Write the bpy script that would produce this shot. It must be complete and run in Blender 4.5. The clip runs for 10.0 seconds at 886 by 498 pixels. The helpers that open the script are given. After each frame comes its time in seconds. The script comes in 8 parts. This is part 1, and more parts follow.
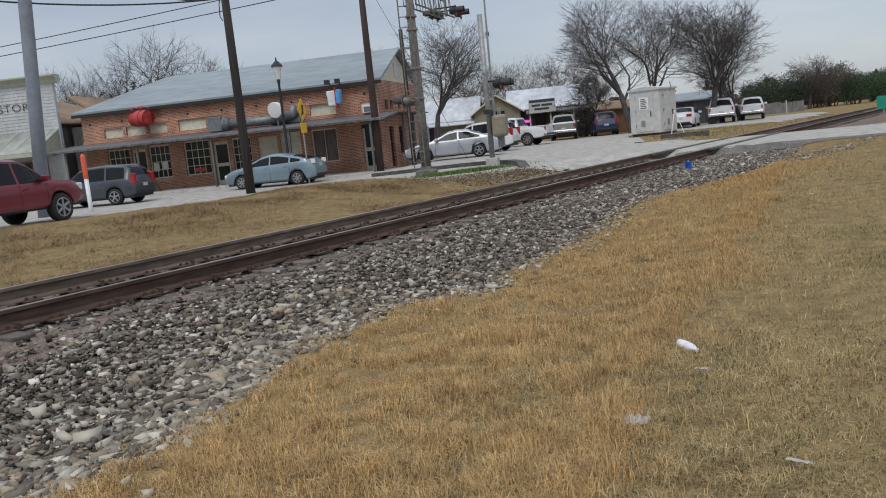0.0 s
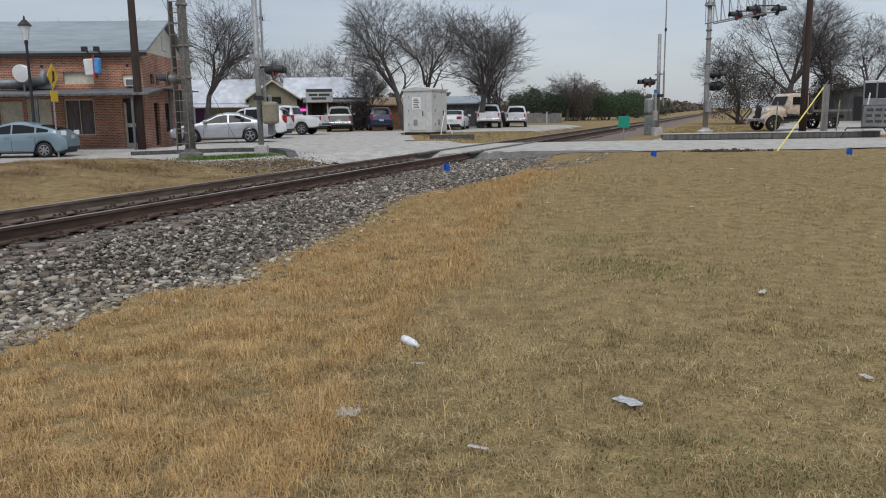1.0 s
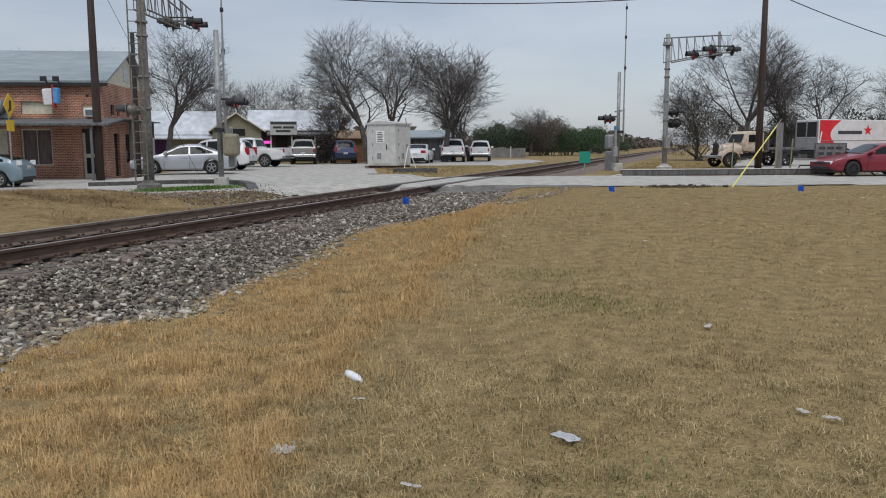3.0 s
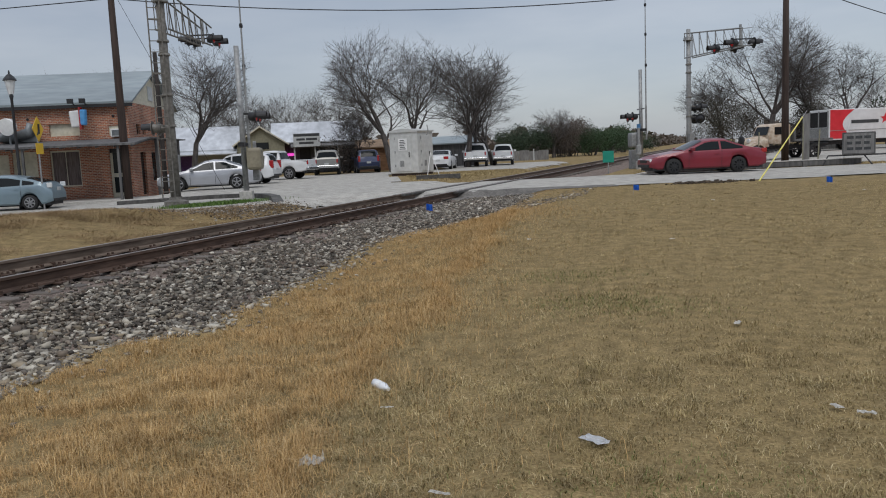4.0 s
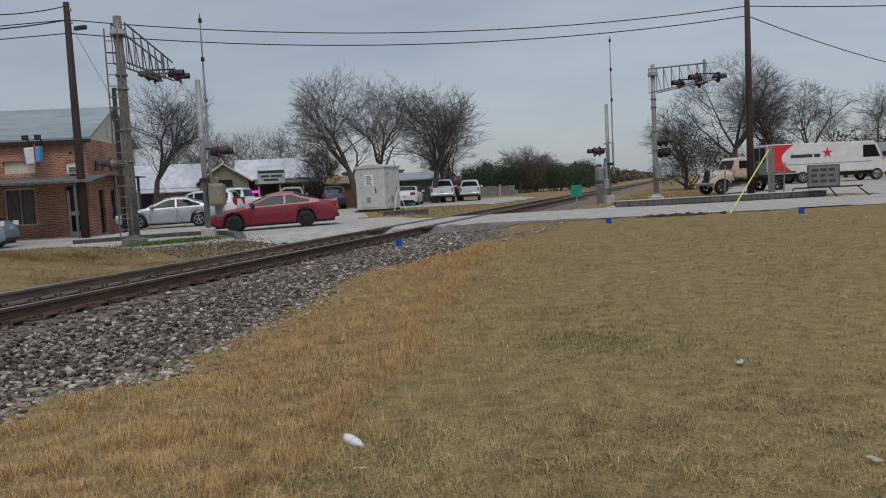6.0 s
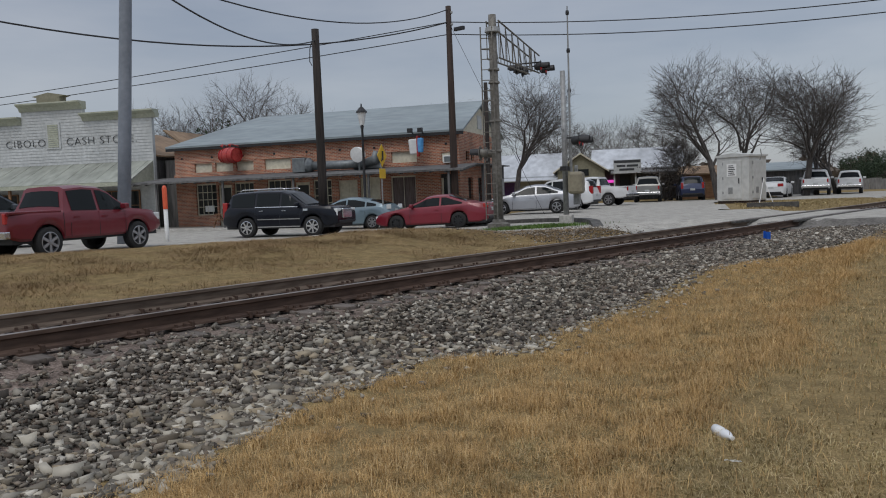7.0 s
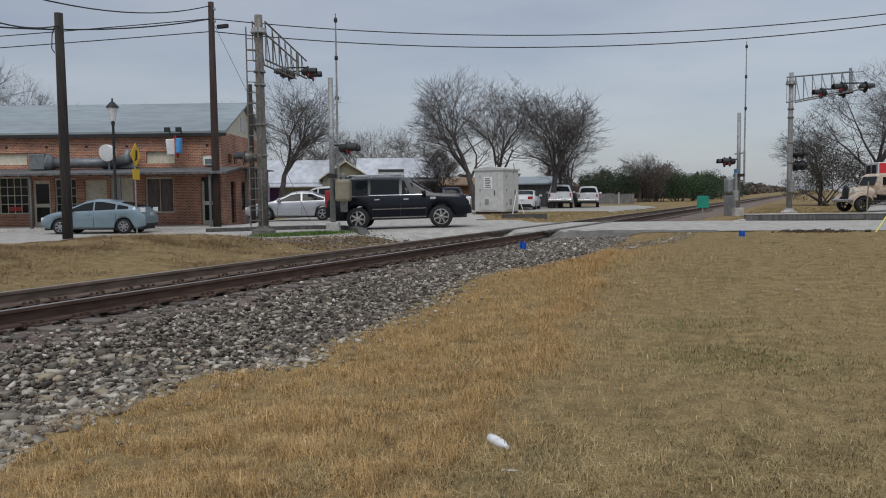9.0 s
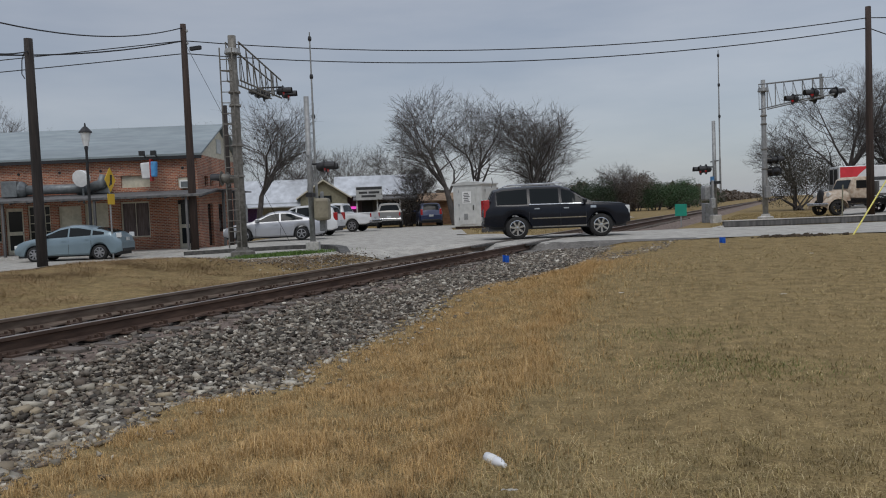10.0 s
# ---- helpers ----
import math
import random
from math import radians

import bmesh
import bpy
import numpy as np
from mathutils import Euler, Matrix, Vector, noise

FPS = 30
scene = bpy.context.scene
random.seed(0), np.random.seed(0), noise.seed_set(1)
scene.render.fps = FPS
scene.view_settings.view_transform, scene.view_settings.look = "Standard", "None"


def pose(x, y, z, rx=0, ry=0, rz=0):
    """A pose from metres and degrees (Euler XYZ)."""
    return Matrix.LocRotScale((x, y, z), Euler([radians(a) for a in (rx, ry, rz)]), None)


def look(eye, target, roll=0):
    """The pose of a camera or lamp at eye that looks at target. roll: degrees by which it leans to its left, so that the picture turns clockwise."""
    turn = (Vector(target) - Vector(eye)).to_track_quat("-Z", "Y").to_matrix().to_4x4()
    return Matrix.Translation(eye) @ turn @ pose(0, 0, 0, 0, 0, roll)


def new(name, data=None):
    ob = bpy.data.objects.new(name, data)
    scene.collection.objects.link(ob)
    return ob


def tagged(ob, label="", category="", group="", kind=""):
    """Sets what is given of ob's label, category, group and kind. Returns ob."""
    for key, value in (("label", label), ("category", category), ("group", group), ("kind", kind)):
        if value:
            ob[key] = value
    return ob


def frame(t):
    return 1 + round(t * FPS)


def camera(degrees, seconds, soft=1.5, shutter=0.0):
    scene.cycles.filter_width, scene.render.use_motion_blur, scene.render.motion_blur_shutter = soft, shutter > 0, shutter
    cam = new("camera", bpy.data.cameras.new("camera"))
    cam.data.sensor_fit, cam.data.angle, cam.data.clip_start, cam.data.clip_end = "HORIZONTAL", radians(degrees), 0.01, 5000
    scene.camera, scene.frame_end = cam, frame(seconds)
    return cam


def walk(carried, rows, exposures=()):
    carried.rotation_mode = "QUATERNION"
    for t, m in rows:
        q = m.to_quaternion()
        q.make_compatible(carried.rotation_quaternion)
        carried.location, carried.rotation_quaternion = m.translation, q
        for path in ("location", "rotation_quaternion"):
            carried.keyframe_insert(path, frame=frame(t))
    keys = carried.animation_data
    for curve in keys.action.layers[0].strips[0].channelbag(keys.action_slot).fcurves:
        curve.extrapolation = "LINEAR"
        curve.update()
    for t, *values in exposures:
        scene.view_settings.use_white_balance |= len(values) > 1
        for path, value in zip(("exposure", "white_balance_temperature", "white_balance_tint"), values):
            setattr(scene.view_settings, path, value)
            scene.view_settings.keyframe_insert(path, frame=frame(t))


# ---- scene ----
cam = camera(57.7, 10.0, 1.05)
PATH = [
    (0, (0.165, -0.266, 1.591), (-1.012, 1.326, 1.31), -5.8),
    (0.5, (0.337, -0.306, 1.602), (-0.801, 1.31, 1.296), -6.0),
    (0.8, (0.451, -0.300, 1.639), (-0.397, 1.482, 1.314), -2.7),
    (1, (0.517, -0.279, 1.66), (-0.17, 1.569, 1.323), -0.8),
    (1.2, (0.567, -0.236, 1.667), (-0.100, 1.618, 1.327), -1.4),
    (1.5, (0.62, -0.187, 1.669), (0.024, 1.703, 1.404), -0.8),
    (2, (0.674, -0.183, 1.641), (0.143, 1.72, 1.331), 0.2),
    (2.5, (0.675, -0.166, 1.646), (0.13, 1.734, 1.342), 0.3),
    (3, (0.66, -0.2, 1.658), (0.05, 1.687, 1.402), -0.2),
    (4.5, (0.7, -0.137, 1.66), (0.036, 1.735, 1.423), -3.4),
    (5, (0.669, -0.004, 1.642), (0.224, 1.929, 1.387), -2.6),
    (5.1, (0.656, 0.024, 1.642), (0.312, 1.977, 1.383), -2.4),
    (5.2, (0.639, 0.053, 1.642), (0.373, 2.018, 1.382), -2.3),
    (6.3, (0.334, 0.442, 1.557), (-0.499, 2.258, 1.452), -2.9),
    (6.5, (0.319, 0.444, 1.539), (-0.686, 2.17, 1.438), -2.8),
    (7, (0.27, 0.298, 1.522), (-1.064, 1.782, 1.383), -2.2),
    (7.2, (0.284, 0.186, 1.525), (-1.153, 1.565, 1.345), -2.0),
    (7.4, (0.305, 0.059, 1.547), (-1.219, 1.329, 1.296), -1.2),
    (7.5, (0.333, 0.036, 1.554), (-1.157, 1.337, 1.259), -0.8),
    (7.8, (0.401, 0.086, 1.555), (-0.819, 1.612, 1.130), 1.9),
    (8, (0.416, 0.171, 1.555), (-0.545, 1.877, 1.152), 4.5),
    (8.3, (0.363, 0.334, 1.539), (-0.419, 2.137, 1.167), 3.7),
    (8.5, (0.283, 0.388, 1.53), (-0.634, 2.137, 1.211), 2.1),
    (9, (0.076, 0.393, 1.549), (-0.772, 2.198, 1.412), -0.6),
    (9.5, (0.04, 0.364, 1.555), (-0.711, 2.212, 1.413), -1.3),
    (10, (-0.036, 0.483, 1.535), (-0.838, 2.313, 1.436), -2.3),
]
walk(cam, [(t, look(eye, target, roll)) for t, eye, target, roll in PATH],
     exposures=[(0.0, 0.0), (1.0, 0.02), (1.5, 0.13), (2.0, -0.22), (2.5, -0.13), (3.0, 0.0), (4.5, -0.24), (5.0, -0.08), (6.5, -0.40), (7.5, -0.30), (8.0, 0.17), (8.5, 0.17), (9.0, -0.22), (9.5, -0.34), (10.0, -0.36)])
# ---------------------------------------------------------------- light
U0, U1, ANG = 0.914, 0.406, 23.95       # the street's direction, turned 24 degrees from the track's normal


def st(s, n, z=0.0):
    """World place from metres along the street (s) and across it (n)."""
    return Vector((s * U0 - n * U1, s * U1 + n * U0, z))


def sn(x, y):
    return x * U0 + y * U1, -x * U1 + y * U0


def spot(az, d, z=0.0):
    """World place d metres from the viewer's stand, az degrees left of the track's direction."""
    return Vector((0.4 - d * math.sin(radians(az)), d * math.cos(radians(az)), z))


def sm(v, a, b):
    k = min(1.0, max(0.0, (v - a) / (b - a)))
    return k * k * (3 - 2 * k)


world = bpy.data.worlds.new("overcast_sky")
scene.world = world
world.use_nodes = True
wn, wl = world.node_tree.nodes, world.node_tree.links
wn.clear()
w_out, w_bg = wn.new("ShaderNodeOutputWorld"), wn.new("ShaderNodeBackground")
w_sky = wn.new("ShaderNodeTexSky")
w_sky.sky_type, w_sky.sun_disc = "NISHITA", False
w_sky.sun_elevation, w_sky.sun_rotation = radians(48), radians(200)
w_tc, w_sep = wn.new("ShaderNodeTexCoord"), wn.new("ShaderNodeSeparateXYZ")
w_map = wn.new("ShaderNodeMapping")
w_map.inputs["Scale"].default_value = (1.0, 1.0, 4.5)
w_noise = wn.new("ShaderNodeTexNoise")
w_noise.inputs["Scale"].default_value, w_noise.inputs["Detail"].default_value = 2.2, 5.0
w_noise.inputs["Roughness"].default_value = 0.55
w_ramp = wn.new("ShaderNodeValToRGB")
w_ramp.color_ramp.elements[0].position, w_ramp.color_ramp.elements[0].color = 0.30, (0.336, 0.374, 0.452, 1)
w_ramp.color_ramp.elements[1].position, w_ramp.color_ramp.elements[1].color = 0.68, (0.503, 0.522, 0.574, 1)
w_up = wn.new("ShaderNodeMapRange")       # an overcast sky is about twice as bright overhead as low down
w_up.inputs["From Min"].default_value, w_up.inputs["From Max"].default_value = 0.25, 0.9
w_up.inputs["To Min"].default_value, w_up.inputs["To Max"].default_value = 1.0, 2.3
w_mul = wn.new("ShaderNodeVectorMath")
w_mul.operation = "SCALE"
w_mix = wn.new("ShaderNodeMix")
w_mix.data_type = "RGBA"
w_mix.inputs["Factor"].default_value = 0.04
wl.new(w_tc.outputs["Generated"], w_map.inputs["Vector"])
wl.new(w_map.outputs["Vector"], w_noise.inputs["Vector"])
wl.new(w_noise.outputs["Fac"], w_ramp.inputs["Fac"])
wl.new(w_tc.outputs["Generated"], w_sep.inputs["Vector"])
wl.new(w_sep.outputs["Z"], w_up.inputs["Value"])
wl.new(w_ramp.outputs["Color"], w_mul.inputs[0])
wl.new(w_up.outputs["Result"], w_mul.inputs["Scale"])
wl.new(w_mul.outputs["Vector"], w_mix.inputs["A"])
wl.new(w_sky.outputs["Color"], w_mix.inputs["B"])
wl.new(w_mix.outputs["Result"], w_bg.inputs["Color"])
wl.new(w_bg.outputs["Background"], w_out.inputs["Surface"])
w_bg.inputs["Strength"].default_value = 0.88

sun = new("sun", bpy.data.lights.new("sun", "SUN"))
sun.data.energy, sun.data.angle, sun.data.color = 1.35, radians(28), (1.0, 0.97, 0.93)
sun.matrix_world = look((0, 0, 60), (-18, 36, 0))

# ---------------------------------------------------------------- materials


def mat(name, a, b, scale=8.0, rough=0.8, metal=0.0, bump=0.0, detail=5.0, big=0.0, spec=0.5, rnd=0.0, stretch=(1, 1, 1), coat=0.0, glow=0.0):
    """Two tones mixed by fine noise, with a broad stain over it, a random shift per object, roughness and relief."""
    m = bpy.data.materials.new(name)
    m.use_nodes = True
    N, K = m.node_tree.nodes, m.node_tree.links
    p = N["Principled BSDF"]
    tc, mp, nz, rp = N.new("ShaderNodeTexCoord"), N.new("ShaderNodeMapping"), N.new("ShaderNodeTexNoise"), N.new("ShaderNodeValToRGB")
    mp.inputs["Scale"].default_value = stretch
    nz.inputs["Scale"].default_value, nz.inputs["Detail"].default_value = scale, detail
    rp.color_ramp.elements[0].position, rp.color_ramp.elements[0].color = 0.33, (*a, 1)
    rp.color_ramp.elements[1].position, rp.color_ramp.elements[1].color = 0.67, (*b, 1)
    K.new(tc.outputs["Object"], mp.inputs["Vector"])
    K.new(mp.outputs["Vector"], nz.inputs["Vector"])
    K.new(nz.outputs["Fac"], rp.inputs["Fac"])
    col = rp.outputs["Color"]
    if big:
        n2, r2, mx = N.new("ShaderNodeTexNoise"), N.new("ShaderNodeMapRange"), N.new("ShaderNodeMix")
        n2.inputs["Scale"].default_value, n2.inputs["Detail"].default_value = scale * 0.11, 3.0
        r2.inputs["From Min"].default_value, r2.inputs["From Max"].default_value = 0.35, 0.65
        r2.inputs["To Min"].default_value, r2.inputs["To Max"].default_value = 1 - big, 1 + big * 0.6
        K.new(mp.outputs["Vector"], n2.inputs["Vector"])
        K.new(n2.outputs["Fac"], r2.inputs["Value"])
        v = N.new("ShaderNodeVectorMath")
        v.operation = "SCALE"
        K.new(col, v.inputs[0])
        K.new(r2.outputs["Result"], v.inputs["Scale"])
        col = v.outputs["Vector"]
    if rnd:
        oi, r3, v3 = N.new("ShaderNodeObjectInfo"), N.new("ShaderNodeMapRange"), N.new("ShaderNodeVectorMath")
        r3.inputs["To Min"].default_value, r3.inputs["To Max"].default_value = 1 - rnd, 1 + rnd
        v3.operation = "SCALE"
        K.new(oi.outputs["Random"], r3.inputs["Value"])
        K.new(col, v3.inputs[0])
        K.new(r3.outputs["Result"], v3.inputs["Scale"])
        col = v3.outputs["Vector"]
    K.new(col, p.inputs["Base Color"])
    p.inputs["Roughness"].default_value, p.inputs["Metallic"].default_value = rough, metal
    p.inputs["Specular IOR Level"].default_value = spec
    p.inputs["Coat Weight"].default_value = coat
    if coat:
        p.inputs["Coat Roughness"].default_value = 0.06
    if glow:
        K.new(col, p.inputs["Emission Color"])
        p.inputs["Emission Strength"].default_value = glow
    if bump:
        bp = N.new("ShaderNodeBump")
        bp.inputs["Strength"].default_value, bp.inputs["Distance"].default_value = bump, 0.02
        K.new(nz.outputs["Fac"], bp.inputs["Height"])
        K.new(bp.outputs["Normal"], p.inputs["Normal"])
    return m


def island_mat(name, tones, rough=0.85, spec=0.3, patch=0.0, patch_tone=(0.2, 0.2, 0.2), patch_scale=0.5, mottle=0.0, mottle_scale=6.0):
    """A tone for each loose piece, drawn from a row of tones; broad patches lean towards another tone."""
    m = bpy.data.materials.new(name)
    m.use_nodes = True
    N, K = m.node_tree.nodes, m.node_tree.links
    p = N["Principled BSDF"]
    g, rp = N.new("ShaderNodeNewGeometry"), N.new("ShaderNodeValToRGB")
    el = rp.color_ramp.elements
    while len(el) < len(tones):
        el.new(0.5)
    for i, c in enumerate(tones):
        el[i].position, el[i].color = i / (len(tones) - 1), (*c, 1)
    K.new(g.outputs["Random Per Island"], rp.inputs["Fac"])
    col = rp.outputs["Color"]
    if patch:
        tc, nz, mr, mx = N.new("ShaderNodeTexCoord"), N.new("ShaderNodeTexNoise"), N.new("ShaderNodeMapRange"), N.new("ShaderNodeMix")
        nz.inputs["Scale"].default_value, nz.inputs["Detail"].default_value = patch_scale, 4.0
        mr.inputs["From Min"].default_value, mr.inputs["From Max"].default_value = 0.42, 0.68
        mr.inputs["To Max"].default_value = patch
        mx.data_type = "RGBA"
        mx.inputs["B"].default_value = (*patch_tone, 1)
        K.new(tc.outputs["Object"], nz.inputs["Vector"])
        K.new(nz.outputs["Fac"], mr.inputs["Value"])
        K.new(mr.outputs["Result"], mx.inputs["Factor"])
        K.new(col, mx.inputs["A"])
        col = mx.outputs["Result"]
    if mottle:
        tc, nz, mr, vs = N.new("ShaderNodeTexCoord"), N.new("ShaderNodeTexNoise"), N.new("ShaderNodeMapRange"), N.new("ShaderNodeVectorMath")
        nz.inputs["Scale"].default_value, nz.inputs["Detail"].default_value = mottle_scale, 3.0
        mr.inputs["From Min"].default_value, mr.inputs["From Max"].default_value = 0.32, 0.68
        mr.inputs["To Min"].default_value, mr.inputs["To Max"].default_value = 1 - mottle, 1 + mottle
        vs.operation = "SCALE"
        K.new(tc.outputs["Object"], nz.inputs["Vector"])
        K.new(nz.outputs["Fac"], mr.inputs["Value"])
        K.new(col, vs.inputs[0])
        K.new(mr.outputs["Result"], vs.inputs["Scale"])
        col = vs.outputs["Vector"]
    K.new(col, p.inputs["Base Color"])
    p.inputs["Roughness"].default_value, p.inputs["Specular IOR Level"].default_value = rough, spec
    return m


def brick_mat():
    m = bpy.data.materials.new("red_brick")
    m.use_nodes = True
    N, K = m.node_tree.nodes, m.node_tree.links
    p = N["Principled BSDF"]
    tc, sp, cb, bk = N.new("ShaderNodeTexCoord"), N.new("ShaderNodeSeparateXYZ"), N.new("ShaderNodeCombineXYZ"), N.new("ShaderNodeTexBrick")
    ad = N.new("ShaderNodeMath")
    K.new(tc.outputs["Object"], sp.inputs["Vector"])
    K.new(sp.outputs["X"], ad.inputs[0])
    K.new(sp.outputs["Y"], ad.inputs[1])
    K.new(ad.outputs[0], cb.inputs["X"])
    K.new(sp.outputs["Z"], cb.inputs["Y"])
    K.new(cb.outputs["Vector"], bk.inputs["Vector"])
    bk.inputs["Scale"].default_value = 1.0
    bk.inputs["Brick Width"].default_value, bk.inputs["Row Height"].default_value = 0.22, 0.078
    bk.inputs["Mortar Size"].default_value, bk.inputs["Bias"].default_value = 0.012, -0.1
    bk.inputs["Color1"].default_value, bk.inputs["Color2"].default_value = (0.47, 0.165, 0.082, 1), (0.21, 0.066, 0.042, 1)
    bk.inputs["Mortar"].default_value = (0.50, 0.40, 0.31, 1)
    nz, r2, v = N.new("ShaderNodeTexNoise"), N.new("ShaderNodeMapRange"), N.new("ShaderNodeVectorMath")
    nz.inputs["Scale"].default_value, nz.inputs["Detail"].default_value = 0.7, 5.0
    r2.inputs["From Min"].default_value, r2.inputs["From Max"].default_value = 0.3, 0.7
    r2.inputs["To Min"].default_value, r2.inputs["To Max"].default_value = 0.68, 1.25
    v.operation = "SCALE"
    K.new(tc.outputs["Object"], nz.inputs["Vector"])
    K.new(nz.outputs["Fac"], r2.inputs["Value"])
    K.new(bk.outputs["Color"], v.inputs[0])
    K.new(r2.outputs["Result"], v.inputs["Scale"])
    K.new(v.outputs["Vector"], p.inputs["Base Color"])
    bp = N.new("ShaderNodeBump")
    bp.inputs["Strength"].default_value, bp.inputs["Distance"].default_value, bp.invert = 0.6, 0.012, True
    K.new(bk.outputs["Fac"], bp.inputs["Height"])
    K.new(bp.outputs["Normal"], p.inputs["Normal"])
    p.inputs["Roughness"].default_value = 0.9
    return m


def glass_mat(name, tint, rough=0.04):
    m = bpy.data.materials.new(name)
    m.use_nodes = True
    p = m.node_tree.nodes["Principled BSDF"]
    p.inputs["Base Color"].default_value = (*tint, 1)
    p.inputs["Roughness"].default_value, p.inputs["Specular IOR Level"].default_value = rough, 0.16
    p.inputs["Coat Weight"].default_value = 0.0
    return m


BRICK = brick_mat()
DIRT = mat("bare_grey_dirt", (0.17, 0.132, 0.095), (0.32, 0.262, 0.20), 34, 0.95, bump=0.7, big=0.35, spec=0.1)
SOIL = mat("dry_lawn", (0.165, 0.12, 0.056), (0.30, 0.222, 0.106), 48, 0.95, bump=0.6, big=0.25, spec=0.1)
ASPHALT = mat("worn_asphalt", (0.31, 0.295, 0.262), (0.45, 0.43, 0.385), 22, 0.9, bump=0.25, big=0.22, spec=0.2)
CONCRETE = mat("concrete", (0.40, 0.385, 0.355), (0.56, 0.54, 0.50), 14, 0.9, bump=0.2, big=0.2, spec=0.2)
DARKCURB = mat("tar_and_groove_dark", (0.05, 0.048, 0.045), (0.12, 0.115, 0.105), 7, 0.9, bump=0.3, big=0.2)
OLDTAR = mat("old_dark_tar", (0.10, 0.092, 0.082), (0.20, 0.187, 0.168), 16, 0.9, bump=0.5, big=0.3, spec=0.2)
BEDDING = mat("ballast_bed", (0.10, 0.076, 0.062), (0.27, 0.212, 0.178), 40, 0.95, bump=1.0, big=0.3, spec=0.15)
RUSTPALE = mat("pale_rail_steel", (0.105, 0.075, 0.055), (0.19, 0.145, 0.11), 20, 0.8, 0.1, bump=0.2, big=0.2, stretch=(1, 0.15, 1))
RUST = mat("rusty_rail_steel", (0.060, 0.036, 0.026), (0.125, 0.080, 0.058), 20, 0.75, 0.25, bump=0.2, big=0.2, stretch=(1, 0.15, 1))
RAILTOP = mat("worn_rail_head", (0.20, 0.165, 0.14), (0.42, 0.38, 0.34), 12, 0.42, 0.75, big=0.2, stretch=(1, 0.05, 1))
TIEWOOD = mat("weathered_tie_wood", (0.075, 0.060, 0.050), (0.17, 0.145, 0.125), 16, 0.95, bump=0.8, big=0.3, rnd=0.25, stretch=(0.2, 1, 1))
POLEWOOD = mat("dark_creosoted_wood", (0.014, 0.011, 0.010), (0.040, 0.031, 0.026), 12, 0.85, bump=0.4, big=0.2, stretch=(1, 1, 0.08))
BROWNWOOD = mat("brown_pole_wood", (0.030, 0.019, 0.015), (0.062, 0.040, 0.031), 12, 0.85, bump=0.4, big=0.2, stretch=(1, 1, 0.08))
STEELGREY = mat("galvanised_steel", (0.25, 0.255, 0.25), (0.36, 0.365, 0.36), 9, 0.55, 0.35, big=0.15)
POLEGREY = mat("grey_painted_steel", (0.19, 0.215, 0.25), (0.235, 0.26, 0.30), 6, 0.6, 0.1, big=0.15)
MASTGREY = mat("aged_mast_steel", (0.13, 0.12, 0.103), (0.225, 0.213, 0.19), 10, 0.65, 0.3, bump=0.1, big=0.2)
BLACK = mat("black_paint", (0.010, 0.010, 0.011), (0.022, 0.022, 0.024), 9, 0.55)
RUBBER = mat("tyre_rubber", (0.012, 0.012, 0.012), (0.026, 0.025, 0.024), 30, 0.85, bump=0.2)
CHROME = mat("chrome", (0.55, 0.56, 0.57), (0.66, 0.67, 0.68), 6, 0.18, 1.0)
ALLOY = mat("alloy_wheel", (0.30, 0.30, 0.31), (0.42, 0.42, 0.43), 8, 0.35, 0.7)
CARGLASS = glass_mat("dark_car_glass", (0.012, 0.015, 0.016))
PANE = glass_mat("window_glass", (0.020, 0.023, 0.024), 0.06)
ROOFTIN = mat("grey_tin_roof", (0.235, 0.275, 0.285), (0.31, 0.355, 0.365), 3, 0.55, 0.25, big=0.16, stretch=(0.3, 1, 1))
WHITEROOF = mat("pale_metal_roof", (0.40, 0.415, 0.43), (0.58, 0.60, 0.62), 2, 0.5, 0.15, big=0.2, stretch=(1, 0.3, 1))
BROWNROOF = mat("brown_rusted_roof", (0.19, 0.125, 0.075), (0.30, 0.205, 0.125), 3, 0.8, 0.1, big=0.25)
WHITEPAINT = mat("chalky_white_paint", (0.42, 0.435, 0.43), (0.53, 0.545, 0.54), 5, 0.8, bump=0.15, big=0.14)
CREAM = mat("cream_paint", (0.52, 0.49, 0.38), (0.66, 0.62, 0.50), 6, 0.75, big=0.12)
TRIMGREEN = mat("pale_green_trim", (0.36, 0.375, 0.29), (0.46, 0.47, 0.375), 6, 0.75, big=0.12)
GREYWOOD = mat("weathered_grey_boards", (0.075, 0.075, 0.075), (0.16, 0.155, 0.15), 7, 0.9, bump=0.4, big=0.25, stretch=(1, 1, 0.15))
AWNTIN = mat("stained_awning_tin", (0.28, 0.295, 0.255), (0.41, 0.425, 0.375), 2.5, 0.6, 0.2, big=0.2, stretch=(1, 0.25, 1))
OLIVE = mat("olive_siding", (0.20, 0.19, 0.13), (0.27, 0.255, 0.18), 6, 0.8, big=0.12)
OAK = mat("brown_wood", (0.15, 0.075, 0.035), (0.26, 0.14, 0.07), 10, 0.7, bump=0.2, stretch=(0.2, 1, 1))
CABINET = mat("pale_grey_enamel", (0.52, 0.525, 0.505), (0.62, 0.625, 0.60), 4, 0.5, 0.1, big=0.10)
ORANGE = mat("salmon_brick_paint", (0.590, 0.267, 0.169), (0.708, 0.338, 0.223), 5, 0.85, bump=0.2, big=0.14)
YELLOW = mat("yellow_sign_paint", (0.62, 0.38, 0.015), (0.72, 0.46, 0.03), 4, 0.5)
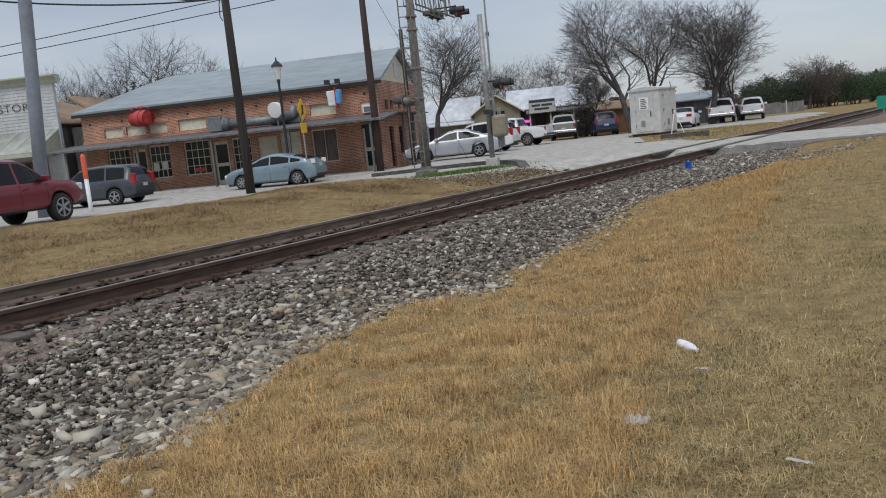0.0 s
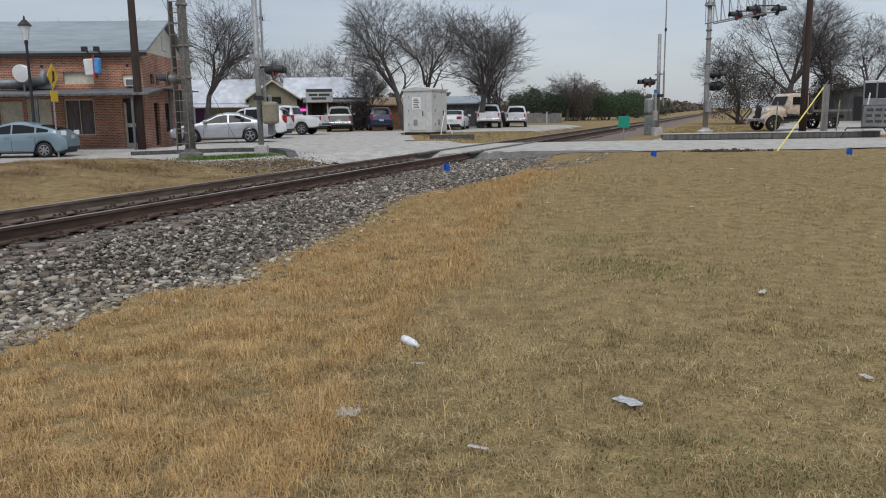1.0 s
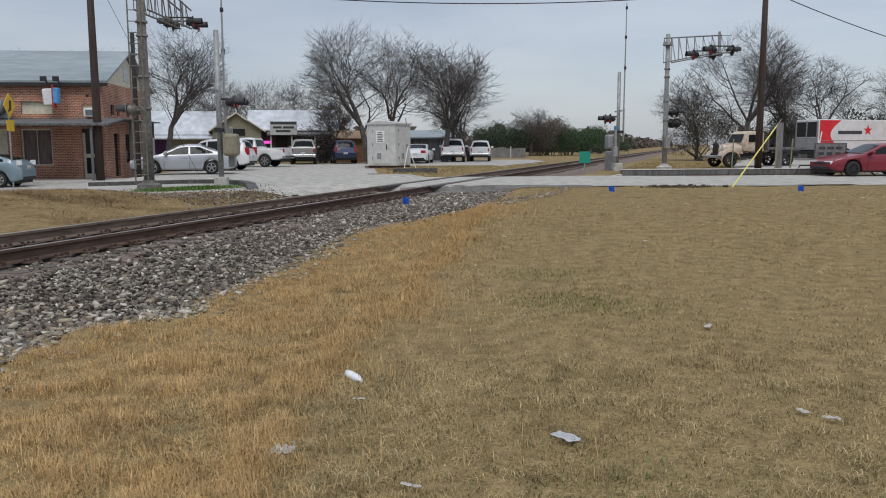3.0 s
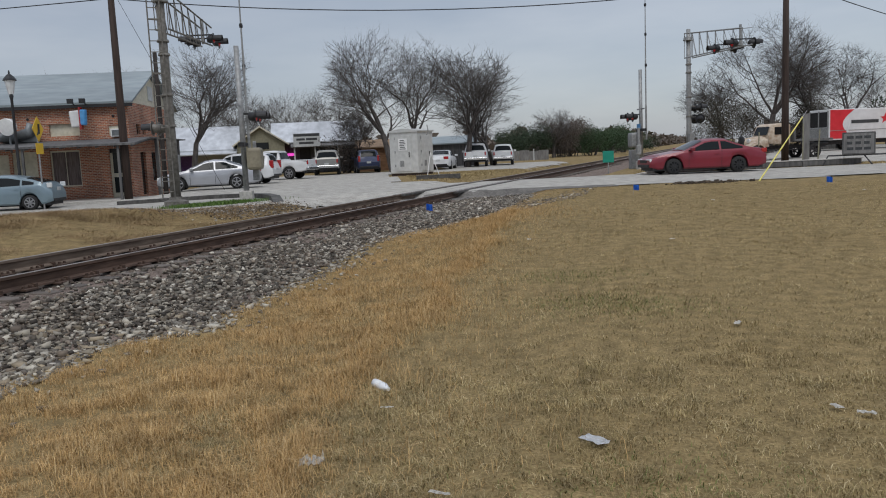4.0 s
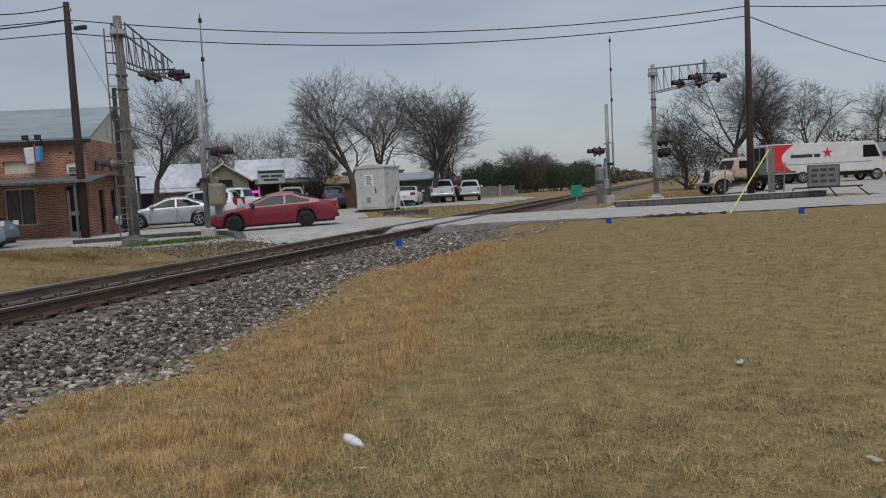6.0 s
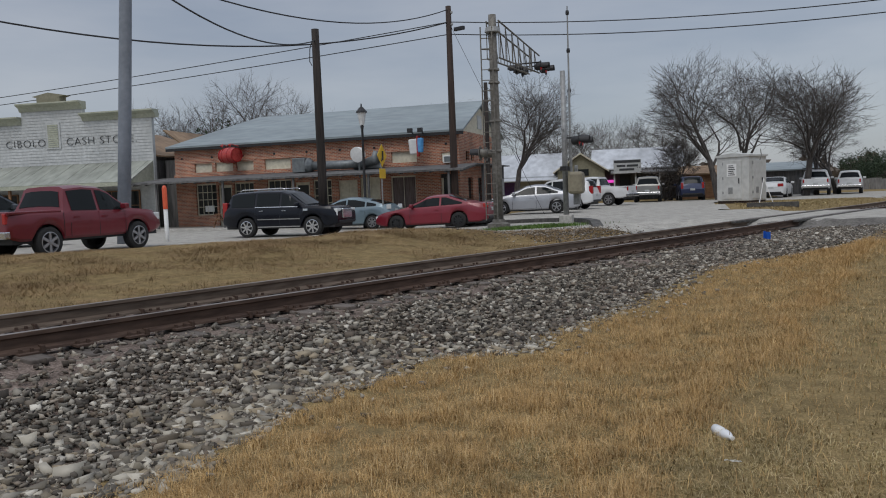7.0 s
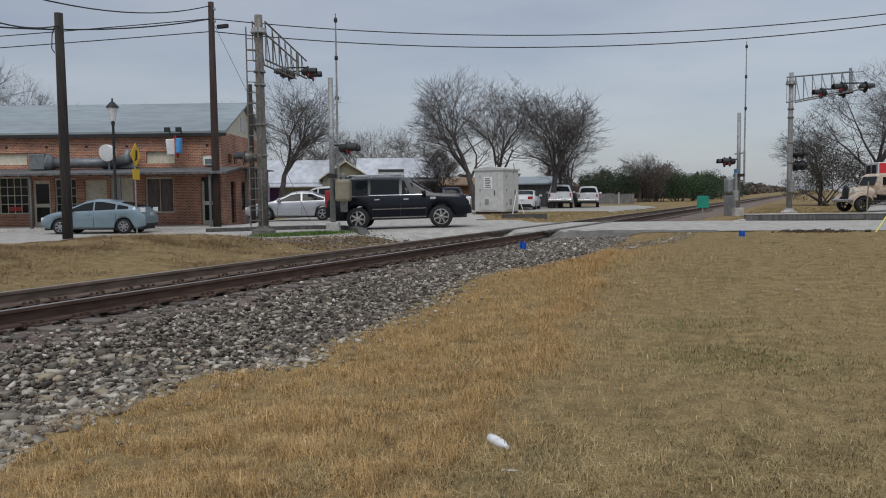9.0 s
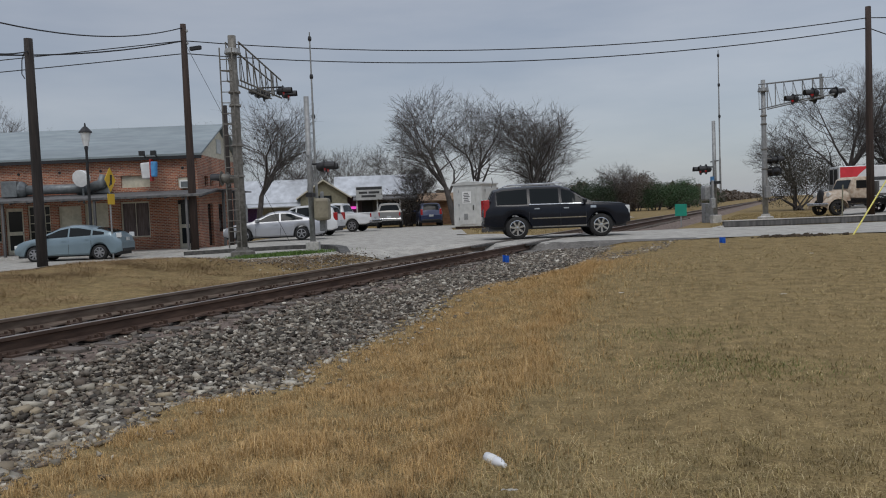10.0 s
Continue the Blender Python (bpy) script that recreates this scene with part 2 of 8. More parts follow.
YELLOWPIPE = mat("yellow_guy_guard", (0.62, 0.54, 0.09), (0.74, 0.66, 0.16), 5, 0.5)
GREENSIGN = mat("green_sign_sheet", (0.005, 0.22, 0.15), (0.008, 0.27, 0.19), 3, 0.45)
BLUEFLAG = mat("blue_flag_plastic", (0.015, 0.12, 0.55), (0.03, 0.20, 0.72), 6, 0.5)
REDPAINT = mat("faded_red_paint", (0.36, 0.035, 0.03), (0.48, 0.055, 0.045), 6, 0.45)
ORANGEPAINT = mat("orange_red_paint", (0.62, 0.085, 0.03), (0.72, 0.12, 0.05), 6, 0.5)
SIGNWHITE = mat("white_sign_face", (0.70, 0.70, 0.68), (0.80, 0.80, 0.78), 6, 0.5)
SIGNBLUE = mat("blue_sign_face", (0.06, 0.25, 0.55), (0.10, 0.36, 0.68), 6, 0.4)
DUCT = mat("dull_duct_metal", (0.13, 0.145, 0.15), (0.21, 0.225, 0.23), 5, 0.5, 0.4, big=0.15)
LENSRED = mat("red_signal_lens", (0.20, 0.006, 0.006), (0.28, 0.012, 0.012), 6, 0.25, glow=0.45)
LAMPRED = mat("red_lamp_plastic", (0.30, 0.010, 0.012), (0.40, 0.02, 0.02), 6, 0.25, coat=0.5)
LAMPCLEAR = mat("clear_lamp_plastic", (0.60, 0.61, 0.60), (0.74, 0.75, 0.74), 6, 0.15, coat=0.6)
BARK = mat("grey_brown_bark", (0.055, 0.048, 0.044), (0.12, 0.107, 0.098), 9, 0.95, bump=0.5, big=0.2, stretch=(1, 1, 0.3))
TWIG = mat("bare_twigs", (0.060, 0.052, 0.047), (0.11, 0.098, 0.09), 3, 0.95)
PLASTIC = mat("pale_plastic", (0.62, 0.63, 0.64), (0.76, 0.77, 0.78), 8, 0.3)
PAPER = mat("crumpled_paper", (0.60, 0.58, 0.53), (0.74, 0.72, 0.68), 14, 0.85, bump=0.6)
WIRE = mat("black_cable", (0.010, 0.010, 0.011), (0.018, 0.018, 0.02), 4, 0.7)
CURTAIN = mat("dull_curtain_cloth", (0.10, 0.075, 0.07), (0.22, 0.175, 0.165), 5, 0.9, big=0.25, stretch=(6, 1, 0.4))
INK = mat("dark_lettering", (0.03, 0.033, 0.035), (0.06, 0.062, 0.065), 9, 0.8)
FENCE = mat("grey_plank_fence", (0.15, 0.145, 0.14), (0.25, 0.245, 0.235), 8, 0.9, big=0.25, stretch=(1, 1, 0.2))


def paint(name, c, metal=0.25, rough=0.35):
    d = [v * 0.86 for v in c]
    return mat(name, d, c, 1.6, rough, metal, big=0.06, coat=0.4)


P_RED = paint("dark_red_car_paint", (0.165, 0.013, 0.022), 0.1)
P_COUPE = paint("crimson_car_paint", (0.215, 0.013, 0.027), 0.1)
P_NAVY = mat("blue_black_car_paint", (0.004, 0.005, 0.009), (0.006, 0.008, 0.014), 1.6, 0.22, 0.0, spec=0.35)
P_PRIUS = paint("pale_blue_car_paint", (0.21, 0.285, 0.325), 0.3)
P_SILVER = paint("silver_car_paint", (0.43, 0.44, 0.465), 0.35)
P_WHITE = paint("white_car_paint", (0.72, 0.73, 0.73), 0.0)
P_GREY = paint("slate_grey_car_paint", (0.050, 0.058, 0.070), 0.2)
P_TAN = paint("grey_tan_car_paint", (0.26, 0.255, 0.235), 0.3)
P_BLUE = paint("dark_blue_car_paint", (0.020, 0.032, 0.085), 0.3)
P_OLD = mat("peeling_cream_truck_paint", (0.36, 0.25, 0.17), (0.62, 0.54, 0.43), 4, 0.7, 0.1, big=0.2)
P_VAN = mat("white_van_paint", (0.64, 0.65, 0.65), (0.74, 0.75, 0.75), 2, 0.45, big=0.08, coat=0.3)
P_VANRED = mat("red_van_panel", (0.55, 0.02, 0.03), (0.66, 0.03, 0.045), 2, 0.45, coat=0.3)

# ---------------------------------------------------------------- mesh helpers


def finish(ob_name, bm, material, parent=None, label="", smooth=None):
    me = bpy.data.meshes.new(ob_name)
    if smooth:
        for f in bm.faces:
            f.smooth = True
        bm.edges.ensure_lookup_table()
        for e in bm.edges:
            if len(e.link_faces) == 2 and e.calc_face_angle(0) > radians(smooth):
                e.smooth = False
    bm.to_mesh(me)
    bm.free()
    me.materials.append(material)
    ob = new(ob_name, me)
    if parent is not None:
        ob.parent = parent
    if label:
        tagged(ob, label)
    return ob


def part(name, bm, material, parent, label="", smooth=None):
    return finish(name, bm, material, parent, label, smooth)


def thing(name, m, label, category, group="", kind=""):
    ob = new(name)
    ob.empty_display_size = 0.2
    ob.matrix_world = m
    return tagged(ob, label, category, group, kind)


def B():
    return bmesh.new()


def box(bm, x0, x1, y0, y1, z0, z1, m=None, bevel=0.0):
    q = [Vector((x, y, z)) for z in (z0, z1) for y in (y0, y1) for x in (x0, x1)]
    if m:
        q = [m @ v for v in q]
    v = [bm.verts.new(p) for p in q]
    fs = [bm.faces.new([v[i] for i in f]) for f in ((0, 2, 3, 1), (4, 5, 7, 6), (0, 1, 5, 4), (2, 6, 7, 3), (0, 4, 6, 2), (1, 3, 7, 5))]
    if bevel:
        es = list({e for f in fs for e in f.edges})
        bmesh.ops.bevel(bm, geom=es, offset=bevel, segments=2, profile=0.5, affect="EDGES")
    return bm


def tube(bm, pts, radii, seg=8, caps=True):
    """A round bar through the points."""
    rings, n = [], len(pts)
    pts = [Vector(p) for p in pts]
    for i, p in enumerate(pts):
        d = (pts[min(i + 1, n - 1)] - pts[max(i - 1, 0)]).normalized()
        a = d.cross(Vector((0.31, 0.2, 1)) if abs(d.z) < 0.95 else Vector((1, 0.1, 0))).normalized()
        b = d.cross(a)
        r = radii[i] if isinstance(radii, (list, tuple)) else radii
        rings.append([bm.verts.new(p + r * (math.cos(2 * math.pi * k / seg) * a + math.sin(2 * math.pi * k / seg) * b)) for k in range(seg)])
    for r0, r1 in zip(rings, rings[1:]):
        for k in range(seg):
            bm.faces.new((r0[k], r0[(k + 1) % seg], r1[(k + 1) % seg], r1[k]))
    if caps:
        bm.faces.new(rings[0][::-1])
        bm.faces.new(rings[-1])
    return bm


def prism(bm, outline, axis, a, b, m=None):
    """An outline in the two other axes, drawn out along axis from a to b."""
    def put(u, v, w):
        p = {"x": (w, u, v), "y": (u, w, v), "z": (u, v, w)}[axis]
        return bm.verts.new(m @ Vector(p) if m else p)
    r0, r1 = [put(u, v, a) for u, v in outline], [put(u, v, b) for u, v in outline]
    bm.faces.new(r0), bm.faces.new(r1[::-1])
    for i in range(len(r0)):
        j = (i + 1) % len(r0)
        bm.faces.new((r0[j], r0[i], r1[i], r1[j]))
    bmesh.ops.recalc_face_normals(bm, faces=bm.faces[:])
    return bm


def lathe(bm, prof, seg=20, axis="z", m=None, caps=True):
    """A profile of (radius, height) turned about an axis."""
    rings = []
    for r, h in prof:
        ring = []
        for k in range(seg):
            c, s = r * math.cos(2 * math.pi * k / seg), r * math.sin(2 * math.pi * k / seg)
            p = Vector({"z": (c, s, h), "y": (c, h, s), "x": (h, c, s)}[axis])
            ring.append(bm.verts.new(m @ p if m else p))
        rings.append(ring)
    for r0, r1 in zip(rings, rings[1:]):
        for k in range(seg):
            bm.faces.new((r0[k], r0[(k + 1) % seg], r1[(k + 1) % seg], r1[k]))
    if caps:
        bm.faces.new(rings[0][::-1]), bm.faces.new(rings[-1])
    bmesh.ops.recalc_face_normals(bm, faces=bm.faces[:])
    return bm


def soup(name, verts, faces, material, parent=None, label="", category="", kind=""):
    """One mesh from arrays: verts (n, 3), faces (m, 3)."""
    me = bpy.data.meshes.new(name)
    me.vertices.add(len(verts))
    me.vertices.foreach_set("co", np.asarray(verts, dtype=np.float32).ravel())
    me.loops.add(faces.size)
    me.loops.foreach_set("vertex_index", np.asarray(faces, dtype=np.int32).ravel())
    me.polygons.add(len(faces))
    me.polygons.foreach_set("loop_start", np.arange(0, faces.size, faces.shape[1], dtype=np.int32))
    me.update(calc_edges=True)
    me.materials.append(material)
    ob = new(name, me)
    if parent is not None:
        ob.parent = parent
    return tagged(ob, label, category, "", kind)


# ---------------------------------------------------------------- ground
RAIL_X, GAUGE, RAIL_Z = -7.585, 1.507, 0.385
MID_X = RAIL_X - GAUGE / 2


def gravel_edge(y):
    """Where the stones give way to grass, on the viewer's side of the track."""
    rows = ((-30, -4.3), (1.3, -4.2), (2.6, -4.35), (4.6, -5.1), (6.2, -5.4), (7.2, -4.75), (8.2, -5.05), (11.7, -5.3), (13.5, -5.65), (15.3, -5.6), (16.4, -5.0), (17.6, -4.5), (19.7, -4.0), (22.5, -3.4), (26, -3.3), (28, -3.6), (40, -3.9))
    e = rows[-1][1]
    for (ya, ea), (yb, eb) in zip(rows, rows[1:]):
        if y < yb:
            e = ea + (eb - ea) * sm(y, ya, yb)
            break
    return e + 0.13 * noise.noise((0.0, y * 1.7, 8.1))


def street_z(s):
    return 0.35 * sm(s, -14, 1) - 0.05 * sm(s, 8, 16)


def paved(s, n, x, y):
    """True on the road, the street, the truck stand, the car lot and the far drive."""
    wob = 0.35 * noise.noise((s * 0.35, n * 0.35, 1.0))
    if -4.0 < s < 140 and 24.7 + wob < n < 32.9 + 0.5 * wob:
        return True
    if -120 < s <= -3.5 and 24.9 + wob < n < 36.9:
        return True
    if s < -9.5 and x < -17.7 - 3.2 * (1 - sm(y, 3, 14)) + wob and 11.5 < n < 25.5:
        return True
    if -11.0 < s < 6.0 + wob and 32 < n < 60 + wob and not (1.2 + wob < s and 36.8 < n < 52):
        return True
    if 5.5 < s < 16 and 52 < n < 72 + wob and x < -12 + wob:
        return True
    if s > 21.5 and 32 < n < 75 and s - 20 > 0.55 * abs(n - 41) + wob:
        return True
    return False


def ground_z(x, y):
    s, n = sn(x, y)
    lawn = 0.02 * noise.noise((x * 0.5, y * 0.5, 0)) - 0.03 - 0.09 * sm(-x, 0.2, 1.8) * (1 - sm(y, 8, 16)) + 0.28 * sm(y, 6, 25) - 0.06 * sm(-x, 2.6, 4.4) * (1 - sm(y, 10, 19))
    crest = 16.4 + 3.2 * (1 - sm(y, 3, 14))
    left = 0.06 + 0.40 * sm(-x, 11.0, crest) - 0.16 * sm(-x, crest + 1.0, crest + 2.9) + (0.07 * noise.noise((x * 0.4, y * 0.4, 5)) + 0.05 * noise.noise((x * 1.1, y * 1.1, 6))) * sm(-x, 10.5, 13) * (1 - sm(-x, 17, 19)) + 0.16 * math.exp(-((x + 15.2) / 1.3) ** 2 - ((y - 18.2) / 2.0) ** 2)
    side = sm(-x, 6.6, 10.6)
    z = lawn * (1 - side) + left * side
    road = street_z(s)
    z = z + (road - z) * sm(n, 21.5, 24.8)
    lot = 0.32
    z = z + (lot - z) * sm(n, 33.2, 36.0) * sm(s, -12.5, -8.0)
    z = z + (0.0 - z) * sm(n, 36.5, 37.5) * (1 - sm(s, -12.5, -9.5))
    z += 0.35 * sm(y, 60, 130) * 0.2 + 0.12 * sm(x, 1, 6) * sm(y, 44, 52)
    # the bed of the track stays lower than its stones
    bed = sm(x, MID_X - 4.2, MID_X - 2.4) * (1 - sm(x, MID_X + 2.6, MID_X + 3.9))
    z = z + (min(z, 0.02) - z) * bed * (1 - sm(y, 23.5, 25.0) * (1 - sm(n, 32.5, 34.0)))
    return z


def dirt_edge(y):
    """Where the lawn gives way to bare trodden dirt."""
    e = 3.5 if y < 12.5 else (3.5 + (y - 12.5) * 0.29 if y < 16.7 else 4.72 + (y - 16.7) * 0.52)
    return e + 0.5 * noise.noise((0.3, y * 0.45, 7.7)) + 0.2 * noise.noise((0.9, y * 1.7, 2.2))


def axis_steps(a, b, fine_a, fine_b, fine, grow):
    v, out, step = fine_b, [], fine
    out = list(np.arange(fine_a, fine_b, fine))
    while v < b:
        out.append(v)
        step = min(step * grow, 60)
        v += step
    v, step = fine_a, fine
    while v > a:
        step = min(step * grow, 60)
        v -= step
        out.append(v)
    return sorted(out)


def make_ground():
    xs, ys = axis_steps(-1500, 1500, -46, 22, 0.5, 1.22), axis_steps(-700, 3000, -8, 74, 0.5, 1.22)
    V, nx = [], len(xs)
    for y in ys:
        for x in xs:
            s, n = sn(x, y)
            z = ground_z(x, y) - (0.05 if paved(s, n, x, y) else 0.0)
            V.append((x, y, z))
    F = [(j * nx + i, j * nx + i + 1, (j + 1) * nx + i + 1, (j + 1) * nx + i) for j in range(len(ys) - 1) for i in range(nx - 1)]
    g = soup("ground", np.array(V), np.array(F), SOIL, label="dry straw-coloured lawn and verge of open ground", category="ground", kind="structure")
    g.data.polygons.foreach_set("use_smooth", [True] * len(F))
    return g


def make_road():
    """Road, street and lots as one worn sheet, a few centimetres proud of the soil."""
    step, V, F, idx = 0.5, [], [], {}
    ss, ns = np.arange(-100, 110, step), np.arange(12, 76, step)

    def vert(i, j):
        if (i, j) not in idx:
            p = st(-100 + i * step, 12 + j * step)
            idx[(i, j)] = len(V)
            V.append((p.x, p.y, ground_z(p.x, p.y) + 0.012))
        return idx[(i, j)]
    for i, s in enumerate(ss):
        for j, n in enumerate(ns):
            c = st(s + step / 2, n + step / 2)
            if paved(s + step / 2, n + step / 2, c.x, c.y):
                F.append((vert(i, j), vert(i + 1, j), vert(i + 1, j + 1), vert(i, j + 1)))
    return soup("road", np.array(V), np.array(F), ASPHALT, label="pale worn asphalt street and car lot over the crossing", category="road", kind="structure")


make_ground()
make_road()

# ---------------------------------------------------------------- railway track
def bed_z(x, y):
    """Top of the stones: level round the ties, sloping to the verge."""
    d = abs(x - MID_X)
    top = RAIL_Z - 0.235
    if x > MID_X:
        e = gravel_edge(y)
        k = sm(x, MID_X + 1.35, e + 0.1)
        low = ground_z(e + 0.2, y) - 0.03
    else:
        k = sm(-x, -(MID_X - 1.3), -(MID_X - 2.7))
        low = 0.06
    return top + (low - top) * k


def make_bed():
    ys = list(np.arange(-30, 36, 0.4)) + [36 + 8 * 1.25 ** k for k in range(24)]
    us = [-1, -0.8, -0.6, -0.4, -0.2, 0, 0.2, 0.4, 0.55, 0.7, 0.85, 1.0, 1.1]
    V = []
    for y in ys:
        e = gravel_edge(y) if y < 40 else -5.2
        for u in us:
            x = MID_X + (u * 3.0 if u < 0 else u * (e - MID_X))
            z = (bed_z(x, y) if y < 36 else 0.15 - 0.1 * abs(u)) + 0.02 * noise.noise((x * 3, y * 3, 0))
            V.append((x, y, z - (0.05 if u > 1 else 0)))
    m = len(us)
    F = [(j * m + i, j * m + i + 1, (j + 1) * m + i + 1, (j + 1) * m + i) for j in range(len(ys) - 1) for i in range(m - 1)]
    keep = []
    for f in F:
        c = np.mean([V[i] for i in f], axis=0)
        s, n = sn(c[0], c[1])
        if not (25.2 < n < 32.6):
            keep.append(f)
    return soup("ballast_bed", np.array(V), np.array(keep), BEDDING, label="bed of grey crushed stone under the track", category="track bed", kind="structure")


track = thing("railway_track", pose(MID_X, 0, 0), "single railway track of rusty steel rails on weathered ties", "railway track")


def make_track():
    head = [(-0.035, 0.185), (-0.037, 0.150), (-0.012, 0.135), (-0.009, 0.045), (-0.07, 0.022), (-0.075, 0.0), (0.075, 0.0), (0.07, 0.022), (0.009, 0.045), (0.012, 0.135), (0.037, 0.150), (0.035, 0.185)]
    for sx in (1, -1):
        bm = B()
        prism(bm, [(sx * GAUGE / 2 + u, RAIL_Z - 0.185 + v) for u, v in head], "y", -120, 900)
        rail = part("rail", bm, RUST if sx > 0 else RUSTPALE, track, "rust-brown steel rail")
        bm = B()
        prism(bm, [(sx * GAUGE / 2 - 0.031, RAIL_Z), (sx * GAUGE / 2 + 0.031, RAIL_Z), (sx * GAUGE / 2 + 0.025, RAIL_Z + 0.004), (sx * GAUGE / 2 - 0.025, RAIL_Z + 0.004)], "y", -120, 900)
        part("running_face", bm, RAILTOP, rail, "worn bright running face of the rail")
    bm = B()
    box(bm, -1.28, 1.28, -0.11, 0.11, RAIL_Z - 0.42, RAIL_Z - 0.198, None, 0.015)
    tie_me = bpy.data.meshes.new("tie")
    bm.to_mesh(tie_me), bm.free()
    tie_me.materials.append(TIEWOOD)
    bm = B()
    box(bm, -0.18, 0.18, -0.095, 0.095, RAIL_Z - 0.199, RAIL_Z - 0.179)
    for dx in (-0.085, 0.085):
        for dy in (-0.05, 0.05):
            box(bm, dx - 0.014, dx + 0.014, dy - 0.014, dy + 0.014, RAIL_Z - 0.181, RAIL_Z - 0.145)
    plate_me = bpy.data.meshes.new("tie_plate")
    bm.to_mesh(plate_me), bm.free()
    plate_me.materials.append(RUST)
    bm = B()      # rail anchor, gripping the foot of the rail beside a tie
    box(bm, -0.095, 0.095, -0.02, 0.02, RAIL_Z - 0.21, RAIL_Z - 0.135, None, 0.006)
    anchor_me = bpy.data.meshes.new("rail_anchor")
    bm.to_mesh(anchor_me), bm.free()
    anchor_me.materials.append(RUST)
    rnd = random.Random(5)
    y = -14.0
    while y < 62:
        s, n = sn(MID_X, y)
        if not (24.3 < n < 33.4):
            turn = pose(rnd.uniform(-0.07, 0.07), y, rnd.uniform(-0.03, 0.004), 0, 0, rnd.uniform(-1.5, 1.5))
            o = new("tie", tie_me)
            o.parent = track
            o.matrix_basis = turn
            for sx in (1, -1):
                o = new("tie_plate", plate_me)
                o.parent = track
                o.matrix_basis = pose(sx * GAUGE / 2, y, 0)
                if y < 24 and rnd.random() < 0.6:
                    o = new("rail_anchor", anchor_me)
                    o.parent = track
                    o.matrix_basis = pose(sx * GAUGE / 2, y + rnd.choice((-0.15, 0.15)), 0)
        y += 0.52


ICO_V, ICO_F = None, None


def ico():
    global ICO_V, ICO_F
    bm = B()
    box(bm, -0.8, 0.8, -0.8, 0.8, -0.8, 0.8)
    bmesh.ops.triangulate(bm, faces=bm.faces[:])
    bm.verts.ensure_lookup_table()
    ICO_V = np.array([v.co[:] for v in bm.verts])
    ICO_F = np.array([[v.index for v in f.verts] for f in bm.faces])
    bm.free()


def scatter_stones(name, spots, material, label, rng, low=0.016, high=0.044):
    """Angular stones, each of its own shape, as one heap."""
    n = len(spots)
    size = low + (high - low) * rng.random(n) ** 2.0
    sc = np.stack([rng.uniform(0.8, 1.5, n), rng.uniform(0.6, 1.1, n), rng.uniform(0.35, 0.8, n)], 1) * size[:, None]
    jit = rng.uniform(0.35, 1.3, (n, len(ICO_V), 1)) * rng.uniform(0.8, 1.2, (n, len(ICO_V), 3))
    v = ICO_V[None] * jit * sc[:, None, :]
    a, t = rng.uniform(0, 2 * np.pi, n), rng.normal(0, 0.6, n)
    ct, stt = np.cos(t)[:, None], np.sin(t)[:, None]
    y1, z1 = v[..., 1] * ct - v[..., 2] * stt, v[..., 1] * stt + v[..., 2] * ct
    ca, sa = np.cos(a)[:, None], np.sin(a)[:, None]
    x2, y2 = v[..., 0] * ca - y1 * sa, v[..., 0] * sa + y1 * ca
    out = np.stack([x2, y2, z1], 2) + np.asarray(spots)[:, None, :]
    faces = (ICO_F[None] + (np.arange(n) * len(ICO_V))[:, None, None]).reshape(-1, 3)
    return soup(name, out.reshape(-1, 3), faces, material, label=label, category="gravel", kind="stuff")


STONE = island_mat("crushed_stone", [(0.030, 0.026, 0.023), (0.085, 0.075, 0.063), (0.170, 0.151, 0.126), (0.100, 0.075, 0.057), (0.320, 0.292, 0.241), (0.055, 0.053, 0.047), (0.210, 0.166, 0.124), (0.460, 0.419, 0.347), (0.045, 0.040, 0.033), (0.680, 0.634, 0.540)], 0.9, 0.2, patch=0.18, patch_tone=(0.220, 0.171, 0.133), patch_scale=0.45)
PALESTONE = island_mat("pale_stone", [(0.120, 0.105, 0.083), (0.280, 0.249, 0.194), (0.560, 0.517, 0.427), (0.070, 0.059, 0.049), (0.380, 0.312, 0.216), (0.160, 0.144, 0.117)], 0.9, 0.25)


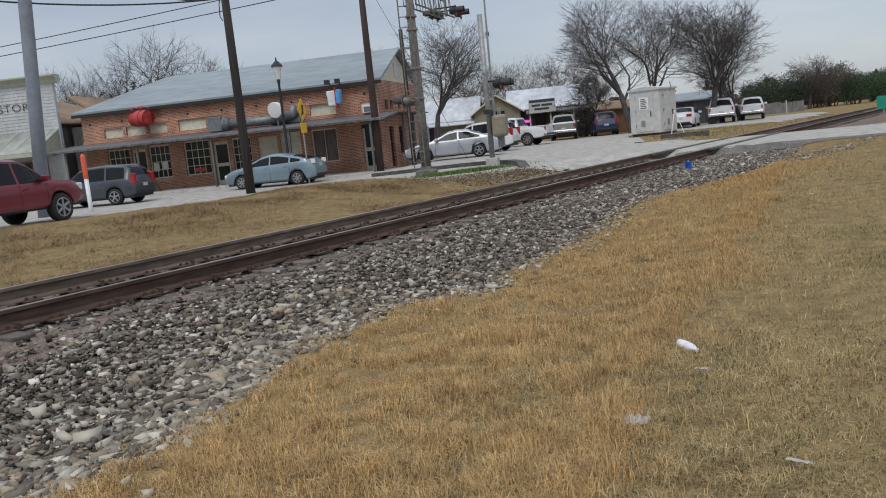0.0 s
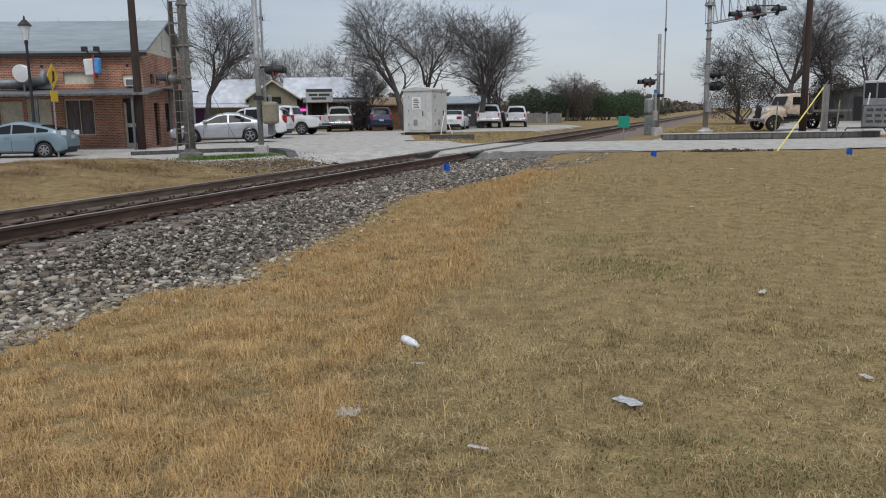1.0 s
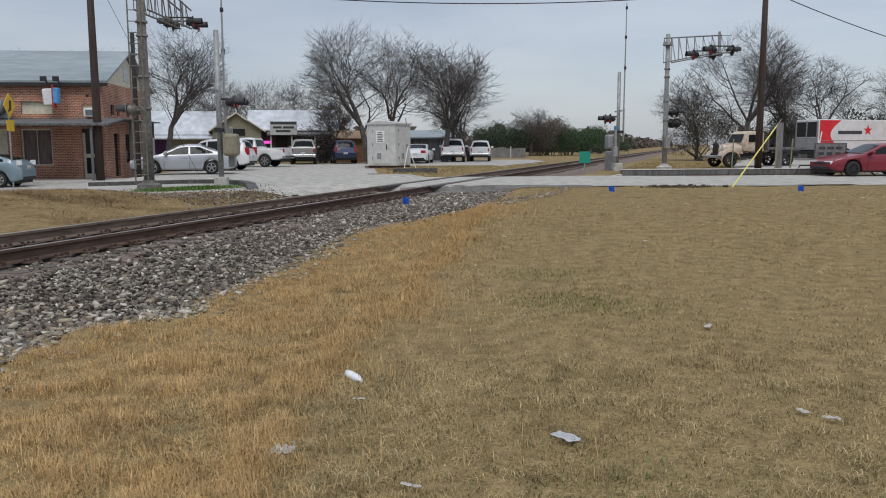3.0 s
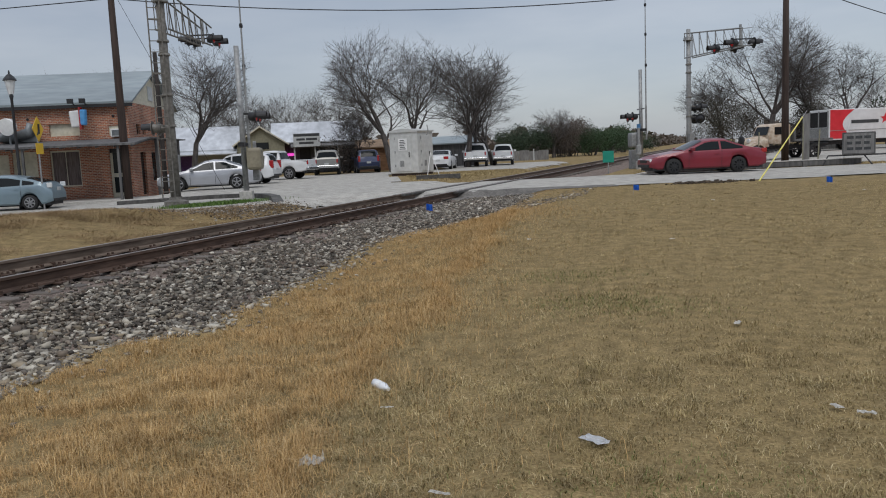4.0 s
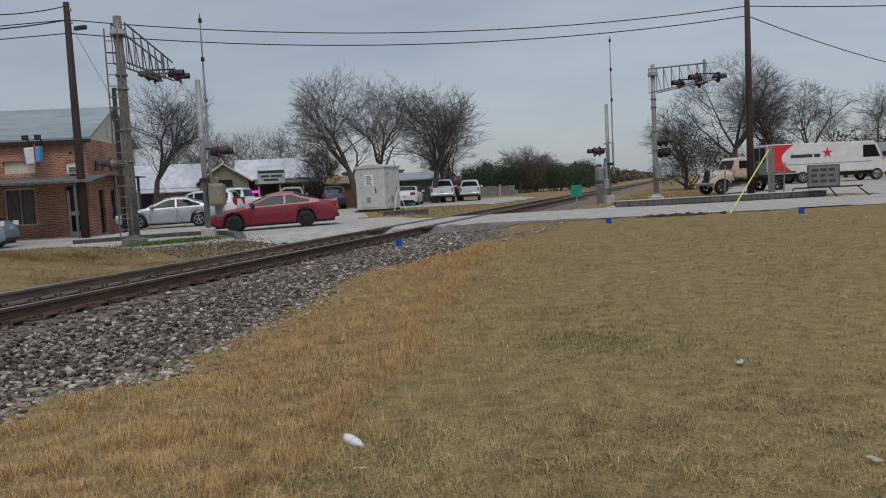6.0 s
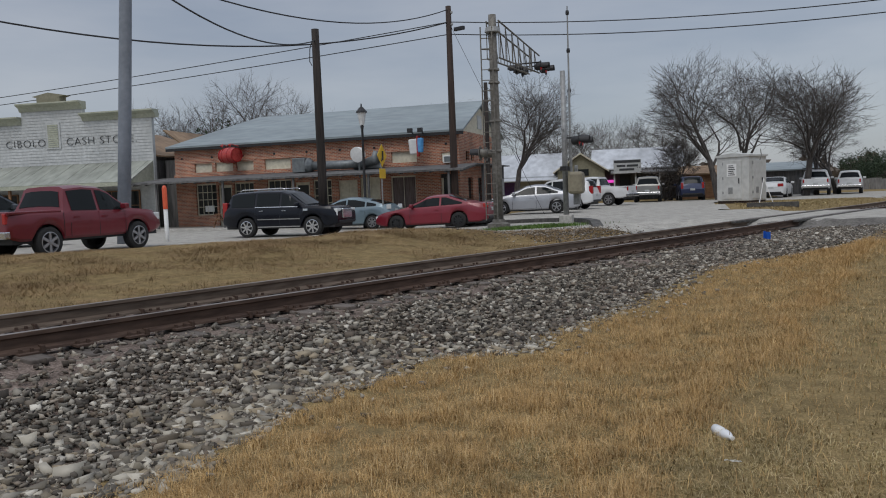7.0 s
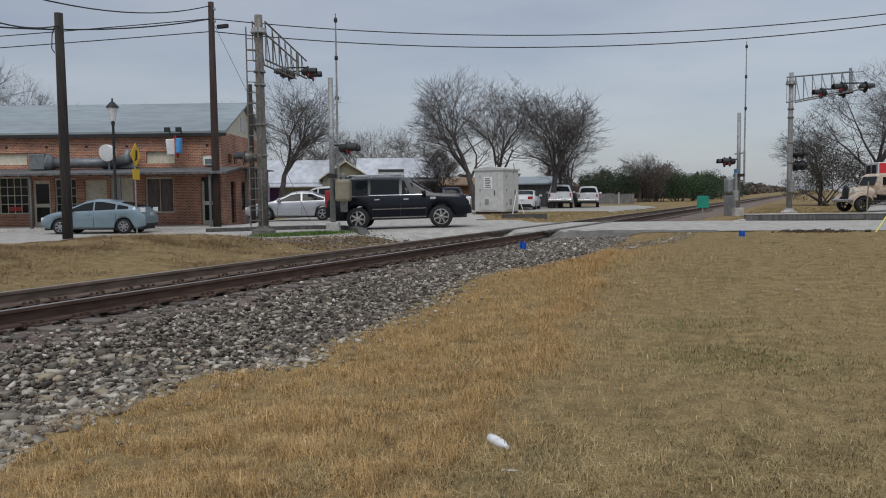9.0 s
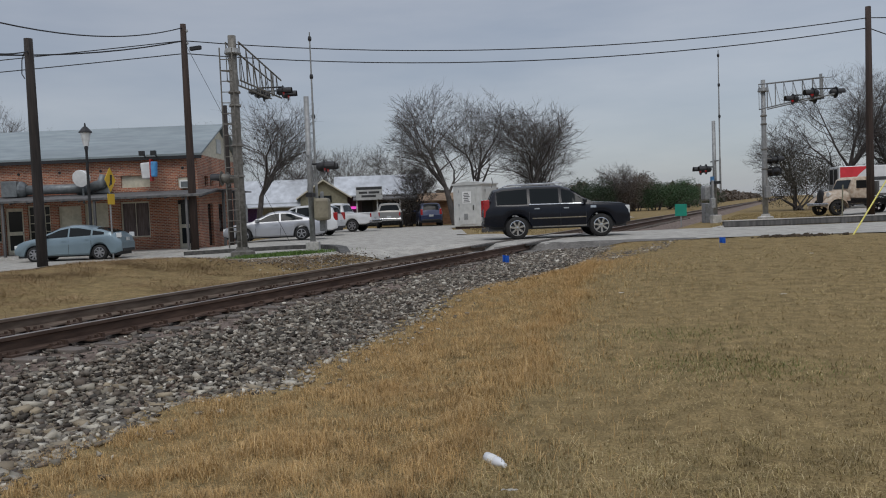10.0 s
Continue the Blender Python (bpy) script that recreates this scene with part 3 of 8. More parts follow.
def make_stones():
    ico()
    rng = np.random.default_rng(3)
    spots, big = [], []
    while len(spots) < 58000:
        y = -0.5 + 26 * rng.random() ** 1.25
        e = gravel_edge(y)
        x = rng.uniform(MID_X + 0.9, e + 0.15)
        if x > e - 0.35 and rng.random() < 0.35:
            continue
        if sn(x, y)[1] > 25.6 and x < -5.6:
            continue
        dust = noise.noise((x * 0.9, y * 0.55, 3.3))
        if x < RAIL_X + 0.68 + 0.9 * max(0.0, dust + 0.15) and rng.random() < 0.9:
            continue
        spots.append((x, y, bed_z(x, y) + rng.uniform(-0.02, 0.036)))
    scatter_stones("ballast", spots, STONE, "grey crushed track ballast heaped beside the rails", rng)
    for _ in range(2200):
        y = rng.normal(3.2, 2.2)
        e = gravel_edge(y)
        x = e - abs(rng.normal(0.0, 0.55)) + 0.1
        big.append((x, y, bed_z(x, y) + 0.015))
    scatter_stones("pale_rubble", big, PALESTONE, "pale loose rubble along the edge of the ballast", rng, 0.025, 0.07)
    far = []
    while len(far) < 9000:      # between the rails and on the far shoulder
        y = -4 + 29 * rng.random() ** 1.2
        x = rng.uniform(MID_X - 2.6, MID_X + 0.7)
        if abs(x - (MID_X - GAUGE / 2)) < 0.12 or sn(x, y)[1] > 24.5:
            continue
        far.append((x, y, bed_z(x, y) + rng.uniform(-0.01, 0.015)))
    for _ in range(2600):       # round the foot of the signal masts
        s, n = rng.normal(-3.6, 1.6), rng.normal(23.6, 0.9)
        p = st(s, n)
        if p.x < MID_X - 1.5:
            far.append((p.x, p.y, ground_z(p.x, p.y) + 0.01))
    scatter_stones("far_ballast", far, STONE, "dusty crushed stone between and beyond the rails", rng)


make_bed()
make_track()


# ---------------------------------------------------------------- crossing details
def make_crossing():
    for sx in (1, -1):
        # dark raised strips stand in for the shaded grooves along each rail
        bm = B()
        for off in (-0.115, 0.115):
            x = MID_X + sx * GAUGE / 2 + off
            y0 = (24.8 + x * U1) / U0
            y1 = (32.7 + x * U1) / U0
            box(bm, x - 0.055, x + 0.055, y0, y1, RAIL_Z - 0.06, RAIL_Z - 0.008)
        ob = finish("groove_shade_strip", bm, DARKCURB)
        tagged(ob, "dark strips painting the shaded grooves beside a rail", "rail crossing", "rail crossing strips", "structure")
    V, F = [], []      # darker broken shoulder of tar between road and stones
    cols, rows = 16, 5
    for i in range(cols + 1):
        for j in range(rows + 1):
            q = st(1.9 + 6.0 * i / cols, 24.15 + 0.25 * noise.noise((i * 0.7, 0, 3)) + (1.75 - 0.06 * i + 0.2 * noise.noise((i * 0.9, 5, 1))) * j / rows)
            V.append((q.x, q.y, max(ground_z(q.x, q.y), bed_z(q.x, q.y) if q.x < -5.5 else -1.0) + (0.03 if 0 < j < rows else 0.012)))
    for i in range(cols):
        for j in range(rows):
            k = i * (rows + 1) + j
            F.append((k, k + rows + 1, k + rows + 2, k + 1))
    soup("tar_shoulder", np.array(V), np.array(F), OLDTAR, label="dark broken tar shoulder beside the rail crossing", category="road", kind="structure")
    rail = thing("guard_rail", pose(*st(11.9, 33.5, 0.30), 0, 0, ANG), "low pale timber and steel kerb rail along the road", "guard rail")
    bm = B()
    box(bm, 0, 9.6, -0.13, 0.13, 0.02, 0.26, None, 0.03)
    part("beam", bm, GREYWOOD, rail)
    bm = B()
    box(bm, -0.05, 9.65, -0.15, 0.15, 0.262, 0.30, None, 0.01)
    part("cap_board", bm, CONCRETE, rail, "pale weathered cap board")
    bm = B()
    box(bm, -0.9, 0.0, -0.12, 0.12, -0.02, 0.10, pose(0, 0, 0, 0, -9, 0), 0.02)
    part("end_ramp", bm, CONCRETE, rail)
    for k in range(5):
        bm = B()
        box(bm, 0.6 + 2.1 * k, 0.8 + 2.1 * k, -0.18, -0.125, -0.1, 0.24)
        part("stake", bm, GREYWOOD, rail)
    bm = B()      # curved dark kerb at the mouth of the car lot
    pts = [(-10.2, 33.4), (-8.2, 32.9), (-6.2, 32.2), (-4.6, 30.9), (-3.6, 28.9), (-3.0, 26.7), (-2.7, 25.2)]
    rings = []
    for s, n in pts:
        p = st(s, n)
        z = ground_z(p.x, p.y)
        rings.append((p, z))
    for (p, z), (q, w) in zip(rings, rings[1:]):
        d = (q - p).normalized()
        side = Vector((-d.y, d.x, 0)) * 0.16
        top0, top1 = z + 0.16, w + (0.16 if w is not rings[-1][1] else 0.02)
        vs = [bm.verts.new((*(p + k * side).xy, h)) for k, h in ((-1, z - 0.2), (-1, top0), (1, top0), (1, z - 0.2))]
        ws = [bm.verts.new((*(q + k * side).xy, h)) for k, h in ((-1, w - 0.2), (-1, top1), (1, top1), (1, w - 0.2))]
        for i in range(3):
            bm.faces.new((vs[i], vs[i + 1], ws[i + 1], ws[i]))
        bm.faces.new(ws), bm.faces.new(vs[::-1])
    tagged(finish("lot_kerb", bm, DARKCURB), "dark tarred kerb curving round the lot's mouth", "kerb", "", "structure")


make_crossing()

# ---------------------------------------------------------------- buildings


def wall_with_holes(bm, x0, x1, z0, z1, y0, y1, holes):
    """A wall along x with square openings (xa, xb, za, zb) that go through it."""
    xs = sorted({x0, x1, *[v for h in holes for v in h[:2]]})
    zs = sorted({z0, z1, *[v for h in holes for v in h[2:]]})
    for xa, xb in zip(xs, xs[1:]):
        run = None
        for za, zb in zip(zs, zs[1:]):
            cx, cz = (xa + xb) / 2, (za + zb) / 2
            solid = not any(h[0] < cx < h[1] and h[2] < cz < h[3] for h in holes)
            if solid:
                run = (run[0], zb) if run else (za, zb)
            if run and not solid:
                box(bm, xa, xb, y0, y1, *run)
                run = None
        if run:
            box(bm, xa, xb, y0, y1, *run)
    return bm


def framed(parent, name, xa, xb, za, zb, y, mat_frame, cols=1, rows=1, fr=0.07, blind=None):
    """A window set in its opening, with bars and panes."""
    bm = B()
    box(bm, xa, xa + fr, y, y + 0.09, za, zb), box(bm, xb - fr, xb, y, y + 0.09, za, zb)
    box(bm, xa + fr, xb - fr, y, y + 0.09, za, za + fr), box(bm, xa + fr, xb - fr, y, y + 0.09, zb - fr, zb)
    win = part(name, bm, mat_frame, parent)
    w, h = (xb - xa - 2 * fr), (zb - za - 2 * fr)
    for i in range(1, cols):
        bm = B()
        xx = xa + fr + w * i / cols
        box(bm, xx - 0.018, xx + 0.018, y + 0.012, y + 0.06, za + fr, zb - fr)
        part("glazing_bar", bm, mat_frame, win)
    for j in range(1, rows):
        bm = B()
        zz = za + fr + h * j / rows
        box(bm, xa + fr, xb - fr, y + 0.015, y + 0.057, zz - 0.018, zz + 0.018)
        part("glazing_bar", bm, mat_frame, win)
    bm = B()
    box(bm, xa + fr, xb - fr, y + 0.03, y + 0.045, za + fr, zb - fr)
    part("pane", bm, blind or PANE, win)
    return win


def door(parent, xa, xb, za, zb, y, material):
    bm = B()
    box(bm, xa, xb, y, y + 0.05, za, zb)
    d = part("door", bm, material, parent)
    for k, (a, b) in enumerate(((0.10, 0.42), (0.50, 0.93))):
        bm = B()
        box(bm, xa + 0.13, xb - 0.13, y - 0.012, y + 0.004, za + (zb - za) * a, za + (zb - za) * b)
        part("pane", bm, PANE, d)
    bm = B()
    tube(bm, [(xb - 0.09, y - 0.05, za + 1.0), (xb - 0.09, y - 0.05, za + 1.14)], 0.015)
    part("handle", bm, CHROME, d)
    return d


def hip_roof(bm, x0, x1, y0, y1, z0, z1, inset_l, inset_r, over=0.35, th=0.10):
    ym = (y0 + y1) / 2
    a, b, c, d = (x0 - over, y0 - over), (x1 + over, y0 - over), (x1 + over, y1 + over), (x0 - over, y1 + over)
    def sheet(dz):
        e = [bm.verts.new((x, y, z0 + dz)) for x, y in (a, b, c, d)]
        r = [bm.verts.new((x0 - over + inset_l, ym, z1 + dz)), bm.verts.new((x1 + over - inset_r, ym, z1 + dz))]
        return e, r
    e, r = sheet(0)
    e2, r2 = sheet(-th)
    for E_, R_ in ((e, r), (e2, r2)):
        bm.faces.new((E_[0], E_[1], R_[1], R_[0]))
        bm.faces.new((E_[2], E_[3], R_[0], R_[1]))
        bm.faces.new((E_[3], E_[0], R_[0]))
        if inset_r > 0.01:
            bm.faces.new((E_[1], E_[2], R_[1]))
    for i in range(4):
        if i == 1 and inset_r <= 0.01:
            bm.faces.new((e[1], r[1], r2[1], e2[1])), bm.faces.new((r[1], e[2], e2[2], r2[1]))
            continue
        j = (i + 1) % 4
        bm.faces.new((e[i], e[j], e2[j], e2[i]))
    bmesh.ops.recalc_face_normals(bm, faces=bm.faces[:])


def brick_building():
    """Long two-storey shop of red brick; local x runs along the street, y away from it."""
    L, D, H = 17.2, 8.2, 4.72
    b = thing("brick_building", pose(*st(-28.7, 40.0, 0.0), 0, 0, ANG), "long red brick shop building with grey tin roof and porch", "building")
    upper = [(1.0, 2.15, 3.22, 3.72), (2.35, 3.5, 3.22, 3.72), (3.7, 4.8, 3.22, 3.72), (5.5, 7.1, 3.2, 3.75), (7.35, 7.9, 3.2, 3.75), (13.0, 14.4, 3.2, 3.8), (15.75, 16.5, 3.02, 3.6)]
    lower = [(1.0, 2.35, 0.75, 2.55), (2.45, 3.35, 0.12, 2.45), (3.5, 4.75, 0.75, 2.55), (5.6, 7.1, 0.75, 2.6), (7.3, 8.2, 0.12, 2.4), (8.4, 9.5, 0.75, 2.5), (9.9, 11.0, 0.5, 2.4), (11.15, 12.3, 0.6, 2.5), (12.9, 14.3, 0.75, 2.5), (15.65, 16.5, 0.12, 2.5)]
    upper = [(xa * 1.012 + 0.3, xb * 1.012 + 0.3, za, zb) for xa, xb, za, zb in upper]
    lower = [(xa * 1.012 + 0.3, xb * 1.012 + 0.3, za, zb) for xa, xb, za, zb in lower]
    bm = B()
    wall_with_holes(bm, 0, L, 0, H, 0.0, 0.3, upper + lower)
    part("front_wall", bm, BRICK, b)
    bm = B()
    box(bm, 0, 0.3, 0.3, D, 0, H)
    part("side_wall", bm, BRICK, b)
    bm = B()
    side_holes = [(0.9, 1.5, 3.2, 3.7), (1.9, 2.5, 3.2, 3.7), (3.6, 4.2, 3.2, 3.7), (1.2, 2.1, 0.15, 2.3), (3.2, 4.3, 0.8, 2.3)]
    m = pose(L, 0.3, 0, 0, 0, 90)
    tmp = B()
    wall_with_holes(tmp, 0, D - 0.6, 0, H, 0.0, 0.3, side_holes)
    bmesh.ops.transform(tmp, matrix=m, verts=tmp.verts[:])
    part("side_wall", tmp, BRICK, b)
    bm = B()
    box(bm, 0, L, D - 0.3, D, 0, H)
    part("back_wall", bm, BRICK, b)
    bm = B()
    box(bm, 0.3, L - 0.3, 0.3, D - 0.3, 3.0, 3.1)
    part("upper_floor", bm, OAK, b)
    bm = B()
    hip_roof(bm, 0, L, 0, D, H + 0.02, 6.58, 3.6, 0.0)
    roof = part("roof", bm, ROOFTIN, b, "weathered blue-grey tin roof")
    # black strip along the eaves, painted as their shadow line
    bm = B()
    box(bm, -0.34, L + 0.34, -0.335, -0.30, H - 0.24, H - 0.085)
    part("eaves_shadow_strip", bm, BLACK, roof, "black strip painting the shadow line under the eaves")
    bm = B()
    box(bm, -0.3, L + 0.3, -0.30, -0.002, H - 0.13, H - 0.10)
    part("soffit", bm, GREYWOOD, roof)
    bm = B()
    prism(bm, [(0.05, H), (D - 0.05, H), (D / 2, 6.36)], "x", L - 0.06, L - 0.01)
    part("gable", bm, CREAM, b, "cream boarded gable end")
    bm = B()
    box(bm, L - 0.012, L + 0.03, D / 2 - 0.42, D / 2 + 0.42, 5.0, 5.75)
    part("gable_vent", bm, WHITEPAINT, b)
    bm = B()
    box(bm, -0.06, L + 0.02, -0.05, 0.0, 2.98, 3.12)
    part("brick_band", bm, BRICK, b)
    for xa, xb, za, zb in upper[:6]:
        bm = B()
        box(bm, xa, xb, 0.12, 0.2, za, zb)
        part("blind_panel", bm, CREAM, b, "cream board in a blind upper window")
    # lintel courses of upright bricks
    for xa, xb in ((1.1, 5.36), (5.66, 8.5), (13.25, 15.07)):
        bm = B()
        box(bm, xa, xb, -0.03, 0.0, 3.78, 3.98)
        part("lintel", bm, BRICK, b)
    ac = upper[6]
    bm = B()
    box(bm, ac[0], ac[1], 0.05, 0.25, ac[2], ac[3])
    part("window_board", bm, CREAM, b)
    bm = B()
    box(bm, 16.4, 16.88, -0.3, 0.2, 3.06, 3.44, None, 0.02)
    unit = part("air_conditioner", bm, SIGNWHITE, b, "white window air conditioner")
    bm = B()
    box(bm, 16.47, 16.81, -0.312, -0.295, 3.11, 3.38)
    part("grille", bm, DUCT, unit)
    for k in (0, 2, 3, 5):
        xa, xb, za, zb = lower[k]
        framed(b, "window", xa, xb, za, zb, 0.1, CREAM, 4, 4)
        bm = B()
        box(bm, xa, xb, 0.05, 0.3, 0.12, za)
        apron = part("apron_panel", bm, CREAM, b)
        bm = B()
        box(bm, xa + 0.15, xb - 0.15, 0.04, 0.055, 0.26, za - 0.16)
        part("inset", bm, BLACK, apron)
    for k, mt in ((1, CREAM), (4, CREAM), (9, CREAM)):
        xa, xb, za, zb = lower[k]
        door(b, xa, xb, za, zb, 0.12, mt)
    for k in (6, 7, 8):
        xa, xb, za, zb = lower[k]
        framed(b, "window", xa, xb, za, zb, 0.1, CREAM, 2, 1, blind=(CREAM if k < 8 else CURTAIN))
    for xa, xb, za, zb in side_holes:
        bm = B()
        box(bm, L - 0.2, L - 0.12, 0.3 + xa, 0.3 + xb, za, zb)
        part("side_pane", bm, PANE, b)
    # folds of the curtains hung close behind the wide window's glass
    bm = B()
    for k in range(11):
        x = 13.5 + k * 0.115
        tube(bm, [(x, 0.128, 0.85), (x + 0.01 * (k % 3), 0.128, 2.4)], 0.012, 6)
    part("curtain", bm, CURTAIN, b, "dull pink-grey hanging curtain")
    for xa, zt in ((3.96, 1.15), (4.5, 1.2)):      # notices taped inside the glass
        bm = B()
        box(bm, xa, xa + 0.34, 0.118, 0.124, zt, zt + 0.45)
        part("notice", bm, PAPER, b)
    bm = B()
    box(bm, 1.8, 2.4, 0.112, 0.12, 0.95, 1.30)
    part("window_sign", bm, SIGNWHITE, b)
    bm = B()
    box(bm, 6.4, 7.1, 0.112, 0.12, 0.9, 1.12)
    part("window_sign", bm, REDPAINT, b)
    bm = B()
    box(bm, 16.15, 16.99, 0.10, 0.116, 2.3, 2.5)
    part("transom", bm, BLACK, b)
    # bolts and anchor plates under the eaves
    for k in range(9):
        bm = B()
        lathe(bm, [(0.02, -0.03), (0.07, -0.02), (0.07, 0.0)], 8, "y", pose(0.5 + 2.0 * k, 0, 4.05))
        part("anchor_plate", bm, BLACK, b)
    # porch roof on posts over the sidewalk
    bm = B()
    prism(bm, [(-2.75, 2.60), (0.0, 2.92), (0.0, 2.99), (-2.75, 2.68)], "x", -0.9, L + 1.0)
    # the dark board tone stands in for shade on the roof's underside
    roof = part("porch_roof", bm, GREYWOOD, b, "thin porch roof toned dark for its shaded underside")
    bm = B()
    box(bm, -0.9, L + 1.0, -2.78, -2.745, 2.585, 2.66)
    part("fascia", bm, GREYWOOD, roof)
    bm = B()
    prism(bm, [(0.2, 2.92), (D * 0.8, 2.92), (D * 0.8, 2.98), (0.2, 2.98)], "x", L, L + 1.1)
    part("side_porch_roof", bm, GREYWOOD, b)
    for k in range(25):      # rafters under the tin
        bm = B()
        x = -0.8 + 0.785 * k
        prism(bm, [(-2.74, 2.52), (0.0, 2.83), (0.0, 2.915), (-2.74, 2.60)], "x", x - 0.025, x + 0.025)
        part("rafter", bm, GREYWOOD, roof)
    for k in range(5):
        x = 0.6 + 4.2 * k
        bm = B()
        box(bm, x - 0.05, x + 0.05, -2.66, -2.56, 0.12, 2.61)
        part("porch_post", bm, GREYWOOD, b)
    for k in range(3):
        bm = B()
        box(bm, L + 0.92, L + 1.04, 0.8 + 2.2 * k, 0.92 + 2.2 * k, 0.1, 2.92)
        part("porch_post", bm, GREYWOOD, b)
    # duct run lying on the porch roof
    duct = thing("kitchen_duct", b.matrix_world @ pose(8.2, -0.75, 2.85), "dull grey metal kitchen duct lying on the porch roof", "duct")
    bm = B()
    tube(bm, [(0.9, 0, 0.38), (4.1, 0, 0.36)], 0.23, 14)
    tube(bm, [(4.0, 0, 0.36), (4.6, 0.05, 0.55), (4.75, 0.1, 0.95)], [0.23, 0.25, 0.24], 12)
    part("pipe", bm, DUCT, duct, smooth=40)
    bm = B()
    box(bm, 0.0, 0.75, -0.42, 0.42, 0.06, 0.82, None, 0.03)
    part("fan_box", bm, DUCT, duct)
    bm = B()
    lathe(bm, [(0.42, 0.0), (0.42, 0.1), (0.24, 0.3)], 16, "x", pose(0.75, 0, 0.4))
    part("cone", bm, DUCT, duct)
    bm = B()
    box(bm, 3.3, 4.9, 0.15, 0.5, 0.1, 0.62, None, 0.03)
    part("housing", bm, DUCT, duct)
    dish = thing("roof_ventilator", b.matrix_world @ pose(12.15, -1.35, 2.68), "round white-faced vent hood standing on the porch roof", "vent")
    bm = B()
    tube(bm, [(0, 0.1, -0.2), (0, 0.1, 0.9)], 0.05)
    part("stem", bm, DUCT, dish)
    bm = B()
    lathe(bm, [(0.05, 0.34), (0.34, 0.18), (0.40, -0.05), (0.40, -0.14), (0.02, -0.17)], 22, "y", pose(0, 0, 1.0, 12, 0, -12))
    part("hood", bm, SIGNWHITE, dish, smooth=50)
    barrel = thing("barrel_sign", b.matrix_world @ pose(4.05, -0.55, 4.06, 0, 0, -22) @ Matrix.Diagonal((0.82, 0.82, 0.82, 1)), "red barrel-shaped sign hung on the brick wall", "sign")
    bm = B()
    lathe(bm, [(0.42, -0.75), (0.52, -0.35), (0.54, 0.0), (0.52, 0.35), (0.42, 0.75)], 18, "x")
    body = part("barrel", bm, REDPAINT, barrel, smooth=50)
    for x in (-0.72, -0.3, 0.3, 0.72):
        bm = B()
        r = 0.56 - 0.17 * x * x
        lathe(bm, [(r, x - 0.03), (r, x + 0.03)], 18, "x")
        part("hoop", bm, LAMPRED, body)
    for x in (-0.45, 0.45):
        bm = B()
        tube(bm, [(x, 0.4, 0.6), (x, -0.25, 0.75), (x, -0.35, 0.62)], [0.03, 0.03, 0.12], 8)
        part("spotlight", bm, REDPAINT, barrel)
    box_sign = thing("beer_sign", b.matrix_world @ pose(15.1, -0.5, 4.0), "white and blue box sign with two lamps on the wall", "sign")
    bm = B()
    box(bm, -0.42, 0.03, -0.12, 0.12, -0.42, 0.36, pose(0, 0, 0, 0, -5, 30), 0.06)
    part("white_face", bm, SIGNWHITE, box_sign)
    bm = B()
    box(bm, 0.08, 0.40, -0.10, 0.12, -0.34, 0.40, pose(0, 0, 0, 0, 4, -30), 0.06)
    part("blue_face", bm, SIGNBLUE, box_sign)
    bm = B()
    box(bm, 0.02, 0.10, -0.16, 0.16, -0.55, 0.5)
    part("red_edge", bm, LAMPRED, box_sign)
    for x in (-0.25, 0.3):
        bm = B()
        tube(bm, [(x, 0.5, 0.55), (x, -0.3, 0.75)], 0.025)
        box(bm, x - 0.12, x + 0.12, -0.42, -0.22, 0.66, 0.88)
        part("lamp", bm, BLACK, box_sign)
    # bench and table under the porch
    tab = thing("picnic_table", b.matrix_world @ pose(4.4, -1.7, 0.13, 0, 0, 4), "small brown wooden picnic table under the porch", "table")
    bm = B()
    box(bm, -0.65, 0.65, -0.3, 0.3, 0.68, 0.73, None, 0.01)
    part("tabletop", bm, OAK, tab)
    for sy in (-0.62, 0.62):
        bm = B()
        box(bm, -0.65, 0.65, sy - 0.12, sy + 0.12, 0.40, 0.44)
        part("seat", bm, OAK, tab)
    for x in (-0.5, 0.5):
        for sy in (-1, 1):
            bm = B()
            tube(bm, [(x, sy * 0.62, 0.0), (x, sy * 0.12, 0.69)], 0.035, 6)
            part("leg", bm, OAK, tab)
    return b


def sidewalk():
    bm = B()
    m = pose(*st(-50, 37.0, 0.0), 0, 0, ANG)
    for k in range(24):
        box(bm, k * 1.75, k * 1.75 + 1.74, 0, 3.4, -0.25, 0.12, m)
    tagged(finish("pavement", bm, CONCRETE), "pale concrete sidewalk slabs before the shops", "sidewalk", "", "structure")


def letters(text, size, m, material, parent, name="lettering", depth=0.012, stretch=1.0, gap=1.08, thin=0.0):
    cu = bpy.data.curves.new(name, "FONT")
    cu.body, cu.size, cu.extrude, cu.align_x, cu.space_character, cu.offset = text, size, depth, "CENTER", gap, thin
    cu.materials.append(material)
    ob = new(name, cu)
    ob.parent = parent
    ob.matrix_basis = m @ Matrix.Diagonal((stretch, 1, 1, 1))
    return ob


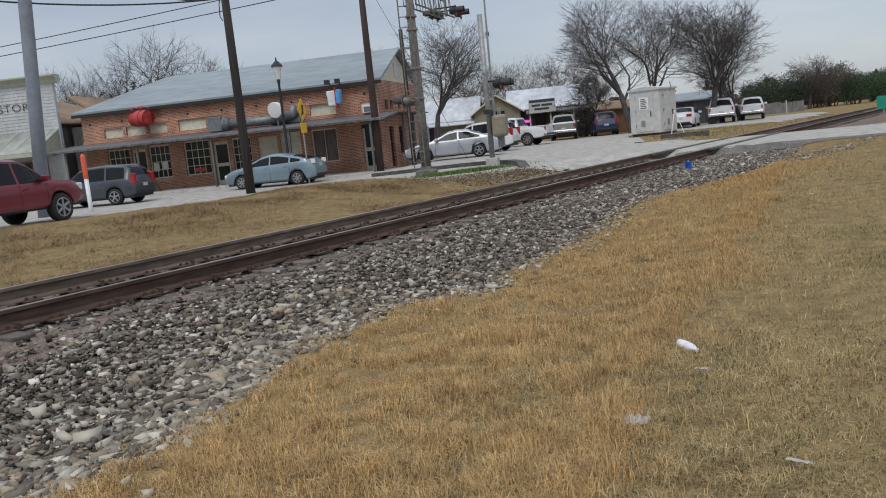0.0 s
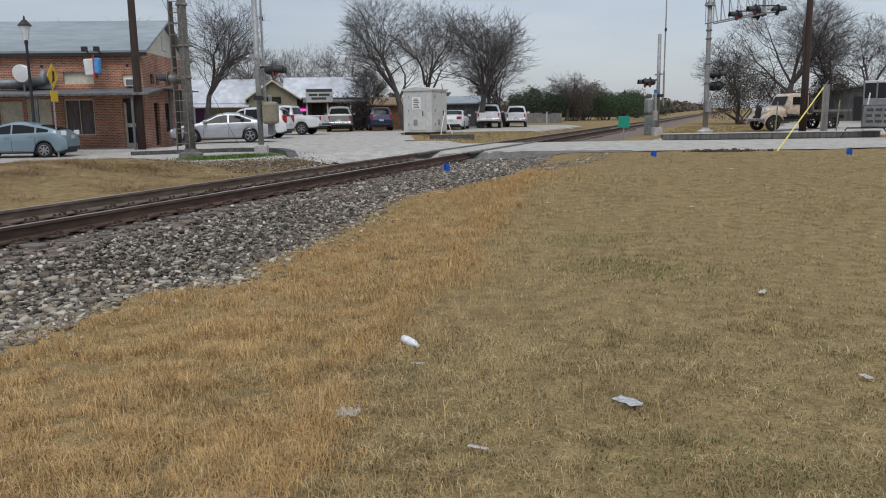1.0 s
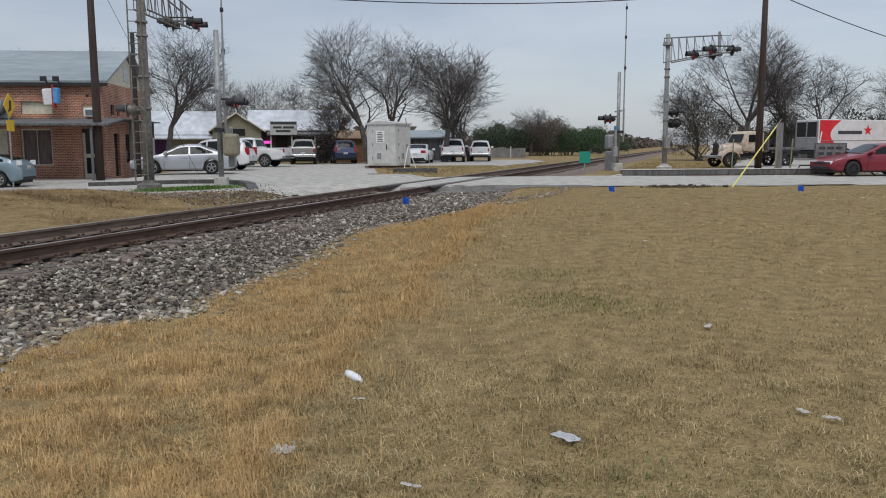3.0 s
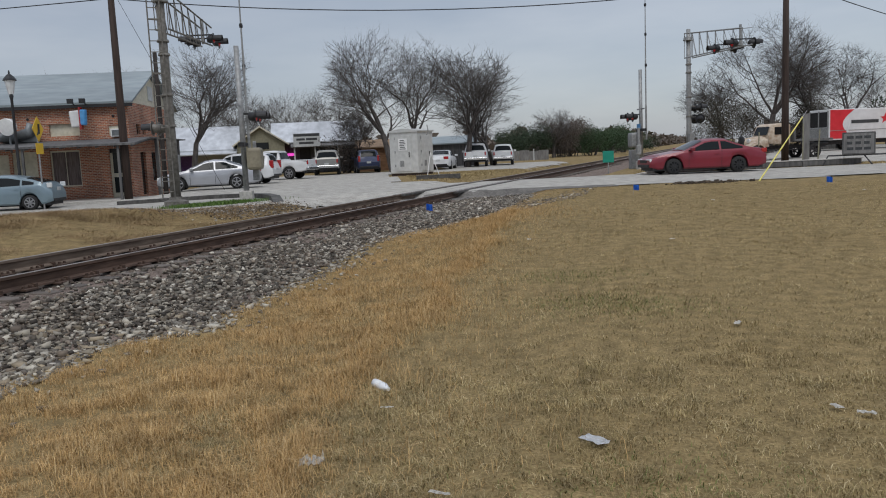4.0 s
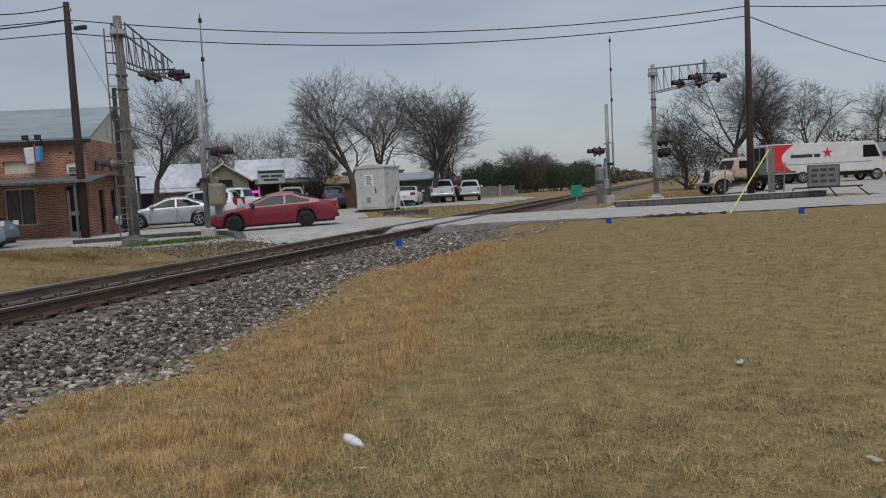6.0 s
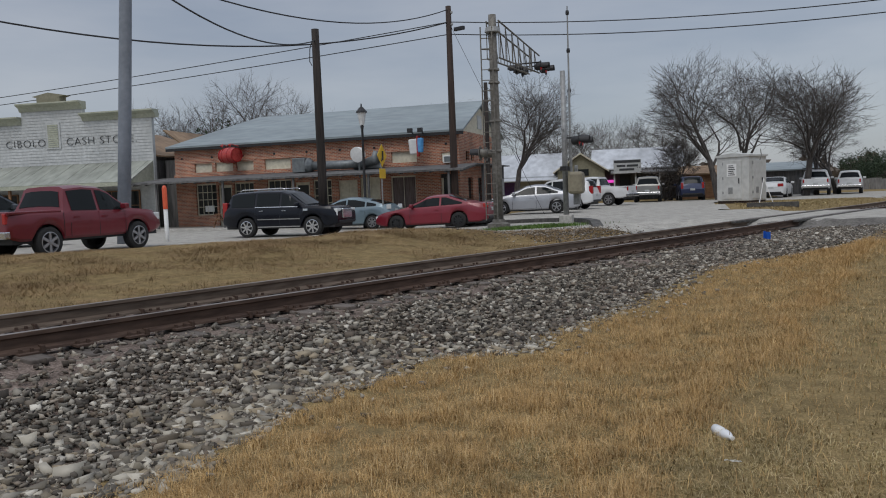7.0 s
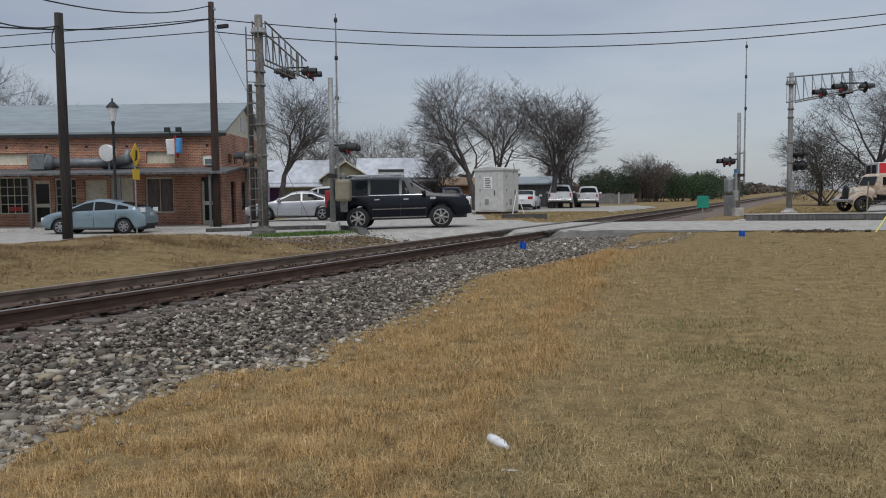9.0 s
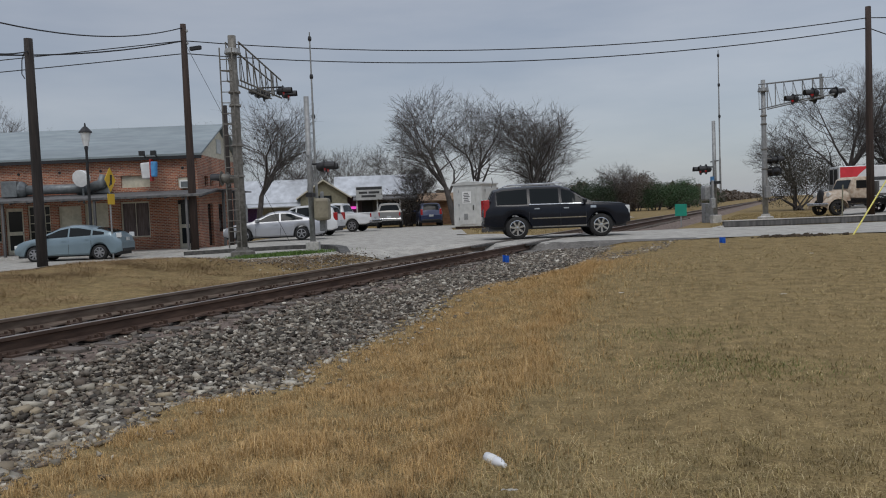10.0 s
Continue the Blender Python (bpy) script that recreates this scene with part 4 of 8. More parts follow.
def store():
    """Wooden false-front store; local x along its front, y away from the street."""
    W, D = 13.0, 12.0
    b = thing("wooden_store", pose(-55.1, 17.8, 0.0, 0, 0, 30.5), "old white wooden store with stepped false front", "building")
    bm = B()
    prism(bm, [(0, 0), (W, 0), (W, 6.75), (W * 0.655, 6.75), (W * 0.655, 7.5), (W * 0.335, 7.5), (W * 0.335, 6.75), (0, 6.75)], "y", 0, 0.25)
    front = part("false_front", bm, WHITEPAINT, b, "chalky white clapboard false front")
    z = 3.0
    while z < 7.4:      # clapboards
        xa, xb = (0.02, W - 0.02) if z < 6.6 else (W * 0.34, W * 0.65)
        bm = B()
        prism(bm, [(-0.022, z), (0.0, z + 0.17), (0.0, z)], "x", xa, xb)
        part("clapboard", bm, WHITEPAINT, front)
        z += 0.18
    for xa, xb, zt in ((-0.35, W * 0.335, 6.75), (W * 0.33, W * 0.66, 7.5), (W * 0.655, W + 0.3, 6.75)):
        bm = B()
        prism(bm, [(-0.45, zt + 0.30), (-0.45, zt + 0.22), (-0.16, zt + 0.06), (-0.06, zt - 0.16), (0.3, zt - 0.16), (0.3, zt + 0.30)], "x", xa, xb)
        part("cornice", bm, TRIMGREEN, b, "pale green moulded cornice")
    bm = B()
    prism(bm, [(W * 0.44, 7.78), (W * 0.56, 7.78), (W * 0.56, 8.1), (W * 0.585, 8.18), (W * 0.5, 8.38), (W * 0.415, 8.18), (W * 0.44, 8.1)], "y", -0.3, 0.3)
    part("crest", bm, OLIVE, b)
    bm = B()
    box(bm, W * 0.463, W * 0.537, -0.07, 0.0, 5.05, 6.62)
    win = part("window", bm, WHITEPAINT, b, "narrow shuttered window with pale frame")
    for k in range(11):
        bm = B()
        box(bm, W * 0.473, W * 0.527, -0.10, -0.06, 5.15 + k * 0.125, 5.24 + k * 0.125, None)
        part("louvre", bm, TRIMGREEN, win)
    turn = pose(0, 0, 0, 90, 0, 0)
    letters("CIBOLO", 0.64, Matrix.Translation((W * 0.352, -0.045, 5.22)) @ turn, INK, b, stretch=1.1, gap=1.12, thin=-0.016)
    letters("CASH STORE.", 0.64, Matrix.Translation((W * 0.745, -0.045, 5.22)) @ turn, INK, b, stretch=1.1, gap=1.13, thin=-0.016)
    # sloping tin awning
    bm = B()
    prism(bm, [(-2.6, 2.78), (0.0, 4.02), (0.0, 4.08), (-2.64, 2.84)], "x", -1.2, W - 0.05)
    aw = part("awning", bm, AWNTIN, b, "stained pale tin awning")
    for k in range(15):
        bm = B()
        x = -1.1 + k * (W + 1.0) / 14.3
        prism(bm, [(-2.6, 2.83), (0.0, 4.07), (0.0, 4.105), (-2.6, 2.865)], "x", x - 0.02, x + 0.02)
        part("seam", bm, AWNTIN, aw)
    bm = B()
    box(bm, -1.2, W - 0.05, -2.66, -2.57, 2.60, 2.82)
    part("fascia", bm, TRIMGREEN, aw)
    bm = B()
    prism(bm, [(-2.55, 2.78), (0.0, 4.0), (0.0, 2.78)], "x", W - 0.14, W - 0.06)
    part("awning_cheek", bm, TRIMGREEN, aw)
    for k in range(6):
        x = 0.2 + k * (W - 0.5) / 5
        bm = B()
        box(bm, x - 0.07, x + 0.07, -2.5, -2.38, 0.1, 2.65)
        part("porch_post", bm, OAK, b)
    holes = [(1.0, 3.8, 0.6, 2.4), (4.6, 6.0, 0.1, 2.4), (7.0, 8.4, 0.1, 2.4), (9.2, 12.0, 0.6, 2.4)]
    for xa, xb, za, zb in holes:
        framed(b, "window", xa, xb, za, zb, -0.10, OAK, 3, 2)
    bm = B()
    box(bm, 0.2, W - 0.2, 0.25, D, 0, 4.4)
    part("hall", bm, GREYWOOD, b, "weathered grey board side walls")
    bm = B()
    prism(bm, [(-0.1, 4.3), (W / 2, 6.5), (W + 0.1, 4.3), (W + 0.1, 4.4), (W / 2, 6.6), (-0.1, 4.4)], "y", 0.3, D)
    part("roof", bm, BROWNROOF, b, "brown rusted tin roof")
    bm = B()
    box(bm, W + 0.02, W + 1.85, 1.2, D, 0, 4.1)
    part("lean_to", bm, GREYWOOD, b)
    bm = B()
    prism(bm, [(W - 0.3, 5.9), (W + 2.0, 4.2), (W + 2.0, 4.28), (W - 0.3, 6.0)], "y", 1.7, D)
    part("lean_to_roof", bm, BROWNROOF, b)
    return b


def shed_row():
    """Low grey shed beside the store and its neighbours."""
    b = thing("grey_shed", pose(*st(-72, 39.5, 0), 0, 0, ANG), "long low grey metal shed with pale roof", "building")
    bm = B()
    box(bm, 0, 24.5, 0, 9, 0, 3.1)
    part("wall", bm, GREYWOOD, b)
    bm = B()
    prism(bm, [(-0.4, 3.05), (4.5, 4.4), (9.4, 3.05), (9.4, 3.15), (4.5, 4.5), (-0.4, 3.15)], "x", -0.3, 24.8)
    part("roof", bm, WHITEROOF, b)
    bm = B()
    box(bm, 22.4, 23.4, 3.9, 4.7, 4.4, 5.0, None, 0.03)
    part("roof_fan", bm, STEELGREY, b)


def cafe():
    """Low building with pale roofs behind the car lot; its front gable and porch face the crossing."""
    c = thing("low_cafe", pose(*spot(31.9, 69, 0.35), 0, 0, 29), "low olive cafe with pale metal roofs and porch", "building")
    bm = B()
    box(bm, -2.1, 1.8, 0, 7, 0, 2.6)
    prism(bm, [(-2.1, 2.6), (1.8, 2.6), (-0.15, 3.9)], "y", 0, 0.2)
    part("gable_wing", bm, OLIVE, c)
    bm = B()
    prism(bm, [(-2.45, 2.42), (-0.15, 3.95), (2.15, 2.42), (2.15, 2.54), (-0.15, 4.08), (-2.45, 2.54)], "y", -0.35, 7.2)
    part("gable_roof", bm, CREAM, c)
    bm = B()
    box(bm, -0.7, 0.5, -0.04, 0.02, 2.15, 2.7)
    part("gable_window", bm, PANE, c)
    bm = B()
    box(bm, 1.82, 8.0, 1.6, 8.5, 0, 2.7)
    part("shop_wall", bm, GREYWOOD, c)
    bm = B()
    prism(bm, [(0.4, 2.55), (5.0, 4.35), (9.6, 2.55), (9.6, 2.66), (5.0, 4.47), (0.4, 2.66)], "x", 0.6, 8.3)
    part("main_roof", bm, WHITEROOF, c, "pale metal roof")
    bm = B()
    prism(bm, [(-0.9, 2.15), (1.7, 2.6), (1.7, 2.7), (-0.9, 2.25)], "x", 2.3, 8.2)
    part("porch_roof", bm, GREYWOOD, c)
    for x in (2.6, 4.3, 6.2, 8.0):
        bm = B()
        box(bm, x - 0.06, x + 0.06, -0.75, -0.63, 0, 2.2)
        part("porch_post", bm, WHITEPAINT, c)
    bm = B()
    box(bm, 3.0, 3.9, 1.52, 1.62, 0.05, 2.1)
    part("door", bm, BLACK, c)
    for x in (4.4, 5.4, 6.6):
        bm = B()
        box(bm, x, x + 0.8, 1.52, 1.61, 0.8, 2.0)
        part("window", bm, PANE, c)
    bm = B()
    box(bm, 2.55, 4.75, -1.0, -0.93, 2.2, 3.3)
    sg = part("signboard", bm, WHITEPAINT, c, "white signboard with dark upper band")
    bm = B()
    box(bm, 2.6, 4.7, -1.012, -0.998, 3.05, 3.27)
    part("band", bm, INK, sg)
    for k, (xa, xb, z) in enumerate(((2.8, 3.5, 2.72), (3.6, 4.5, 2.72), (3.0, 4.2, 2.42))):
        bm = B()
        box(bm, xa, xb, -1.010, -0.998, z, z + 0.18)
        part("writing_bar", bm, INK, sg)
    neon = mat("pink_neon", (0.8, 0.05, 0.5), (0.9, 0.10, 0.6), 3, 0.4, glow=1.2)
    bm = B()
    box(bm, 1.95, 2.5, 1.40, 1.48, 1.5, 1.72)
    part("neon_sign", bm, neon, c, "small pink neon sign")
    # long wing towards the brick shop
    w = thing("long_barn", pose(*spot(36.6, 71, 0.3), 0, 0, 30), "long low white barn with pale metal roof", "building")
    bm = B()
    box(bm, -9.5, 3.6, 0, 8, 0, 2.5)
    part("wall", bm, WHITEPAINT, w)
    bm = B()
    prism(bm, [(-1.0, 2.2), (4.0, 4.3), (9.0, 2.2), (9.0, 2.32), (4.0, 4.42), (-1.0, 2.32)], "x", -10, 4.2)
    part("roof", bm, WHITEROOF, w)
    bm = B()
    prism(bm, [(-3.0, 1.9), (0, 2.25), (0, 2.33), (-3.0, 1.98)], "x", -6, 3.8)
    part("lean_to_roof", bm, WHITEROOF, w)
    for k in range(4):
        bm = B()
        box(bm, -5.6 + 3 * k, -5.45 + 3 * k, -2.9, -2.75, 0, 1.95)
        part("post", bm, GREYWOOD, w)
    # purple feature by the post
    bm = B()
    box(bm, -1.2, 0.2, -0.05, 0.0, 0.6, 1.9)
    part("purple_door", bm, mat("purple_paint", (0.10, 0.05, 0.22), (0.16, 0.08, 0.30), 5, 0.6), w)


def orange_building():
    b = thing("salmon_building", pose(17.3, 70.5, 0.3, 0, 0, -78), "tall plain salmon-painted brick building", "building")
    L, D = 34.0, 16.0
    prof = [(0, 6.5), (6.0, 6.5), (6.0, 6.95), (15.0, 6.95), (15.0, 7.4), (L, 7.4)]
    bm = B()
    prism(bm, [(0, 0), (L, 0), (L, 7.4), (15, 7.4), (15, 6.95), (6, 6.95), (6, 6.5), (0, 6.5)], "y", 0, 0.4)
    part("front_wall", bm, ORANGE, b)
    bm = B()
    box(bm, 0, L, 0.4, D, 0, 6.2)
    part("hall", bm, ORANGE, b)
    for (xa, za), (xb, zb) in zip(prof[::2], prof[1::2]):
        bm = B()
        box(bm, xa - 0.05, xb + 0.05, -0.06, 0.46, za, za + 0.1)
        part("coping", bm, BROWNWOOD, b)
    for k, (x, z, w) in enumerate(((2.0, 3.9, 1.1), (4.8, 4.1, 1.7), (8.2, 4.4, 1.2), (1.8, 1.2, 1.3), (7.9, 1.5, 1.4), (12.5, 4.6, 1.5), (16, 4.6, 1.5), (20, 4.6, 1.5))):
        bm = B()      # ghosts of bricked-up windows
        prism(bm, [(x, z), (x + w / 2, z + 0.14), (x + w, z), (x + w, z + 0.09), (x + w / 2, z + 0.23), (x, z + 0.09)], "y", -0.05, 0.0)
        part("window_arch", bm, ORANGE, b)


def far_sheds():
    for az, d, w, h, name, label in ((19.6, 71, 6.5, 2.6, "far_shed", "low grey shed behind the parked cars"), (23.9, 66, 3.4, 2.5, "garden_shed", "small brown timber shed by the trees")):
        b = thing(name, pose(*spot(az, d, 0.3), 0, 0, az), label, "shed")
        bm = B()
        box(bm, -w / 2, w / 2, 0, 4, 0, h * 0.8)
        part("wall", bm, GREYWOOD if name == "far_shed" else OAK, b)
        bm = B()
        prism(bm, [(-0.3, h * 0.75), (2, h), (4.3, h * 0.75), (4.3, h * 0.79), (2, h * 1.04), (-0.3, h * 0.79)], "x", -w / 2 - 0.2, w / 2 + 0.2)
        part("roof", bm, ROOFTIN if name == "far_shed" else BROWNROOF, b)
    b = thing("dark_shed", pose(*spot(-6.4, 73.5, 0.4), 0, 0, -6), "small dark grey timber shed behind the bare trees", "shed")
    bm = B()
    prism(bm, [(-2.4, 0), (2.4, 0), (2.4, 3.0), (-2.4, 2.3)], "y", 0, 3.5)
    part("wall", bm, GREYWOOD, b)
    bm = B()
    prism(bm, [(-2.7, 2.28), (2.7, 3.08), (2.7, 3.18), (-2.7, 2.38)], "y", -0.3, 3.8)
    part("roof", bm, FENCE, b)
    bm = B()
    box(bm, 0.2, 1.1, -0.04, 0.02, 0.0, 2.0)
    part("door", bm, BLACK, b)
    fence = thing("plank_fence", pose(*spot(12.6, 84, 0.3), 0, 0, 8), "weathered grey plank fence before the trees", "fence")
    for k in range(8):
        bm = B()
        box(bm, -7 + k * 1.0, -6.02 + k * 1.0, 0, 0.04, 0.05, 1.0 + 0.05 * (k % 3))
        part("panel", bm, FENCE, fence)
    for k in range(3):
        bm = B()
        box(bm, -7 + k * 3.2, -6.88 + k * 3.2, -0.08, 0.0, 0, 1.2)
        part("post", bm, WHITEPAINT if k == 2 else FENCE, fence)


brick_building()
sidewalk()
store()
shed_row()
cafe()
orange_building()
far_sheds()

# ---------------------------------------------------------------- poles and wires


def pole(name, x, y, z1, r0, r1, material, label, lean=(0, 0), z0=None):
    z0 = ground_z(x, y) - 0.1 if z0 is None else z0
    p = thing(name, pose(x, y, 0), label, "pole", "poles along the street")
    bm = B()
    h = z1 - z0
    tube(bm, [(lean[0] * k, lean[1] * k, z0 + h * k) for k in (0, 0.3, 0.6, 1.0)], [r0, r0 * 0.94, (r0 + r1) / 2, r1], 14)
    part("shaft", bm, material, p, smooth=60)
    return p


def cable(name, a, b, sag, r=0.024, label="black overhead cable between the poles"):
    bm = B()
    a, b = Vector(a), Vector(b)
    tube(bm, [a + (b - a) * (k / 18) - Vector((0, 0, sag * 4 * (k / 18) * (1 - k / 18))) for k in range(19)], r, 5)
    tagged(finish(name, bm, WIRE), label, "cable", "overhead cables")


def make_poles():
    pb = pole("utility_pole", -25.36, 21.6, 8.3, 0.19, 0.15, POLEWOOD, "dark creosoted wooden pole with cut top by the street")
    bm = B()
    tube(bm, [(-0.2, 0, 7.9), (-0.5, 0.1, 7.6), (-0.55, 0.1, 7.1), (-0.3, 0, 6.9)], 0.02, 5)
    part("wire_loop", bm, WIRE, pb)
    up = pole("utility_pole", -25.5, 30.0, 10.45, 0.19, 0.13, BROWNWOOD, "tall brown wooden utility pole before the brick shop")
    for z in (9.55, 10.1):
        bm = B()
        lathe(bm, [(0.03, -0.05), (0.06, 0.0), (0.04, 0.08)], 8, "z", pose(0.2, 0, z))
        part("insulator", bm, STEELGREY, up)
    bm = B()
    box(bm, 0.35, 0.95, -0.08, 0.08, 9.2, 9.38, None, 0.03)
    part("splice_box", bm, BLACK, up)
    pole("steel_pole", *spot(63.15, 27.5).xy, 12.0, 0.21, 0.17, POLEGREY, "grey steel street light pole behind the parked pickup", lean=(0.35, 0.7))
    pole("steel_pole", 6.55, 26.6, 12.0, 0.15, 0.13, POLEGREY, "smooth grey steel pole beside the road")
    wp = pole("utility_pole", 3.15, 41.8, 9.85, 0.17, 0.12, BROWNWOOD, "tall brown wooden pole across the road")
    p_mid = pole("utility_pole", *spot(75.7, 44).xy, 10.2, 0.2, 0.14, POLEWOOD, "dark wooden pole beside the store")
    pole("utility_pole", *spot(77.1, 52).xy, 10.4, 0.2, 0.14, POLEWOOD, "dark wooden pole far along the street")
    bk = pole("utility_pole", *spot(38.4, 38.5).xy, 6.6, 0.11, 0.09, POLEWOOD, "thin dark post behind the signal mast")
    # thick guy guard, leaning yellow pipe
    yg = thing("guy_wire_guard", pose(0, 0, 0), "long yellow plastic guy wire guard leaning to the pole", "guy guard")
    bm = B()
    tube(bm, [(1.45, 26.5, 0.2), (3.3, 34.0, 2.35)], 0.024, 8)
    part("guard_pipe", bm, YELLOWPIPE, yg)
    bm = B()
    tube(bm, [(3.3, 34.0, 2.35), (3.55, 35.0, 2.64)], 0.01, 5)
    part("guy_wire", bm, STEELGREY, yg)
    post = thing("rusty_post", pose(9.0, 30.6, 0.2), "short rust-brown steel post beside the road", "post")
    bm = B()
    tube(bm, [(0, 0, -0.2), (0, 0, 1.95)], 0.10, 12)
    part("shaft", bm, BROWNWOOD, post, smooth=50)
    bm = B()
    tube(bm, [(0, 0, 1.95), (0, 0, 2.1)], 0.03, 8)
    part("stub", bm, STEELGREY, post)
    op = thing("marker_post", pose(*spot(60.43, 27.2, 0.1)), "white plastic marker post with orange-red top", "marker post")
    bm = B()
    tube(bm, [(0, 0, -0.2), (0, 0, 1.25)], 0.065, 10)
    part("lower_tube", bm, SIGNWHITE, op, smooth=50)
    bm = B()
    lathe(bm, [(0.075, 1.25), (0.078, 1.9), (0.05, 1.98), (0.0, 2.0)], 10)
    part("cap", bm, ORANGEPAINT, op, smooth=50)
    # street lamp
    lp = thing("street_lamp", pose(-27.6, 26.0, 0), "black lantern street lamp on a slim post", "street lamp")
    bm = B()
    lathe(bm, [(0.16, -0.1), (0.15, 0.5), (0.07, 0.7), (0.055, 4.6), (0.09, 4.75), (0.05, 4.82)], 12)
    part("post", bm, BLACK, lp, smooth=50)
    bm = B()
    lathe(bm, [(0.10, 4.82), (0.21, 5.35), (0.21, 5.38)], 8)
    part("lantern", bm, LAMPCLEAR, lp)
    bm = B()
    lathe(bm, [(0.27, 5.38), (0.25, 5.45), (0.10, 5.62), (0.04, 5.66), (0.03, 5.78), (0.0, 5.82)], 8)
    part("cap", bm, BLACK, lp)
    # pedestrian crossing sign
    sg = thing("crossing_sign", pose(*spot(45.9, 36.8, 0), 0, 0, 112), "two yellow warning plates on a thin post", "road sign")
    bm = B()
    tube(bm, [(0, 0, -0.2), (0, 0, 3.6)], 0.035, 8)
    part("post", bm, STEELGREY, sg)
    bm = B()
    box(bm, -0.36, 0.36, -0.06, -0.04, -0.36, 0.36, pose(0, 0, 3.3, 0, 45, 0))
    pl = part("diamond_plate", bm, YELLOW, sg)
    bm = B()
    tube(bm, [(0.0, -0.07, 3.1), (0.03, -0.07, 3.5)], 0.05, 6)
    tube(bm, [(0.03, -0.07, 3.3), (-0.12, -0.07, 3.05)], 0.03, 6)
    part("figure_mark", bm, BLACK, pl)
    bm = B()
    box(bm, -0.32, 0.32, -0.06, -0.04, 2.28, 2.72)
    part("arrow_plate", bm, YELLOW, sg)
    # speed sign far left
    sp = thing("speed_sign", pose(*spot(75.1, 41, 0), 0, 0, 75), "white speed sign reading 30 on a thin post", "road sign")
    bm = B()
    tube(bm, [(0, 0, -0.2), (0, 0, 3.4)], 0.035, 8)
    part("post", bm, STEELGREY, sp)
    bm = B()
    box(bm, -0.32, 0.32, -0.06, -0.045, 1.9, 2.6)
    pl = part("plate", bm, SIGNWHITE, sp)
    letters("30", 0.36, pose(0, -0.066, 2.0, 90, 0, 0), INK, sp, depth=0.003)
    bm = B()
    box(bm, -0.32, 0.32, -0.06, -0.045, 2.75, 3.2)
    up = part("upper_plate", bm, SIGNWHITE, sp)
    bm = B()
    box(bm, -0.32, 0.32, -0.066, -0.061, 2.75, 2.86)
    for sx in (-0.14, 0.14):
        tube(bm, [(sx + 0.09 * math.cos(q * math.pi / 5), -0.068, 2.99 + 0.09 * math.sin(q * math.pi / 5)) for q in range(11)], 0.014, 4)
    tube(bm, [(-0.14, -0.068, 2.99), (-0.06, -0.068, 3.11), (0.09, -0.068, 3.11), (0.14, -0.068, 2.99)], 0.014, 4)
    part("cycle_mark", bm, INK, up)
    # cables
    u1, u2 = (-25.5, 30.0, 9.7), (-25.5, 30.0, 9.12)
    e1, e2 = (3.15, 41.8, 9.35), (3.15, 41.8, 8.9)
    cable("overhead_cable", u1, e1, 0.88)
    cable("overhead_cable", u2, e2, 0.9)
    m1 = spot(75.7, 44)
    cable("overhead_cable", (-58.3, 19.3, 8.6), u1, 0.12)
    cable("overhead_cable", (-58.4, 19.3, 8.15), u2, 0.12)
    f1 = spot(77.1, 52)
    cable("overhead_cable", (f1.x, f1.y, 10.0), (m1.x, m1.y, 9.9), 0.3)
    cable("overhead_cable", (f1.x, f1.y, 9.4), (m1.x, m1.y, 9.2), 0.3)
    cable("overhead_cable", (-27.6, 9.55, 7.6), u1, 1.05, 0.03)
    cable("overhead_cable", (-16.1, 8.6, 6.65), (-25.36, 21.6, 7.85), 0.75)
    cable("overhead_cable", (-20.1, 11.4, 7.65), (-25.5, 30.0, 10.3), 0.95)
    cable("overhead_cable", e1, (26, 38, 7.6), 0.5)
    cable("overhead_cable", e2, (15.0, 57, 6.9), 0.25)
    cable("guy_wire", u1, (-21.5, 31.8, 0.3), 0.0, 0.010, "thin steel guy wire from the pole to the ground")


# ---------------------------------------------------------------- crossing signals


def flasher(parent, m, shell=None):
    """Pair-mounted flashing light: round backplate, housing, hood and lens, facing local -y."""
    bm = B()
    lathe(bm, [(0.06, 0.26), (0.14, 0.20), (0.16, 0.02), (0.0, 0.0)], 14, "y", m)
    unit = part("flasher", bm, shell or BLACK, parent, "hooded crossing light", smooth=50)
    bm = B()
    lathe(bm, [(0.25, 0.0), (0.25, -0.012), (0.0, -0.012)], 20, "y", m)
    part("backplate", bm, shell or BLACK, unit)
    bm = B()
    n = 11
    ring = [(0.165 * math.cos(math.pi * (k / (n - 1)) * 1.2 - 0.1 * math.pi), 0.165 * math.sin(math.pi * (k / (n - 1)) * 1.2 - 0.1 * math.pi)) for k in range(n)]
    for (xa, za), (xb, zb) in zip(ring, ring[1:]):
        q = [(xa, -0.01, za), (xb, -0.01, zb), (xb, -0.36, zb), (xa, -0.36, za)]
        bm.faces.new([bm.verts.new(m @ Vector(p)) for p in q])
        q = [(xa * 0.93, -0.01, za * 0.93), (xb * 0.93, -0.01, zb * 0.93), (xb * 0.93, -0.36, zb * 0.93), (xa * 0.93, -0.36, za * 0.93)]
        bm.faces.new([bm.verts.new(m @ Vector(p)) for p in q][::-1])
    part("hood", bm, BLACK, unit)
    bm = B()
    lathe(bm, [(0.15, -0.014), (0.13, -0.035), (0.0, -0.045)], 16, "y", m)
    part("lens", bm, LENSRED, unit, "red signal lens")


